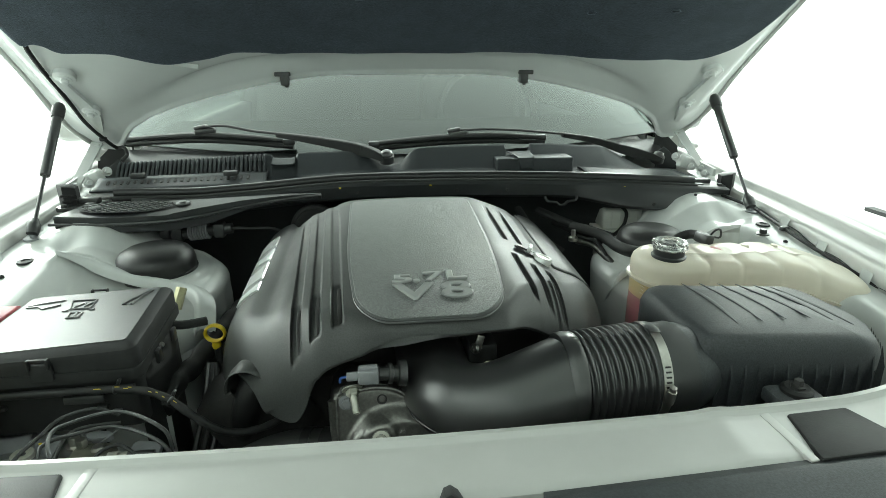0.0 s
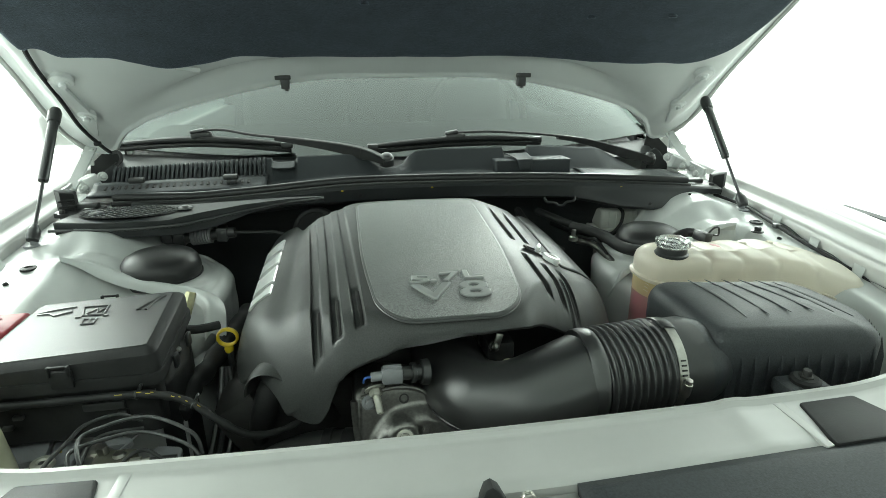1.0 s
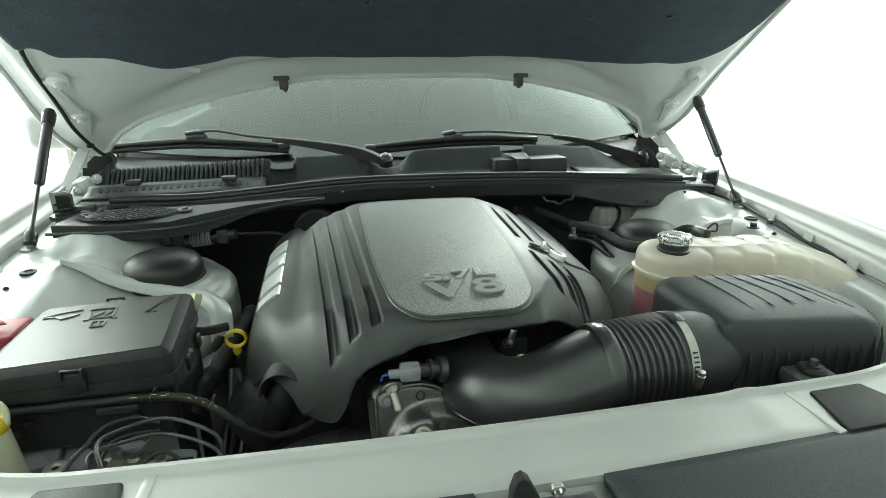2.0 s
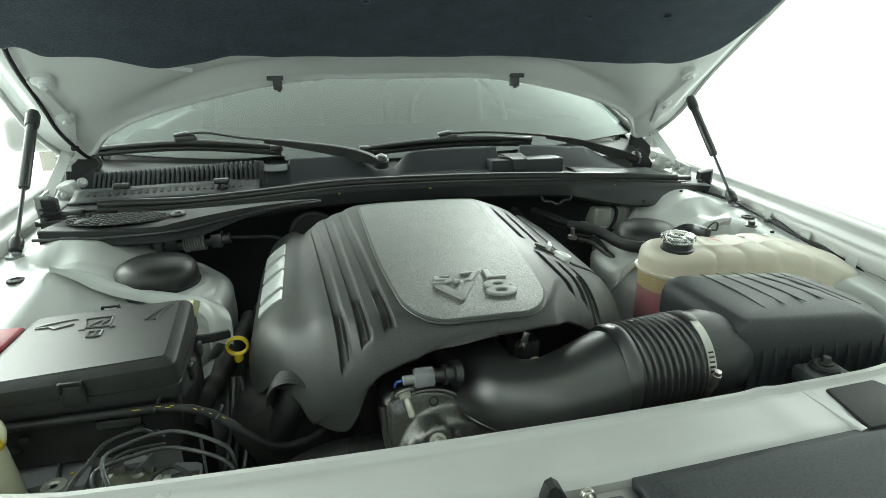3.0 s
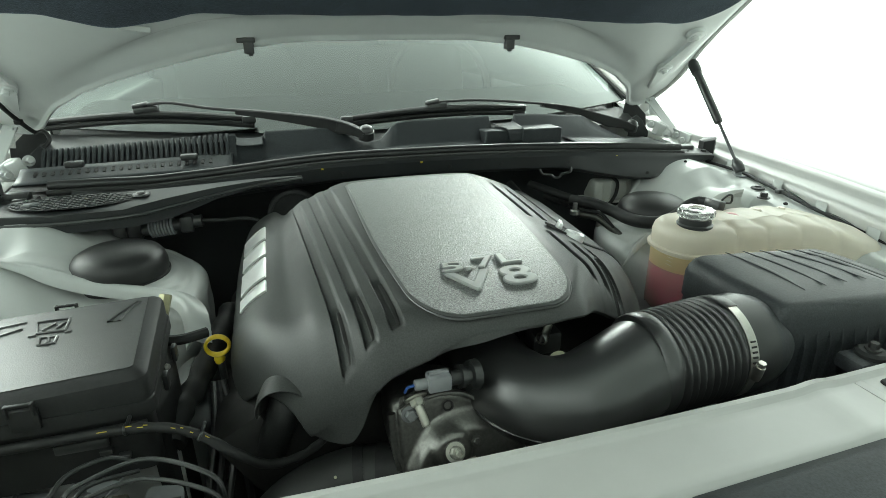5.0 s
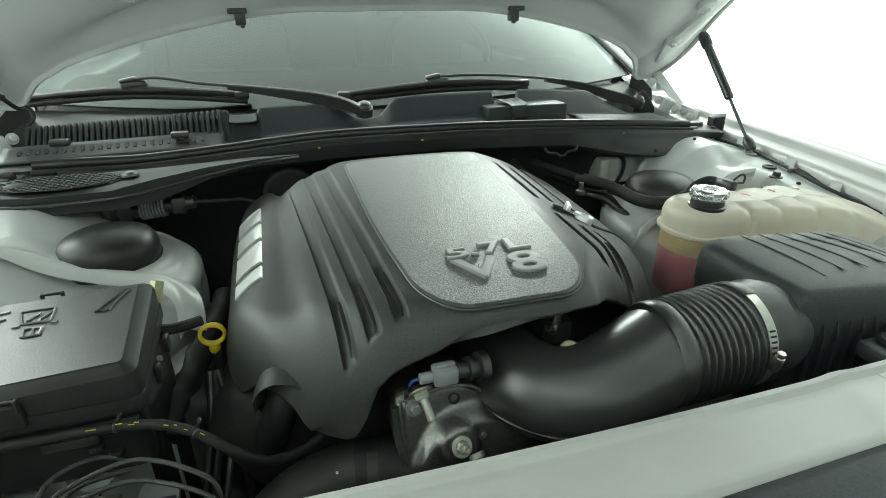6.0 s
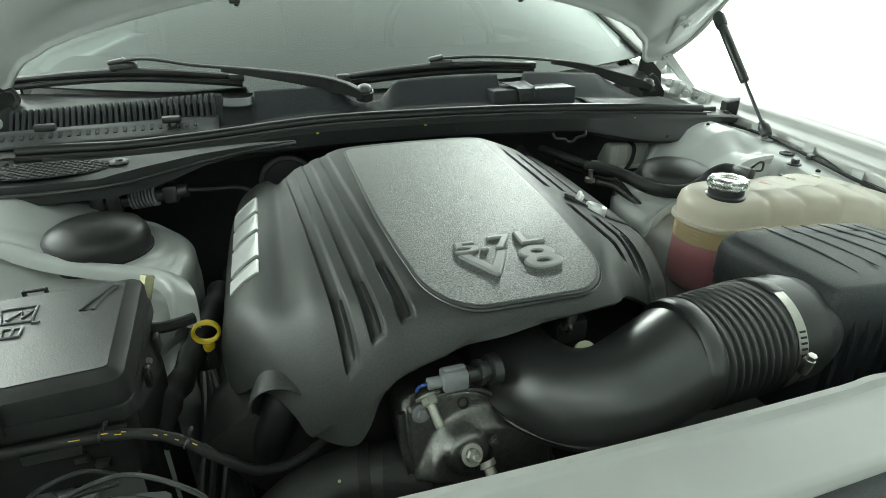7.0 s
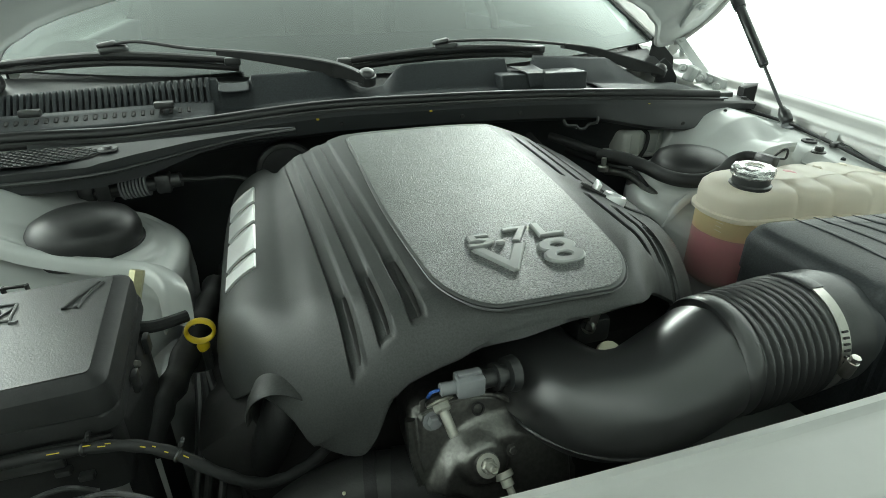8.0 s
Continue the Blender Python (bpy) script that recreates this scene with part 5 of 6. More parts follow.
def tank_mesh(levels, crowned=False):
    """Rings of the tank's outline from the foot to the top; each level is (inset, height below the top)."""
    bm = bmesh.new()
    line = [(p.x, p.y) for p in curve_through([(x, y, 0) for x, y in TANK], 14, closed=True)]
    n = len(line)
    rings = []
    for inset, h, absolute in levels:
        ring = []
        for i, (x, y) in enumerate(line):
            t = Vector((line[(i + 1) % n][0] - line[i - 1][0], line[(i + 1) % n][1] - line[i - 1][1])).normalized()
            crease = 0.006 * lobe(x) if t.x > 0.6 and not absolute and h > -0.040 else 0.0
            q = Vector((x, y)) + Vector((-t.y, t.x)) * (inset + crease)
            ring.append(bm.verts.new((q.x, q.y, h if absolute else tank_top(q.x, q.y) + h)))
        rings.append(ring)
    for a, b in zip(rings, rings[1:]):
        for k in range(n):
            bm.faces.new((a[k], a[(k + 1) % n], b[(k + 1) % n], b[k]))
    if crowned:
        # the top closes in towards a spine along the tank
        edge = [v.co.copy() for v in rings[-1]]
        for k in (0.25, 0.5, 0.75, 0.96):
            ring = []
            for p in edge:
                spine = Vector((min(0.665, max(0.42, p.x)), 0.895 - 0.10 * max(0.0, p.x - 0.6), 0))
                q = p.lerp(spine, k)
                ring.append(bm.verts.new((q.x, q.y, tank_top(q.x, q.y) + 0.001 + 0.003 * k)))
            rings.append(ring)
            a, b = rings[-2:]
            for i in range(n):
                bm.faces.new((a[i], a[(i + 1) % n], b[(i + 1) % n], b[i]))
    bm.faces.new(rings[0][::-1])
    bm.faces.new(rings[-1])
    return bm


part("shell", tank_mesh([(0.003, -0.050, False), (0.003, -0.046, False), (-0.004, -0.045, False), (-0.004, -0.041, False), (0.002, -0.040, False), (0.001, -0.020, False), (0.004, -0.009, False), (0.011, -0.002, False), (0.020, 0.0, False), (0.028, 0.001, False)], True), MILKY, tank, "milky moulded shell", smooth=60)
part("lower_shell", tank_mesh([(0.012, 0.765, True), (0.004, 0.775, True), (0.0035, 0.850, True)]), MILKYLOW, tank, "clearer lower shell", smooth=60)
part("upper_band", tank_mesh([(0.0035, 0.850, True), (0.003, -0.0505, False), (0.03, -0.051, False)]), MILKYMID, tank, "yellowed band above the coolant", smooth=60)
part("coolant", tank_mesh([(0.016, 0.77, True), (0.007, 0.78, True), (0.006, 0.848, True)]), COOLANT, tank, "pink coolant", smooth=60)
part("neck", lathe([(0.0265, 0.922), (0.0285, 0.924), (0.0285, 0.928), (0.0255, 0.930), (0.0250, 0.942)], 32, Matrix.Translation((0.411, 0.899, 0.002))), BLACK, tank, "black filler neck ring")
part("cap_insert", lathe([(0.0, 0.9445), (0.010, 0.9445), (0.013, 0.947), (0.022, 0.947), (0.0245, 0.9445), (0.0245, 0.9405), (0.0, 0.9405)], 40, Matrix.Translation((0.411, 0.899, 0.002)), closed=False), CHROME, tank, "bright metal cap insert")
capm = bmesh.new()
for prof in ([(0.0, 0.951), (0.012, 0.951), (0.014, 0.954), (0.020, 0.955), (0.027, 0.953), (0.0285, 0.949), (0.0285, 0.942), (0.026, 0.939), (0.0, 0.939)],):
    lathe(prof, 48, Matrix.Translation((0.411, 0.899, 0.002)), capm, closed=False)
for v in capm.verts:
    d = Vector((v.co.x - 0.411, v.co.y - 0.899))
    if d.length > 0.024:
        f = 1 + 0.045 * math.cos(10 * math.atan2(d.y, d.x))
        v.co.x, v.co.y = 0.411 + d.x * f, 0.899 + d.y * f
part("cap", capm, CLEAR, tank, "clear scalloped cap", smooth=40)
part("float_bulb", lathe([(0.024, -0.012), (0.022, 0.004), (0.018, 0.012), (0.010, 0.018), (0.0, 0.020)], 24, Matrix.Translation((0.514, 0.931, 0.908)), closed=False), material("pink_bulb", (0.62, 0.30, 0.28), 0.35, wear=0.1), tank, "pink tinted bulb")
for x, y in ((0.578, 0.938), (0.640, 0.945)):
    part("moulding_pip", lathe([(0.007, -0.004), (0.007, 0.002), (0.005, 0.004), (0.0, 0.004)], 16, Matrix.Translation((x, y, tank_top(x, y) + 0.001)), closed=False), MILKY, tank)
for k in range(4):
    part("level_mark", block((0.0006, 0.014 - 0.003 * (k % 2), 0.0007), Matrix.Translation((0.3685, 0.895, 0.862 + 0.0065 * k)) @ pose(0, 0, 0, 0, 0, 6), 0.0), MILKY, tank, "moulded level mark")

# ---- fuse box ----
fuse = thing("fuse_box", "black plastic fuse box with moulded symbols", "fuse box", (-0.5, 0.81, 0.76))
FB = [(-0.600, 0.727), (-0.404, 0.731), (-0.419, 0.897), (-0.600, 0.898)]


def grow(outline, d):
    c = Vector((sum(p[0] for p in outline) / len(outline), sum(p[1] for p in outline) / len(outline)))
    return [tuple(Vector(p) + Vector((math.copysign(1, p[0] - c.x), math.copysign(1, p[1] - c.y))) * d) for p in outline]


def fuse_lid():
    """A shallow lid with a broad sloping border round its flat top."""
    bm = bmesh.new()
    rings = []
    for d, r, z in ((0.0170, 0.016, 0.880), (0.0170, 0.016, 0.8985), (0.0155, 0.015, 0.9040), (0.0115, 0.012, 0.9075), (0.0030, 0.006, 0.9110), (0.0015, 0.0055, 0.9115)):
        rings.append([bm.verts.new((x, y, z + (x + 0.5) * 0.05 * (z > 0.89))) for x, y in rounded(grow(FB, d), r)])
    for a, b in zip(rings, rings[1:]):
        for k in range(len(a)):
            bm.faces.new((a[k], a[(k + 1) % len(a)], b[(k + 1) % len(a)], b[k]))
    bm.faces.new(rings[-1])
    bm.faces.new(rings[0][::-1])
    return bm


lid = part("lid", fuse_lid(), RUBBER, fuse, "black lid with a smooth border", smooth=30)
field = bmesh.new()
line = rounded(grow(FB, 0.0020), 0.0055)
low, high = [[field.verts.new((x, y, z + (x + 0.5) * 0.05)) for x, y in line] for z in (0.9105, 0.9121)]
field.faces.new(high)
for k in range(len(line)):
    field.faces.new((low[k], low[(k + 1) % len(line)], high[(k + 1) % len(line)], high[k]))
part("lid_panel", field, LIDBLACK, lid, "textured flat lid panel", smooth=30)
part("lid_skirt", prism(rounded(grow(FB, 0.0190), 0.016), 0.868, 0.884, 0.003, 2), RUBBER, fuse, smooth=40)
part("body", prism(rounded(grow(FB, 0.0110), 0.016), 0.795, 0.870), RUBBER, fuse)
part("lower_body", prism([(-0.59, 0.775), (-0.398, 0.775), (-0.410, 0.885), (-0.59, 0.885)], 0.66, 0.796, 0.004), RUBBER, fuse)
part("end_bracket", prism([(-0.404, 0.735), (-0.392, 0.748), (-0.386, 0.83), (-0.394, 0.868), (-0.412, 0.886)], 0.60, lambda x, y: 0.872 - (x + 0.404) * 2.1, 0.003), RUBBER, fuse)
for x, y, d in ((-0.497, 0.7065, 1), (-0.518, 0.920, -1)):
    lt = part("latch", block((0.026, 0.006, 0.024), Matrix.Translation((x, y + 0.002 * d, 0.888)), 0.002), RUBBER, fuse, "snap latch")
    for dx in (-0.011, 0.011):
        part("latch_hook", block((0.003, 0.007, 0.014), Matrix.Translation((x + dx, y - 0.001 * d, 0.901)), 0.0012), RUBBER, lt)
    part("latch_bar", block((0.022, 0.004, 0.003), Matrix.Translation((x, y - 0.001 * d, 0.9065)), 0.001), RUBBER, lt)
for y in (0.775, 0.835):
    part("side_clip", block((0.006, 0.014, 0.020), Matrix.Translation((-0.386, y, 0.866)), 0.002), BLACK, fuse)
part("front_catch", block((0.05, 0.006, 0.012), Matrix.Translation((-0.46, 0.7145, 0.842)), 0.003), BLACK, fuse)
for x, z in ((-0.440, 0.830), (-0.425, 0.820), (-0.56, 0.836), (-0.575, 0.822)):
    part("moulded_tab", block((0.012, 0.008, 0.006), Matrix.Translation((x, 0.7155, z)), 0.0015), BLACK, fuse)
part("rim_line", sweep([(-0.611, 0.7150, 0.856), (-0.50, 0.7165, 0.856), (-0.398, 0.7190, 0.856)], 0.0022, 6, straight=True), BLACK, fuse)
part("side_screw", lathe([(0.0, 0.003), (0.003, 0.003), (0.004, 0.0)], 12, along((-0.3865, 0.790, 0.874), (-0.35, 0.78, 0.885)), closed=False), STEEL, fuse)


def symbol(name, bm):
    return part(name, bm, BLACK, lid, "moulded symbol", smooth=30)


def bar(p, q, w=0.003, h=0.0030, z=0.9115):
    d = Vector((q[0] - p[0], q[1] - p[1], 0))
    m = Matrix.Translation(((p[0] + q[0]) / 2, (p[1] + q[1]) / 2, z + h / 2 + ((p[0] + q[0]) / 2 + 0.5) * 0.05 * (z == 0.9115))) @ d.to_track_quat("X", "Z").to_matrix().to_4x4()
    return block((d.length + w * 0.6, w, h), m, 0.0007, 1)


def bars(*pairs):
    bm = bmesh.new()
    for p, q in pairs:
        join(bm, bar(p, q))
    return bm


def ridge_line(*pts):
    """One raised moulded line through points on the lid."""
    return sweep([(x, y, 0.9122 + (x + 0.5) * 0.05) for x, y in pts], 0.0019, 6, straight=True)


symbol("battery_symbol", ridge_line((-0.523, 0.842), (-0.533, 0.872), (-0.498, 0.870), (-0.494, 0.838), (-0.523, 0.842)))
part("bolt_mark", ridge_line((-0.520, 0.848), (-0.510, 0.862), (-0.506, 0.848), (-0.498, 0.862)), BLACK, lid)
symbol("terminal_symbol", ridge_line((-0.513, 0.812), (-0.516, 0.828), (-0.499, 0.827), (-0.497, 0.811), (-0.513, 0.812)))
part("terminal_bar", ridge_line((-0.506, 0.812), (-0.507, 0.827)), BLACK, lid)
for x, y in ((-0.528, 0.838), (-0.490, 0.834)):
    part("battery_foot", ridge_line((x - 0.003, y), (x + 0.004, y)), BLACK, lid)
for pts in ([(-0.424, 0.886), (-0.431, 0.872), (-0.436, 0.856), (-0.437, 0.840), (-0.450, 0.842), (-0.444, 0.858), (-0.434, 0.874), (-0.428, 0.888)],
            [(-0.546, 0.878), (-0.562, 0.876), (-0.580, 0.872), (-0.594, 0.866), (-0.592, 0.862), (-0.576, 0.862), (-0.566, 0.852), (-0.545, 0.862)]):
    symbol("clamp_symbol", ridge_line(*pts))

redcap = thing("battery_terminal_cover", "red plastic battery terminal cover", "terminal cover", (-0.64, 0.86, 0.86))
part("shell", block((0.05, 0.07, 0.06), Matrix.Translation((-0.646, 0.866, 0.868)), 0.006, 3), RED, redcap)
part("plus_mark", bars(((-0.655, 0.862), (-0.640, 0.862)), ((-0.6475, 0.854), (-0.6475, 0.870))), RED, redcap)
part("plus_ridge", block((0.03, 0.012, 0.01), Matrix.Translation((-0.65, 0.885, 0.902)), 0.003), RED, redcap)
redcap.children[1].location.z = -0.0115


# ---- gas struts ----
def gas_strut(side):
    base, top = Vector((side * 0.729, 1.150, 0.941)), Vector((side * 0.742, 1.362, 1.146))
    st = thing("gas_strut", "black gas strut holding up the hood", "gas strut", tuple(base), "gas struts of the hood")
    m = along(base, top)
    L = (top - base).length
    part("cylinder", lathe([(0.0, L * 0.42), (0.0085, L * 0.42), (0.0095, L * 0.43), (0.0095, L * 0.93), (0.0, L * 0.93)], 20, m, closed=False), SATIN, st)
    part("rod", lathe([(0.0034, 0.01), (0.0034, L * 0.43)], 14, m), SATIN, st, "dark steel rod")
    part("lower_socket", lathe([(0.0, -0.009), (0.010, -0.008), (0.0115, 0.0), (0.0115, 0.012), (0.0085, 0.017), (0.006, 0.024), (0.0, 0.024)], 20, m, closed=False), BLACK, st)
    part("upper_socket", lathe([(0.0, L * 0.91), (0.0115, L * 0.91), (0.0125, L * 0.94), (0.0125, L * 1.0), (0.009, L * 1.03), (0.0, L * 1.03)], 20, m, closed=False), BLACK, st)
    part("ball_stud", lathe([(0.018, -0.003), (0.018, 0.0015), (0.007, 0.002), (0.006, 0.010), (0.0, 0.011)], 24, Matrix.Translation((side * 0.731, 1.151, 0.925)), closed=False), GREYPLUG, st)


gas_strut(-1)
gas_strut(1)


# ---- strut tower caps ----
def tower_cap(at):
    c = thing("strut_tower_cap", "black domed rubber cap on the strut tower", "dust cap", at, "strut tower caps")
    part("dome", lathe([(0.067, -0.012), (0.0695, 0.004), (0.0695, 0.016), (0.067, 0.026), (0.061, 0.0345), (0.050, 0.0405), (0.034, 0.0445), (0.016, 0.0465), (0.0, 0.047)], 40, Matrix.Translation(at), closed=False), CAPRUB, c)
    part("brim", lathe([(0.068, -0.004), (0.071, -0.003), (0.0715, 0.000), (0.068, 0.002)], 40, Matrix.Translation(at), closed=False), RUBBER, c)


tower_cap((-0.498, 1.100, 0.872))
tower_cap((0.490, 1.112, 0.866))


# ---- hood hinges and foam blocks ----
def hinge(side):
    h = thing("hinge_assembly", "white painted hood hinge with bolts", "hinge", (side * 0.77, 1.47, 0.95), "hood hinges")
    part("bracket", block((0.008, 0.085, 0.040), Matrix.Translation((side * 0.786, 1.425, 0.955)) @ pose(0, 0, 0, 6, 0, 0), 0.003), PRIMER, h)
    part("foot", block((0.045, 0.07, 0.006), Matrix.Translation((side * 0.764, 1.405, 0.948)) @ pose(0, 0, 0, 6, 0, 0), 0.002), PRIMER, h)
    part("arm", plate4([(side * 0.774, 1.425, 0.955), (side * 0.797, 1.432, 0.962), (side * 0.778, 1.545, 1.050), (side * 0.752, 1.545, 1.045)], 0.005), PRIMER, h, "flat white hinge arm")
    part("knuckle", sweep([(side * 0.735, 1.460, 0.985), (side * 0.748, 1.460, 0.985), (side * 0.764, 1.452, 0.975)], lambda t: 0.0115 - 0.002 * t, 14, 5), PRIMER, h)
    part("lug", block((0.030, 0.020, 0.034), Matrix.Translation((side * 0.738, 1.452, 0.976)) @ pose(0, 0, 0, 10, side * 18, side * 20), 0.005, 3), PRIMER, h)
    part("hood_tab", plate4([(side * 0.758, 1.535, 1.045), (side * 0.775, 1.535, 1.040), (side * 0.772, 1.525, 1.005), (side * 0.760, 1.525, 1.004)], 0.005), PRIMER, h, "white tab below the hood")
    for x, y, z in ((0.780, 1.430, 0.962), (0.762, 1.385, 0.958), (0.750, 1.430, 0.968), (0.716, 1.455, 0.990)):
        hex_bolt(along((side * x, y, z), (side * (x - 0.05), y - 0.06, z + 0.02)), 0.0065, 0.011, h, "bolt", PRIMER)
    f = thing("foam_block", "black foam block at the cowl corner", "foam block", (side * 0.755, 1.275, 0.93), "cowl corner blocks")
    o = 0.0 if side > 0 else -0.034
    part("block", prism([(side * (0.738 + o), 1.278), (side * (0.760 + o), 1.268), (side * (0.776 + o), 1.282), (side * (0.760 + o), 1.306), (side * (0.742 + o), 1.300)], 0.925, lambda x, y: 0.978 + (abs(x) - 0.75 - o) * 0.25 + (0.016 if side < 0 else 0.0), 0.003, 2), RUBBER, f)
    for k in range(4 if side < 0 else 0):
        part("fold", block((0.030, 0.006, 0.005), Matrix.Translation((side * (0.752 + o), 1.272, 0.941 + 0.012 * k)) @ pose(0, 0, 0, 0, 0, side * -20), 0.002), RUBBER, f)
    b = thing("corner_bracket", "black plastic bracket at the end of the cowl", "bracket", (side * 0.70, 1.28, 0.93), "cowl corner brackets")
    part("plate", block((0.085, 0.05, 0.012), Matrix.Translation((side * 0.700, 1.285, 0.950)), 0.003), BLACK, b)
    part("hump", block((0.05, 0.02, 0.016), Matrix.Translation((side * 0.690, 1.290, 0.960)), 0.004), BLACK, b)
    part("clip", block((0.02, 0.012, 0.008), Matrix.Translation((side * 0.675, 1.266, 0.958)), 0.002), BLACK, b)
    hex_bolt(Matrix.Translation((side * 0.725, 1.262, 0.953)), 0.006, 0.008, b, "bolt", BLACK)
    c = thing("corner_filler", "black plastic filler beside the windshield corner", "filler panel", (side * 0.74, 1.5, 0.95), "corner fillers")
    part("panel", plate4([(side * 0.700, 1.53, 0.945), (side * 0.708, 1.53, 0.995), (side * 0.720, 1.53, 1.004), (side * 0.738, 1.53, 0.990), (side * 0.765, 1.53, 0.955), (side * 0.765, 1.53, 0.940)], 0.004), GREYCOVER, c, "dark grey corner panel")
    part("gap_seal", plate4([(side * 0.722, 1.60, 0.975), (side * 0.728, 1.60, 1.036), (side * 0.745, 1.60, 1.040), (side * 0.800, 1.60, 0.992), (side * 0.805, 1.60, 0.960), (side * 0.73, 1.60, 0.955)], 0.004), RUBBER, c, "black seal behind the hinge")
    part("sail", plate4([(side * 0.752, 1.70, 1.036), (side * 0.815, 1.83, 1.012), (side * 0.788, 1.775, 0.958), (side * 0.735, 1.665, 0.975)], 0.005), BLACK, c, "black corner sail")


hinge(-1)
hinge(1)

# ---- left rear: cabin filter cover with its mesh ----
vent = thing("cabin_filter_cover", "black plastic cabin filter cover with oval mesh", "filter cover", (-0.55, 1.2, 0.94))
VP = rounded([(-0.705, 1.172), (-0.60, 1.166), (-0.49, 1.168), (-0.42, 1.198), (-0.36, 1.226), (-0.28, 1.250), (-0.20, 1.264), (-0.20, 1.270), (-0.28, 1.270), (-0.45, 1.266), (-0.68, 1.255)], [0.008, 0.008, 0.012, 0.012, 0.008, 0.008, 0.002, 0.002, 0.008, 0.008, 0.008], 3)
part("plate", prism(VP, lambda x, y: 0.925 + 0.030 * smoothstep(x, -0.46, -0.29), lambda x, y: 0.9615 + 0.006 * smoothstep(x, -0.5, -0.3) - 0.006 * smoothstep(y, 1.180, 1.165), 0.003, 2), GREYCOVER, vent)


def lattice():
    bm = bmesh.new()
    c, rx, ry = Vector((-0.580, 1.222)), 0.092, 0.042
    for direction in (1, -1):
        for k in range(-11, 12):
            d = Vector((math.cos(radians(38)) * direction, math.sin(radians(38))))
            o = c + Vector((k * 0.0160, 0))
            ts = [t * 0.0015 for t in range(-60, 61) if (((o + d * t * 0.0015) - c).x / rx) ** 2 + (((o + d * t * 0.0015) - c).y / ry) ** 2 < 1]
            if len(ts) > 4:
                a, b = o + d * ts[0], o + d * ts[-1]
                join(bm, bar((a.x, a.y), (b.x, b.y), 0.0034, 0.0016, 0.9622))
    return bm


# No hole is cut: a dark disc paints the shade under the mesh.
part("mesh_hole", lathe([(0.0, 0.0), (1.0, 0.0), (1.03, -0.001)], 32, Matrix.Translation((-0.580, 1.222, 0.9622)) @ Matrix.Diagonal((0.093, 0.043, 0.3, 1)), closed=False), DARK, vent, "dark disc for the shade under the mesh")
part("mesh", lattice(), GREYCOVER, vent, "diamond mesh", smooth=30)
part("round_lug", lathe([(0.0, 0.003), (0.012, 0.003), (0.014, 0.002), (0.015, 0.0)], 20, Matrix.Translation((-0.640, 1.215, 0.962)), closed=False), COWL, vent)
part("push_rivet", lathe([(0.0, 0.006), (0.006, 0.006), (0.008, 0.003), (0.013, 0.003), (0.014, 0.0)], 20, Matrix.Translation((-0.476, 1.225, 0.964)), closed=False), SATIN, vent)
part("front_lip", sweep([(-0.71, 1.168, 0.945), (-0.60, 1.162, 0.943), (-0.49, 1.165, 0.945), (-0.42, 1.195, 0.948), (-0.36, 1.223, 0.953), (-0.28, 1.248, 0.960), (-0.20, 1.262, 0.963)], 0.003, 8, 5), BLACK, vent)

# inline connector on the firewall with grey fins
conn = thing("inline_connector", "black inline connector with a grey finned ring", "connector", (-0.45, 1.24, 0.89))
P0, P1 = Vector((-0.530, 1.235, 0.893)), Vector((-0.385, 1.225, 0.908))
part("core", sweep([P0, P0.lerp(P1, 0.5), P1], 0.011, 14, 4), BLACK, conn)
for k in range(8):
    q = P0.lerp(P1, 0.40 + 0.036 * k)
    part("fin", lathe([(0.011, -0.0016), (0.017, -0.0014), (0.017, 0.0014), (0.011, 0.0016)], 20, along(q, P1 + (P1 - P0)), closed=False), GREYPLUG, conn, "grey ring fin")
for t in (0.05, 0.22, 0.82):
    part("housing", block((0.022, 0.028, 0.030), Matrix.Translation(P0.lerp(P1, t)), 0.004), BLACK, conn)
part("cable", sweep([P1, (-0.35, 1.225, 0.905), (-0.30, 1.23, 0.90), (-0.25, 1.215, 0.875), (-0.22, 1.20, 0.84)], 0.004, 8, 6), RUBBER, conn)

# round dark servo behind the engine cover
servo = thing("vacuum_canister", "round black canister on the firewall", "canister", (-0.235, 1.30, 0.87))
part("drum", lathe([(0.052, 0.0), (0.052, 0.02), (0.050, 0.024), (0.044, 0.025), (0.042, 0.022), (0.0, 0.021)], 32, along((-0.222, 1.300, 0.882), (-0.222, 1.2, 0.895)), closed=False), RUBBER, servo)
part("nipple", lathe([(0.004, 0.02), (0.004, 0.028), (0.0, 0.028)], 10, along((-0.225, 1.300, 0.88), (-0.225, 1.2, 0.893)), closed=False), STEEL, servo)

# ---- right rear: brake fluid reservoir, pipes and hoses ----
brake = thing("brake_reservoir", "milky brake fluid reservoir beside the firewall", "brake reservoir", (0.505, 1.26, 0.83))
part("body", block((0.100, 0.060, 0.050), Matrix.Translation((0.502, 1.300, 0.878)), 0.008, 3), MILKY2, brake)
part("foot_rim", block((0.118, 0.065, 0.008), Matrix.Translation((0.498, 1.296, 0.852)), 0.003), MILKY2, brake)
for k in range(4):
    part("corner_rib", block((0.003, 0.003, 0.044), Matrix.Translation((0.470 + 0.021 * k, 1.2695, 0.876)), 0.001, 1), MILKY2, brake)
part("strap", sweep([(0.494, 1.300, 0.906), (0.502, 1.266, 0.900), (0.500, 1.260, 0.876), (0.484, 1.250, 0.860), (0.464, 1.240, 0.850)], 0.004, 8, 6), RUBBER, brake)
heat = thing("heater_hoses", "black heater hoses between engine and firewall", "hose", (0.36, 1.22, 0.84))
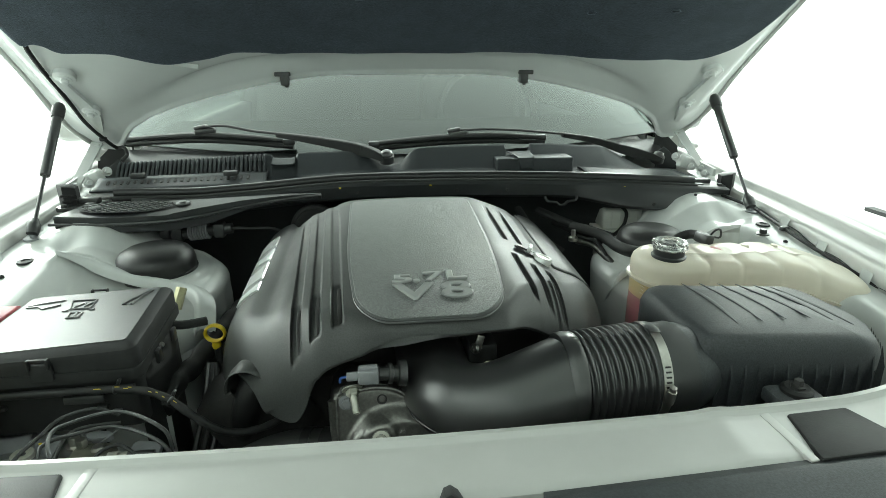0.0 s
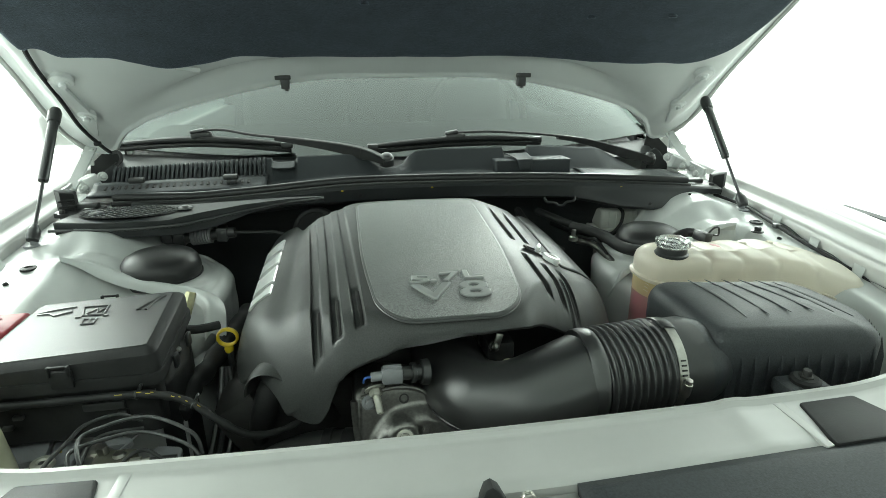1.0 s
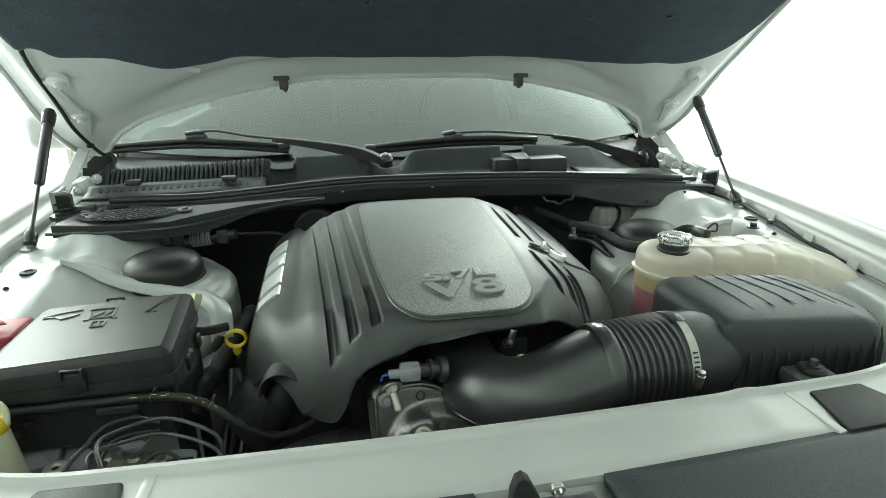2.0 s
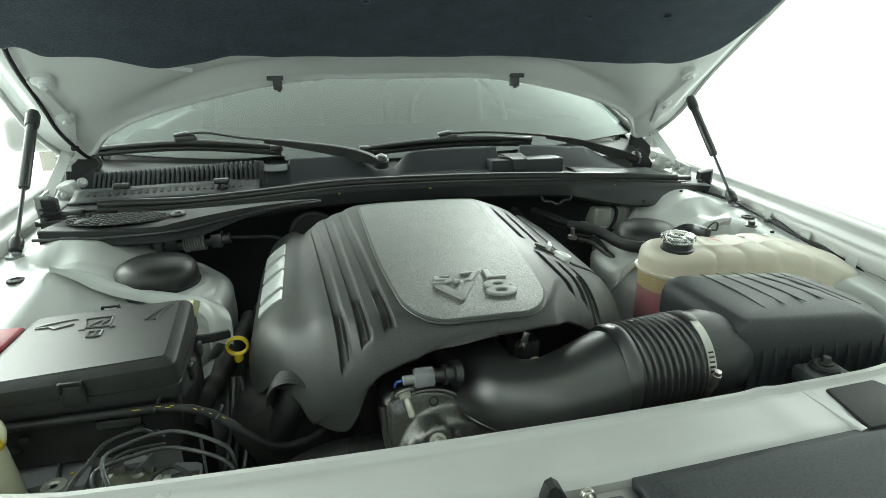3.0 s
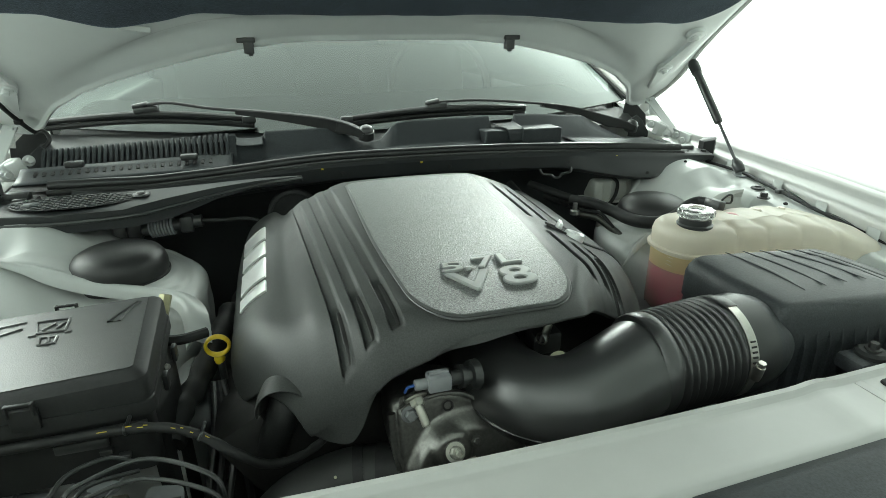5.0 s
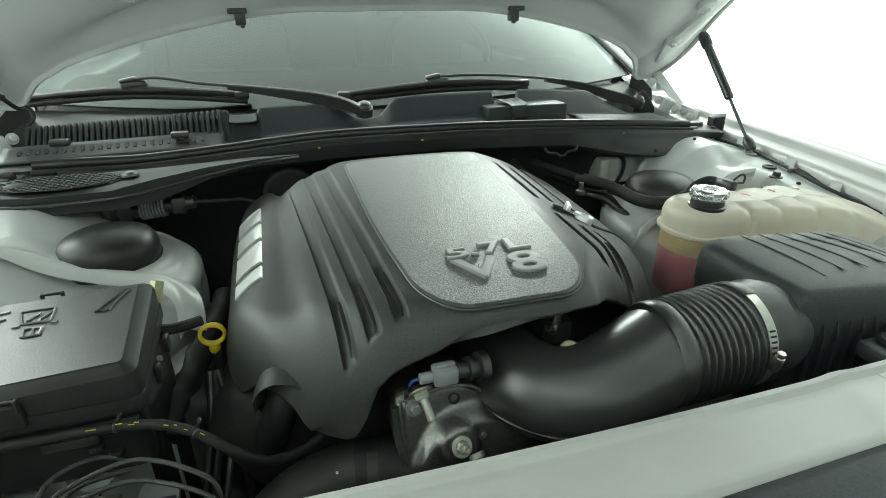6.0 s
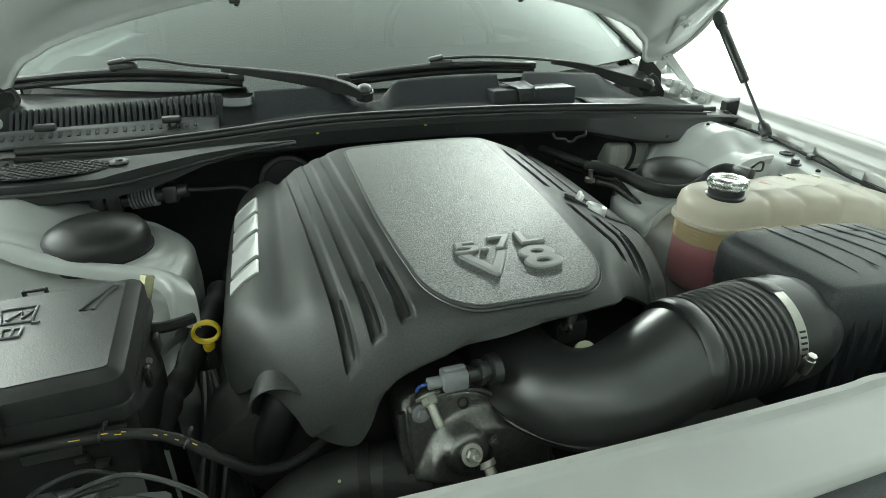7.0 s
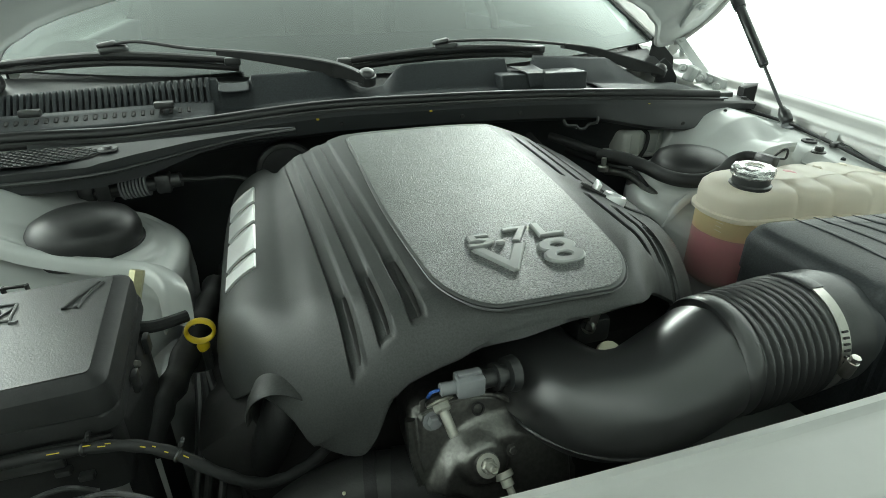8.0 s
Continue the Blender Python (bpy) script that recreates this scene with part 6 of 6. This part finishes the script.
part("hose", sweep([(0.30, 1.30, 0.90), (0.32, 1.25, 0.898), (0.36, 1.22, 0.885), (0.41, 1.205, 0.872), (0.44, 1.20, 0.862)], 0.009, 12, 6), RUBBER, heat)
part("hose", sweep([(0.25, 1.30, 0.905), (0.26, 1.24, 0.885), (0.285, 1.19, 0.862), (0.32, 1.17, 0.84)], 0.009, 12, 6), RUBBER, heat)
part("hose", sweep([(0.34, 1.30, 0.87), (0.38, 1.24, 0.862), (0.43, 1.20, 0.855)], 0.010, 12, 6), RUBBER, heat)
part("hanger", sweep([(0.30, 1.255, 0.945), (0.305, 1.25, 0.935), (0.325, 1.25, 0.932), (0.332, 1.25, 0.926), (0.345, 1.25, 0.926), (0.352, 1.25, 0.933), (0.37, 1.25, 0.936), (0.374, 1.255, 0.945)], 0.003, 8, 4), BLACK, heat)
fitting = thing("refrigerant_port", "grey capped service port on an aluminium pipe", "service port", (0.377, 1.12, 0.85))
part("cap", lathe([(0.0095, 0.0), (0.0095, 0.016), (0.008, 0.018), (0.0, 0.018)], 8, Matrix.Translation((0.380, 1.132, 0.878)) @ pose(0, 0, 0, 0, 8, 0), closed=False), GREYPLUG, fitting)
part("valve", lathe([(0.006, -0.03), (0.006, 0.0)], 12, Matrix.Translation((0.380, 1.132, 0.878))), STEEL, fitting)
part("pipe", sweep([(0.35, 1.17, 0.865), (0.37, 1.14, 0.868), (0.380, 1.11, 0.862), (0.392, 1.06, 0.845), (0.40, 1.00, 0.81), (0.39, 0.96, 0.76)], 0.007, 12, 6), ALU, fitting, "aluminium pipe")
part("wire", sweep([(0.345, 1.20, 0.875), (0.36, 1.15, 0.878), (0.375, 1.125, 0.880), (0.382, 1.10, 0.868), (0.386, 1.08, 0.855)], 0.0035, 8, 6), RUBBER, fitting)
part("small_valve", lathe([(0.010, 0.0), (0.010, 0.008), (0.005, 0.010), (0.005, 0.024), (0.0, 0.024)], 14, Matrix.Translation((0.338, 1.160, 0.870)), closed=False), STEEL, fitting)
conduit = thing("wiring_conduit", "black braided wiring conduit round the strut tower", "wiring", (0.45, 1.03, 0.88))
CP = [(0.345, 1.190, 0.890), (0.368, 1.155, 0.893), (0.392, 1.115, 0.888), (0.402, 1.070, 0.884), (0.416, 1.035, 0.886), (0.445, 1.018, 0.890), (0.478, 1.022, 0.900), (0.505, 1.032, 0.912), (0.525, 1.028, 0.920), (0.533, 1.008, 0.922)]
part("sleeve", sweep(CP, lambda t: 0.0120 - 0.003 * smoothstep(t, 0.55, 0.85), 14, 24), RUBBER, conduit, "braided sleeve", smooth=60)
part("plug", block((0.034, 0.020, 0.020), Matrix.Translation((0.530, 0.990, 0.924)) @ pose(0, 0, 0, 10, 0, 100), 0.004), BLACK, conduit)
part("plug_clip", sweep([(0.538, 0.985, 0.930), (0.541, 0.975, 0.944), (0.549, 0.972, 0.945), (0.552, 0.975, 0.930), (0.542, 0.982, 0.929)], 0.002, 6, 4), BLACK, conduit)
pipe2 = thing("wing_bracket", "white bolted bracket on the inner wing", "bracket", (0.59, 1.02, 0.88))
part("bolt_washer", lathe([(0.012, 0.0), (0.012, 0.002), (0.007, 0.003)], 18, Matrix.Translation((0.667, 1.013, 0.918))), BLACK, pipe2)
hex_bolt(Matrix.Translation((0.667, 1.013, 0.919)), 0.0065, 0.010, pipe2, "bolt", BLACK)
part("tab", prism(rounded([(0.648, 1.026), (0.672, 1.034), (0.676, 0.965), (0.634, 0.955)], 0.006, 3), 0.90, lambda x, y: wing_height(x, y) + 0.004, 0.002, 2), PRIMER, pipe2, "white bolted tab")
cable = thing("hood_release_cable", "black hood release cable along the wing", "cable", (0.70, 1.05, 0.92))
part("line", sweep([(0.728, 1.250, 0.935), (0.742, 1.200, 0.931), (0.745, 1.15, 0.928), (0.738, 1.10, 0.925), (0.728, 1.034, 0.921), (0.728, 0.96, 0.910), (0.735, 0.90, 0.900), (0.74, 0.80, 0.885)], 0.0035, 8, 6), RUBBER, cable)
part("clip", block((0.016, 0.012, 0.010), Matrix.Translation((0.728, 1.034, 0.921)), 0.003), BLACK, cable)
part("gap_seal", sheet(lambda u, v: (crest(0.62 + 0.6 * u) - 0.036 - 0.012 * v, 0.62 + 0.6 * u, shelf(0.62 + 0.6 * u) + 0.004 + 0.003 * math.sin(u * 30)), 30, 2), COWL, cable, "grey seal strip", smooth=50)

# ---- engine below the cover ----
engine = thing("engine_block", "grimy dark engine block below the cover", "engine", (0, 0.95, 0.35))
part("block", block((0.54, 0.42, 0.40), Matrix.Translation((-0.01, 0.98, 0.62)), 0.03), DARK, engine)
part("head_cover", block((0.16, 0.44, 0.12), Matrix.Translation((-0.26, 0.98, 0.76)) @ pose(0, 0, 0, 0, -30, 0), 0.02), DARK, engine)
part("undertray", block((1.3, 0.85, 0.02), Matrix.Translation((0, 0.93, 0.38)), 0.0), DARK, engine, "dark undertray")
part("radiator_shroud", block((1.1, 0.04, 0.40), Matrix.Translation((0, 0.505, 0.63)), 0.01), BLACK, engine)
part("throttle_body", lathe([(0.05, 0.0), (0.05, 0.04), (0.045, 0.045), (0.045, 0.10)], 24, along((-0.010, 0.78, 0.845), (-0.010, 0.95, 0.845))), ALU, engine, "aluminium throttle body")
part("coil_pack", block((0.04, 0.05, 0.03), Matrix.Translation((0.055, 0.735, 0.872)), 0.006), BLACK, engine)
part("injector_ring", lathe([(0.007, 0.0), (0.008, 0.004), (0.006, 0.007)], 20, along((0.046, 0.707, 0.885), (0.02, 0.69, 0.89)), closed=False), ALU, engine)
part("fuel_cap", lathe([(0.009, 0.0), (0.010, 0.012), (0.013, 0.013), (0.013, 0.018), (0.009, 0.020), (0.0, 0.020)], 16, along((0.062, 0.700, 0.850), (0.055, 0.66, 0.885)), closed=False), BOTTLE, engine, "pale green cap")
part("clip_bracket", block((0.010, 0.004, 0.024), Matrix.Translation((0.048, 0.705, 0.893)) @ pose(0, 0, 0, 0, 15, 0), 0.001), STEEL, engine)

pump = thing("water_pump", "cast aluminium pump housing with bolts", "pump", (-0.07, 0.66, 0.70))
OUT = rounded([(-0.150, 0.846), (-0.112, 0.856), (-0.066, 0.848), (-0.012, 0.806), (0.018, 0.766), (0.012, 0.70), (-0.06, 0.66), (-0.135, 0.70), (-0.152, 0.80)], 0.014, 4)
body = prism(OUT, -0.05, 0.0, 0.010, 4, Matrix.Translation((0, 0.672, 0.0)) @ pose(0, 0, 0, 90, 0, 0))
for v in body.verts:
    v.co.y += (v.co.z - 0.80) * 0.35
part("housing", body, ALU, pump, "cast aluminium housing", smooth=40)
PUMPTOP = [(-0.144, 0.838), (-0.12, 0.848), (-0.095, 0.851), (-0.066, 0.846), (-0.03, 0.822), (0.005, 0.790)]
PUMPSTEP = [(-0.144, 0.770), (-0.132, 0.782), (-0.120, 0.800), (-0.104, 0.815), (-0.084, 0.822), (-0.05, 0.822), (-0.02, 0.812), (0.005, 0.792)]


def pump_face(u, v):
    """The cast front, with a stepped lobe round the hub and a flange above it."""
    x = -0.144 + 0.149 * u
    z = 0.705 + (smooth_table(x, PUMPTOP) - 0.705) * v
    step = smooth_table(x, PUMPSTEP)
    y = 0.668 + (z - 0.80) * 0.35
    y -= 0.016 * smoothstep(step - z, -0.006, 0.010) * smoothstep(u, 0.0, 0.16)
    hub = math.hypot(x + 0.086, (z - 0.797) * 1.1)
    y -= 0.007 * (1 - smoothstep(hub, 0.019, 0.026))
    low = math.hypot(x + 0.122, z - 0.745)
    y += 0.012 * (1 - smoothstep(low, 0.018, 0.028)) + 0.006 * smoothstep(z, 0.735, 0.72)
    edge = min(u, 1 - u, (1 - v) * 1.1)
    return (x, y + 0.008 * (1 - smoothstep(edge, 0.0, 0.05)) ** 2, z)


part("front_cover", sheet(pump_face, 60, 60), ALU, pump, "stepped cast front", smooth=60)
part("flange_rib", sweep([(-0.138, 0.679, 0.842), (-0.10, 0.679, 0.853), (-0.066, 0.678, 0.849), (-0.040, 0.672, 0.831)], 0.0028, 8, 6), ALU, pump)
part("flange_rib", sweep([(-0.112, 0.690, 0.858), (-0.09, 0.690, 0.860), (-0.072, 0.689, 0.857)], 0.0022, 8, 4), ALU, pump)
part("cast_rib", sweep([(-0.148, 0.684, 0.835), (-0.146, 0.676, 0.80), (-0.138, 0.664, 0.770), (-0.128, 0.655, 0.735)], 0.005, 8, 6), ALU, pump)
part("locating_ring", lathe([(0.0062, 0.0), (0.0066, 0.0015), (0.0048, 0.0015), (0.0044, 0.0)], 20, along((-0.083, 0.679, 0.835), (-0.083, 0.62, 0.86)), closed=False), DARK, pump)
part("hub", lathe([(0.019, -0.002), (0.018, 0.001), (0.014, 0.002), (0.0125, 0.004), (0.0115, 0.008), (0.009, 0.009), (0.0, 0.009)], 32, along((-0.086, 0.648, 0.797), (-0.084, 0.605, 0.825)), closed=False), ALU, pump, smooth=50)
hex_bolt(along((-0.086, 0.641, 0.801), (-0.084, 0.60, 0.829)), 0.0066, 0.007, pump, "hub_nut", ZINC)
part("hub_stud", lathe([(0.0042, 0.0), (0.0042, 0.012), (0.0032, 0.013), (0.0024, 0.011), (0.0, 0.011)], 14, along((-0.086, 0.638, 0.803), (-0.083, 0.60, 0.826)), closed=False), ZINC, pump)
part("stud_washer", lathe([(0.013, 0.0), (0.014, 0.003), (0.011, 0.005), (0.007, 0.005)], 20, along((-0.121, 0.682, 0.856), (-0.113, 0.645, 0.828)), closed=False), ALU, pump)
hex_bolt(along((-0.1205, 0.679, 0.854), (-0.113, 0.645, 0.828)), 0.0078, 0.010, pump, "stud_nut", ZINC)
part("stud", lathe([(0.0048, 0.0), (0.0048, 0.028), (0.0038, 0.030), (0.0034, 0.0285), (0.0, 0.0285)], 14, along((-0.120, 0.676, 0.852), (-0.113, 0.645, 0.828)), closed=False), ZINC, pump, "threaded stud")
hex_bolt(along((-0.128, 0.676, 0.836), (-0.124, 0.60, 0.850)), 0.006, 0.008, pump, "bolt", GREYPLUG)
hex_bolt(along((-0.058, 0.650, 0.803), (-0.058, 0.60, 0.823)), 0.0036, 0.003, pump, "bolt", ALU)
hex_bolt(along((-0.008, 0.664, 0.786), (-0.008, 0.60, 0.81)), 0.0055, 0.006, pump, "bolt", DARK)
part("drain_spigot", lathe([(0.009, 0.0), (0.009, 0.006), (0.006, 0.007), (0.006, 0.014), (0.0036, 0.015), (0.0034, 0.034), (0.0, 0.035)], 14, along((-0.070, 0.643, 0.786), (-0.059, 0.60, 0.748)), closed=False), ZINC, pump)
for k in range(3):
    part("code_bar", block((0.010 if k < 2 else 0.018, 0.0006, 0.0022), Matrix.Translation((-0.036, 0.6455 + 0.0012 * (2 - k), 0.786 - 0.0042 * k)) @ pose(0, 0, 0, -20, 0, 0), 0.0, 1), GREYPLUG, pump, "small printed bar")

hoses = thing("radiator_hose", "black rubber radiator hose below the cover", "hose", (-0.22, 0.72, 0.68))
part("hose", sweep([(-0.36, 0.60, 0.66), (-0.31, 0.655, 0.700), (-0.262, 0.690, 0.725), (-0.205, 0.700, 0.738), (-0.155, 0.690, 0.742)], 0.036, 24, 8), HOSE, hoses)
part("cuff", sweep([(-0.165, 0.693, 0.741), (-0.135, 0.686, 0.742), (-0.12, 0.682, 0.740)], lambda t: 0.039, 24, 3), RUBBER, hoses)
part("cuff_ridge", sweep([(-0.190, 0.699, 0.739), (-0.178, 0.697, 0.740)], 0.0385, 24, 2), RUBBER, hoses)
part("spring_clip", block((0.010, 0.014, 0.012), Matrix.Translation((-0.135, 0.655, 0.735)), 0.003), STEEL, hoses)
part("paint_dab", lathe([(0.0018, 0.0), (0.0014, 0.001), (0.0, 0.001)], 10, along((-0.215, 0.678, 0.767), (-0.215, 0.65, 0.80)), closed=False), BOTTLE, hoses)
breather = thing("breather_hose", "black hose in the tunnel of the engine cover", "hose", (-0.26, 0.73, 0.80))
part("hose", sweep([(-0.240, 0.80, 0.848), (-0.256, 0.762, 0.832), (-0.268, 0.748, 0.805), (-0.284, 0.768, 0.75), (-0.300, 0.80, 0.68)], 0.019, 16, 8), RUBBER, breather)

dip = thing("oil_dipstick", "yellow ring-pull oil dipstick", "dipstick", (-0.345, 0.89, 0.78))
part("ring", sweep([(-0.345 + 0.0150 * math.cos(t), 0.889, 0.836 + 0.0138 * math.sin(t)) for t in (2 * math.pi * k / 20 for k in range(21))], 0.0056, 12, 3, flat=0.42), YELLOW, dip)
part("neck", lathe([(0.006, 0.0), (0.0075, 0.006), (0.006, 0.011), (0.0, 0.011)], 16, Matrix.Translation((-0.345, 0.889, 0.810)), closed=False), YELLOW, dip)
part("tube", sweep([(-0.344, 0.889, 0.812), (-0.342, 0.885, 0.76), (-0.335, 0.87, 0.68), (-0.33, 0.86, 0.55)], 0.006, 10, 5), BLACK, dip)
part("tube_tag", block((0.004, 0.002, 0.008), Matrix.Translation((-0.343, 0.8795, 0.775)), 0.0005), STEEL, dip)

loom = thing("wiring_loom", "black taped wiring loom with yellow marks", "wiring", (-0.45, 0.77, 0.78))
LP = [(-0.62, 0.712, 0.855), (-0.55, 0.708, 0.858), (-0.438, 0.703, 0.862), (-0.385, 0.697, 0.862), (-0.347, 0.684, 0.855), (-0.312, 0.672, 0.832), (-0.285, 0.678, 0.805), (-0.255, 0.695, 0.790), (-0.225, 0.72, 0.785), (-0.20, 0.75, 0.79)]
LPC = curve_through(LP, 8)
part("taped_sleeve", sweep(LP, lambda t: 0.0050 + 0.0004 * math.sin(t * 90), 12, 16), RUBBER, loom)
rnd = random.Random(5)
for k in range(8):
    i = 16 + int(k * 2.6 + rnd.uniform(-1, 1))
    p, q = LPC[i], LPC[i + 1]
    off = Vector((0, -0.0022, 0.0046)) if k % 2 else Vector((0, -0.0037, 0.0035))
    part("yellow_mark", sweep([p + off, p.lerp(q, rnd.uniform(0.5, 1.1)) + off * 1.02], 0.0005, 5, 2), YELLOW, loom)
for i in (19, 33):
    p, q = LPC[i], LPC[i + 1]
    part("cable_tie", lathe([(0.0054, -0.0015), (0.0062, 0.0), (0.0054, 0.0015)], 16, along(p, q), closed=False), BLACK, loom)
    part("tie_clip", block((0.004, 0.007, 0.010), Matrix.Translation(p + Vector((0.003, 0.005, 0.007))) @ pose(0, 0, 0, 0, 25, 0), 0.002), BLACK, loom)
harness = thing("harness_branch", "thick black wiring branch beside the fuse box", "wiring", (-0.36, 0.86, 0.80))
part("trunk", sweep([(-0.395, 0.770, 0.78), (-0.388, 0.815, 0.795), (-0.376, 0.862, 0.795), (-0.362, 0.930, 0.802), (-0.350, 0.99, 0.806), (-0.345, 1.06, 0.80)], lambda t: 0.0155 + 0.0016 * math.sin(t * 40), 12, 8), RUBBER, harness)
part("side_hose", sweep([(-0.415, 0.868, 0.868), (-0.385, 0.872, 0.862), (-0.355, 0.890, 0.858)], 0.007, 10, 5), RUBBER, harness)
for dx in (0.0, 0.012, 0.026):
    part("lead", sweep([(-0.352 + dx * 0.4, 0.86, 0.80), (-0.358 + dx, 0.82, 0.74), (-0.375 + dx, 0.76, 0.66), (-0.39 + dx, 0.70, 0.58)], 0.0045, 8, 6), SATIN, harness)

# brake lines and hydraulic block at the front left
abs_unit = thing("hydraulic_block", "alloy hydraulic block with bent brake lines", "brake unit", (-0.45, 0.66, 0.66))
part("block", block((0.048, 0.030, 0.036), Matrix.Translation((-0.447, 0.681, 0.772)) @ pose(0, 0, 0, 0, 0, -3), 0.004), OLIVE, abs_unit, "olive coated hydraulic block")
part("port_plug", lathe([(0.0, 0.004), (0.006, 0.004), (0.008, 0.0)], 16, Matrix.Translation((-0.440, 0.682, 0.790)), closed=False), STEEL, abs_unit)
part("end_fitting", lathe([(0.009, 0.0), (0.009, 0.012), (0.0065, 0.013), (0.0065, 0.022)], 12, along((-0.424, 0.670, 0.782), (-0.39, 0.674, 0.782))), ZINC, abs_unit, "dull zinc fitting")
part("rod", sweep([(-0.405, 0.672, 0.782), (-0.390, 0.674, 0.782), (-0.372, 0.676, 0.780)], 0.006, 12, 4), SATIN, abs_unit)
part("ring_valve", lathe([(0.004, 0.004), (0.007, 0.006), (0.013, 0.005), (0.014, 0.0)], 20, Matrix.Translation((-0.527, 0.680, 0.788)), closed=False), ZINC, abs_unit, "zinc ring fitting")
part("yellow_tag", block((0.004, 0.0015, 0.004), Matrix.Translation((-0.510, 0.690, 0.798)) @ pose(0, 0, 0, 20, 0, 25), 0.001), YELLOW, abs_unit)
for pts in ([(-0.475, 0.560, 0.83), (-0.467, 0.580, 0.862), (-0.458, 0.620, 0.866), (-0.450, 0.649, 0.867), (-0.421, 0.664, 0.866), (-0.40, 0.67, 0.85)],
            [(-0.418, 0.570, 0.84), (-0.428, 0.578, 0.868), (-0.440, 0.606, 0.875), (-0.429, 0.624, 0.876), (-0.382, 0.640, 0.876), (-0.325, 0.607, 0.873), (-0.314, 0.598, 0.85)],
            [(-0.438, 0.575, 0.83), (-0.446, 0.589, 0.858), (-0.449, 0.607, 0.863), (-0.424, 0.620, 0.864), (-0.382, 0.628, 0.864), (-0.323, 0.596, 0.861), (-0.312, 0.588, 0.83)],
            [(-0.40, 0.59, 0.80), (-0.405, 0.61, 0.835), (-0.385, 0.625, 0.842), (-0.36, 0.615, 0.83)],
            [(-0.46, 0.57, 0.78), (-0.455, 0.61, 0.82), (-0.445, 0.65, 0.845), (-0.40, 0.67, 0.84)]):
    part("brake_line", sweep([(x, y, z - 0.005) for x, y, z in pts], 0.0022, 8, 8), LIDBLACK, abs_unit)
for x, y in ((-0.474, 0.697), (-0.462, 0.690)):
    hex_bolt(Matrix.Translation((x, y, 0.786)), 0.0065, 0.014, abs_unit, "line_nut", STEEL)
# White painted plates; the shade on them is put into the grey colour.
for outline, z in (([(-0.600, 0.756), (-0.545, 0.748), (-0.532, 0.694), (-0.590, 0.680)], 0.788), ([(-0.540, 0.738), (-0.504, 0.728), (-0.500, 0.690), (-0.526, 0.688)], 0.780),
                   ([(-0.487, 0.735), (-0.436, 0.719), (-0.440, 0.710), (-0.463, 0.708)], 0.786), ([(-0.412, 0.720), (-0.376, 0.712), (-0.372, 0.676), (-0.416, 0.682)], 0.770)):
    part("mount_plate", prism(rounded(outline, 0.005), z - 0.008, z, 0.002), GREYPLUG, abs_unit, "white mounting plate, its shade put into a grey colour")

bottle = thing("washer_bottle", "pale washer fluid bottle with yellow cap", "washer bottle", (-0.59, 0.66, 0.7))
part("neck", lathe([(0.030, 0.66), (0.026, 0.78), (0.022, 0.825), (0.020, 0.845)], 24, Matrix.Translation((-0.577, 0.668, 0.018))), BOTTLE, bottle)
part("cap", lathe([(0.021, 0.842), (0.023, 0.845), (0.023, 0.855), (0.020, 0.860), (0.0, 0.861)], 24, Matrix.Translation((-0.577, 0.668, 0.018)), closed=False), YELLOW, bottle, "yellow plastic cap")
part("cap_strap", sweep([(-0.560, 0.668, 0.860), (-0.554, 0.670, 0.880), (-0.562, 0.674, 0.892), (-0.574, 0.674, 0.886)], 0.004, 8, 5), BOTTLE, bottle)
part("fluid", lathe([(0.028, 0.662), (0.025, 0.745), (0.0, 0.745)], 20, Matrix.Translation((-0.577, 0.668, 0.018)), closed=False), material("blue_fluid", (0.10, 0.30, 0.42), 0.3), bottle, "blue washer fluid")
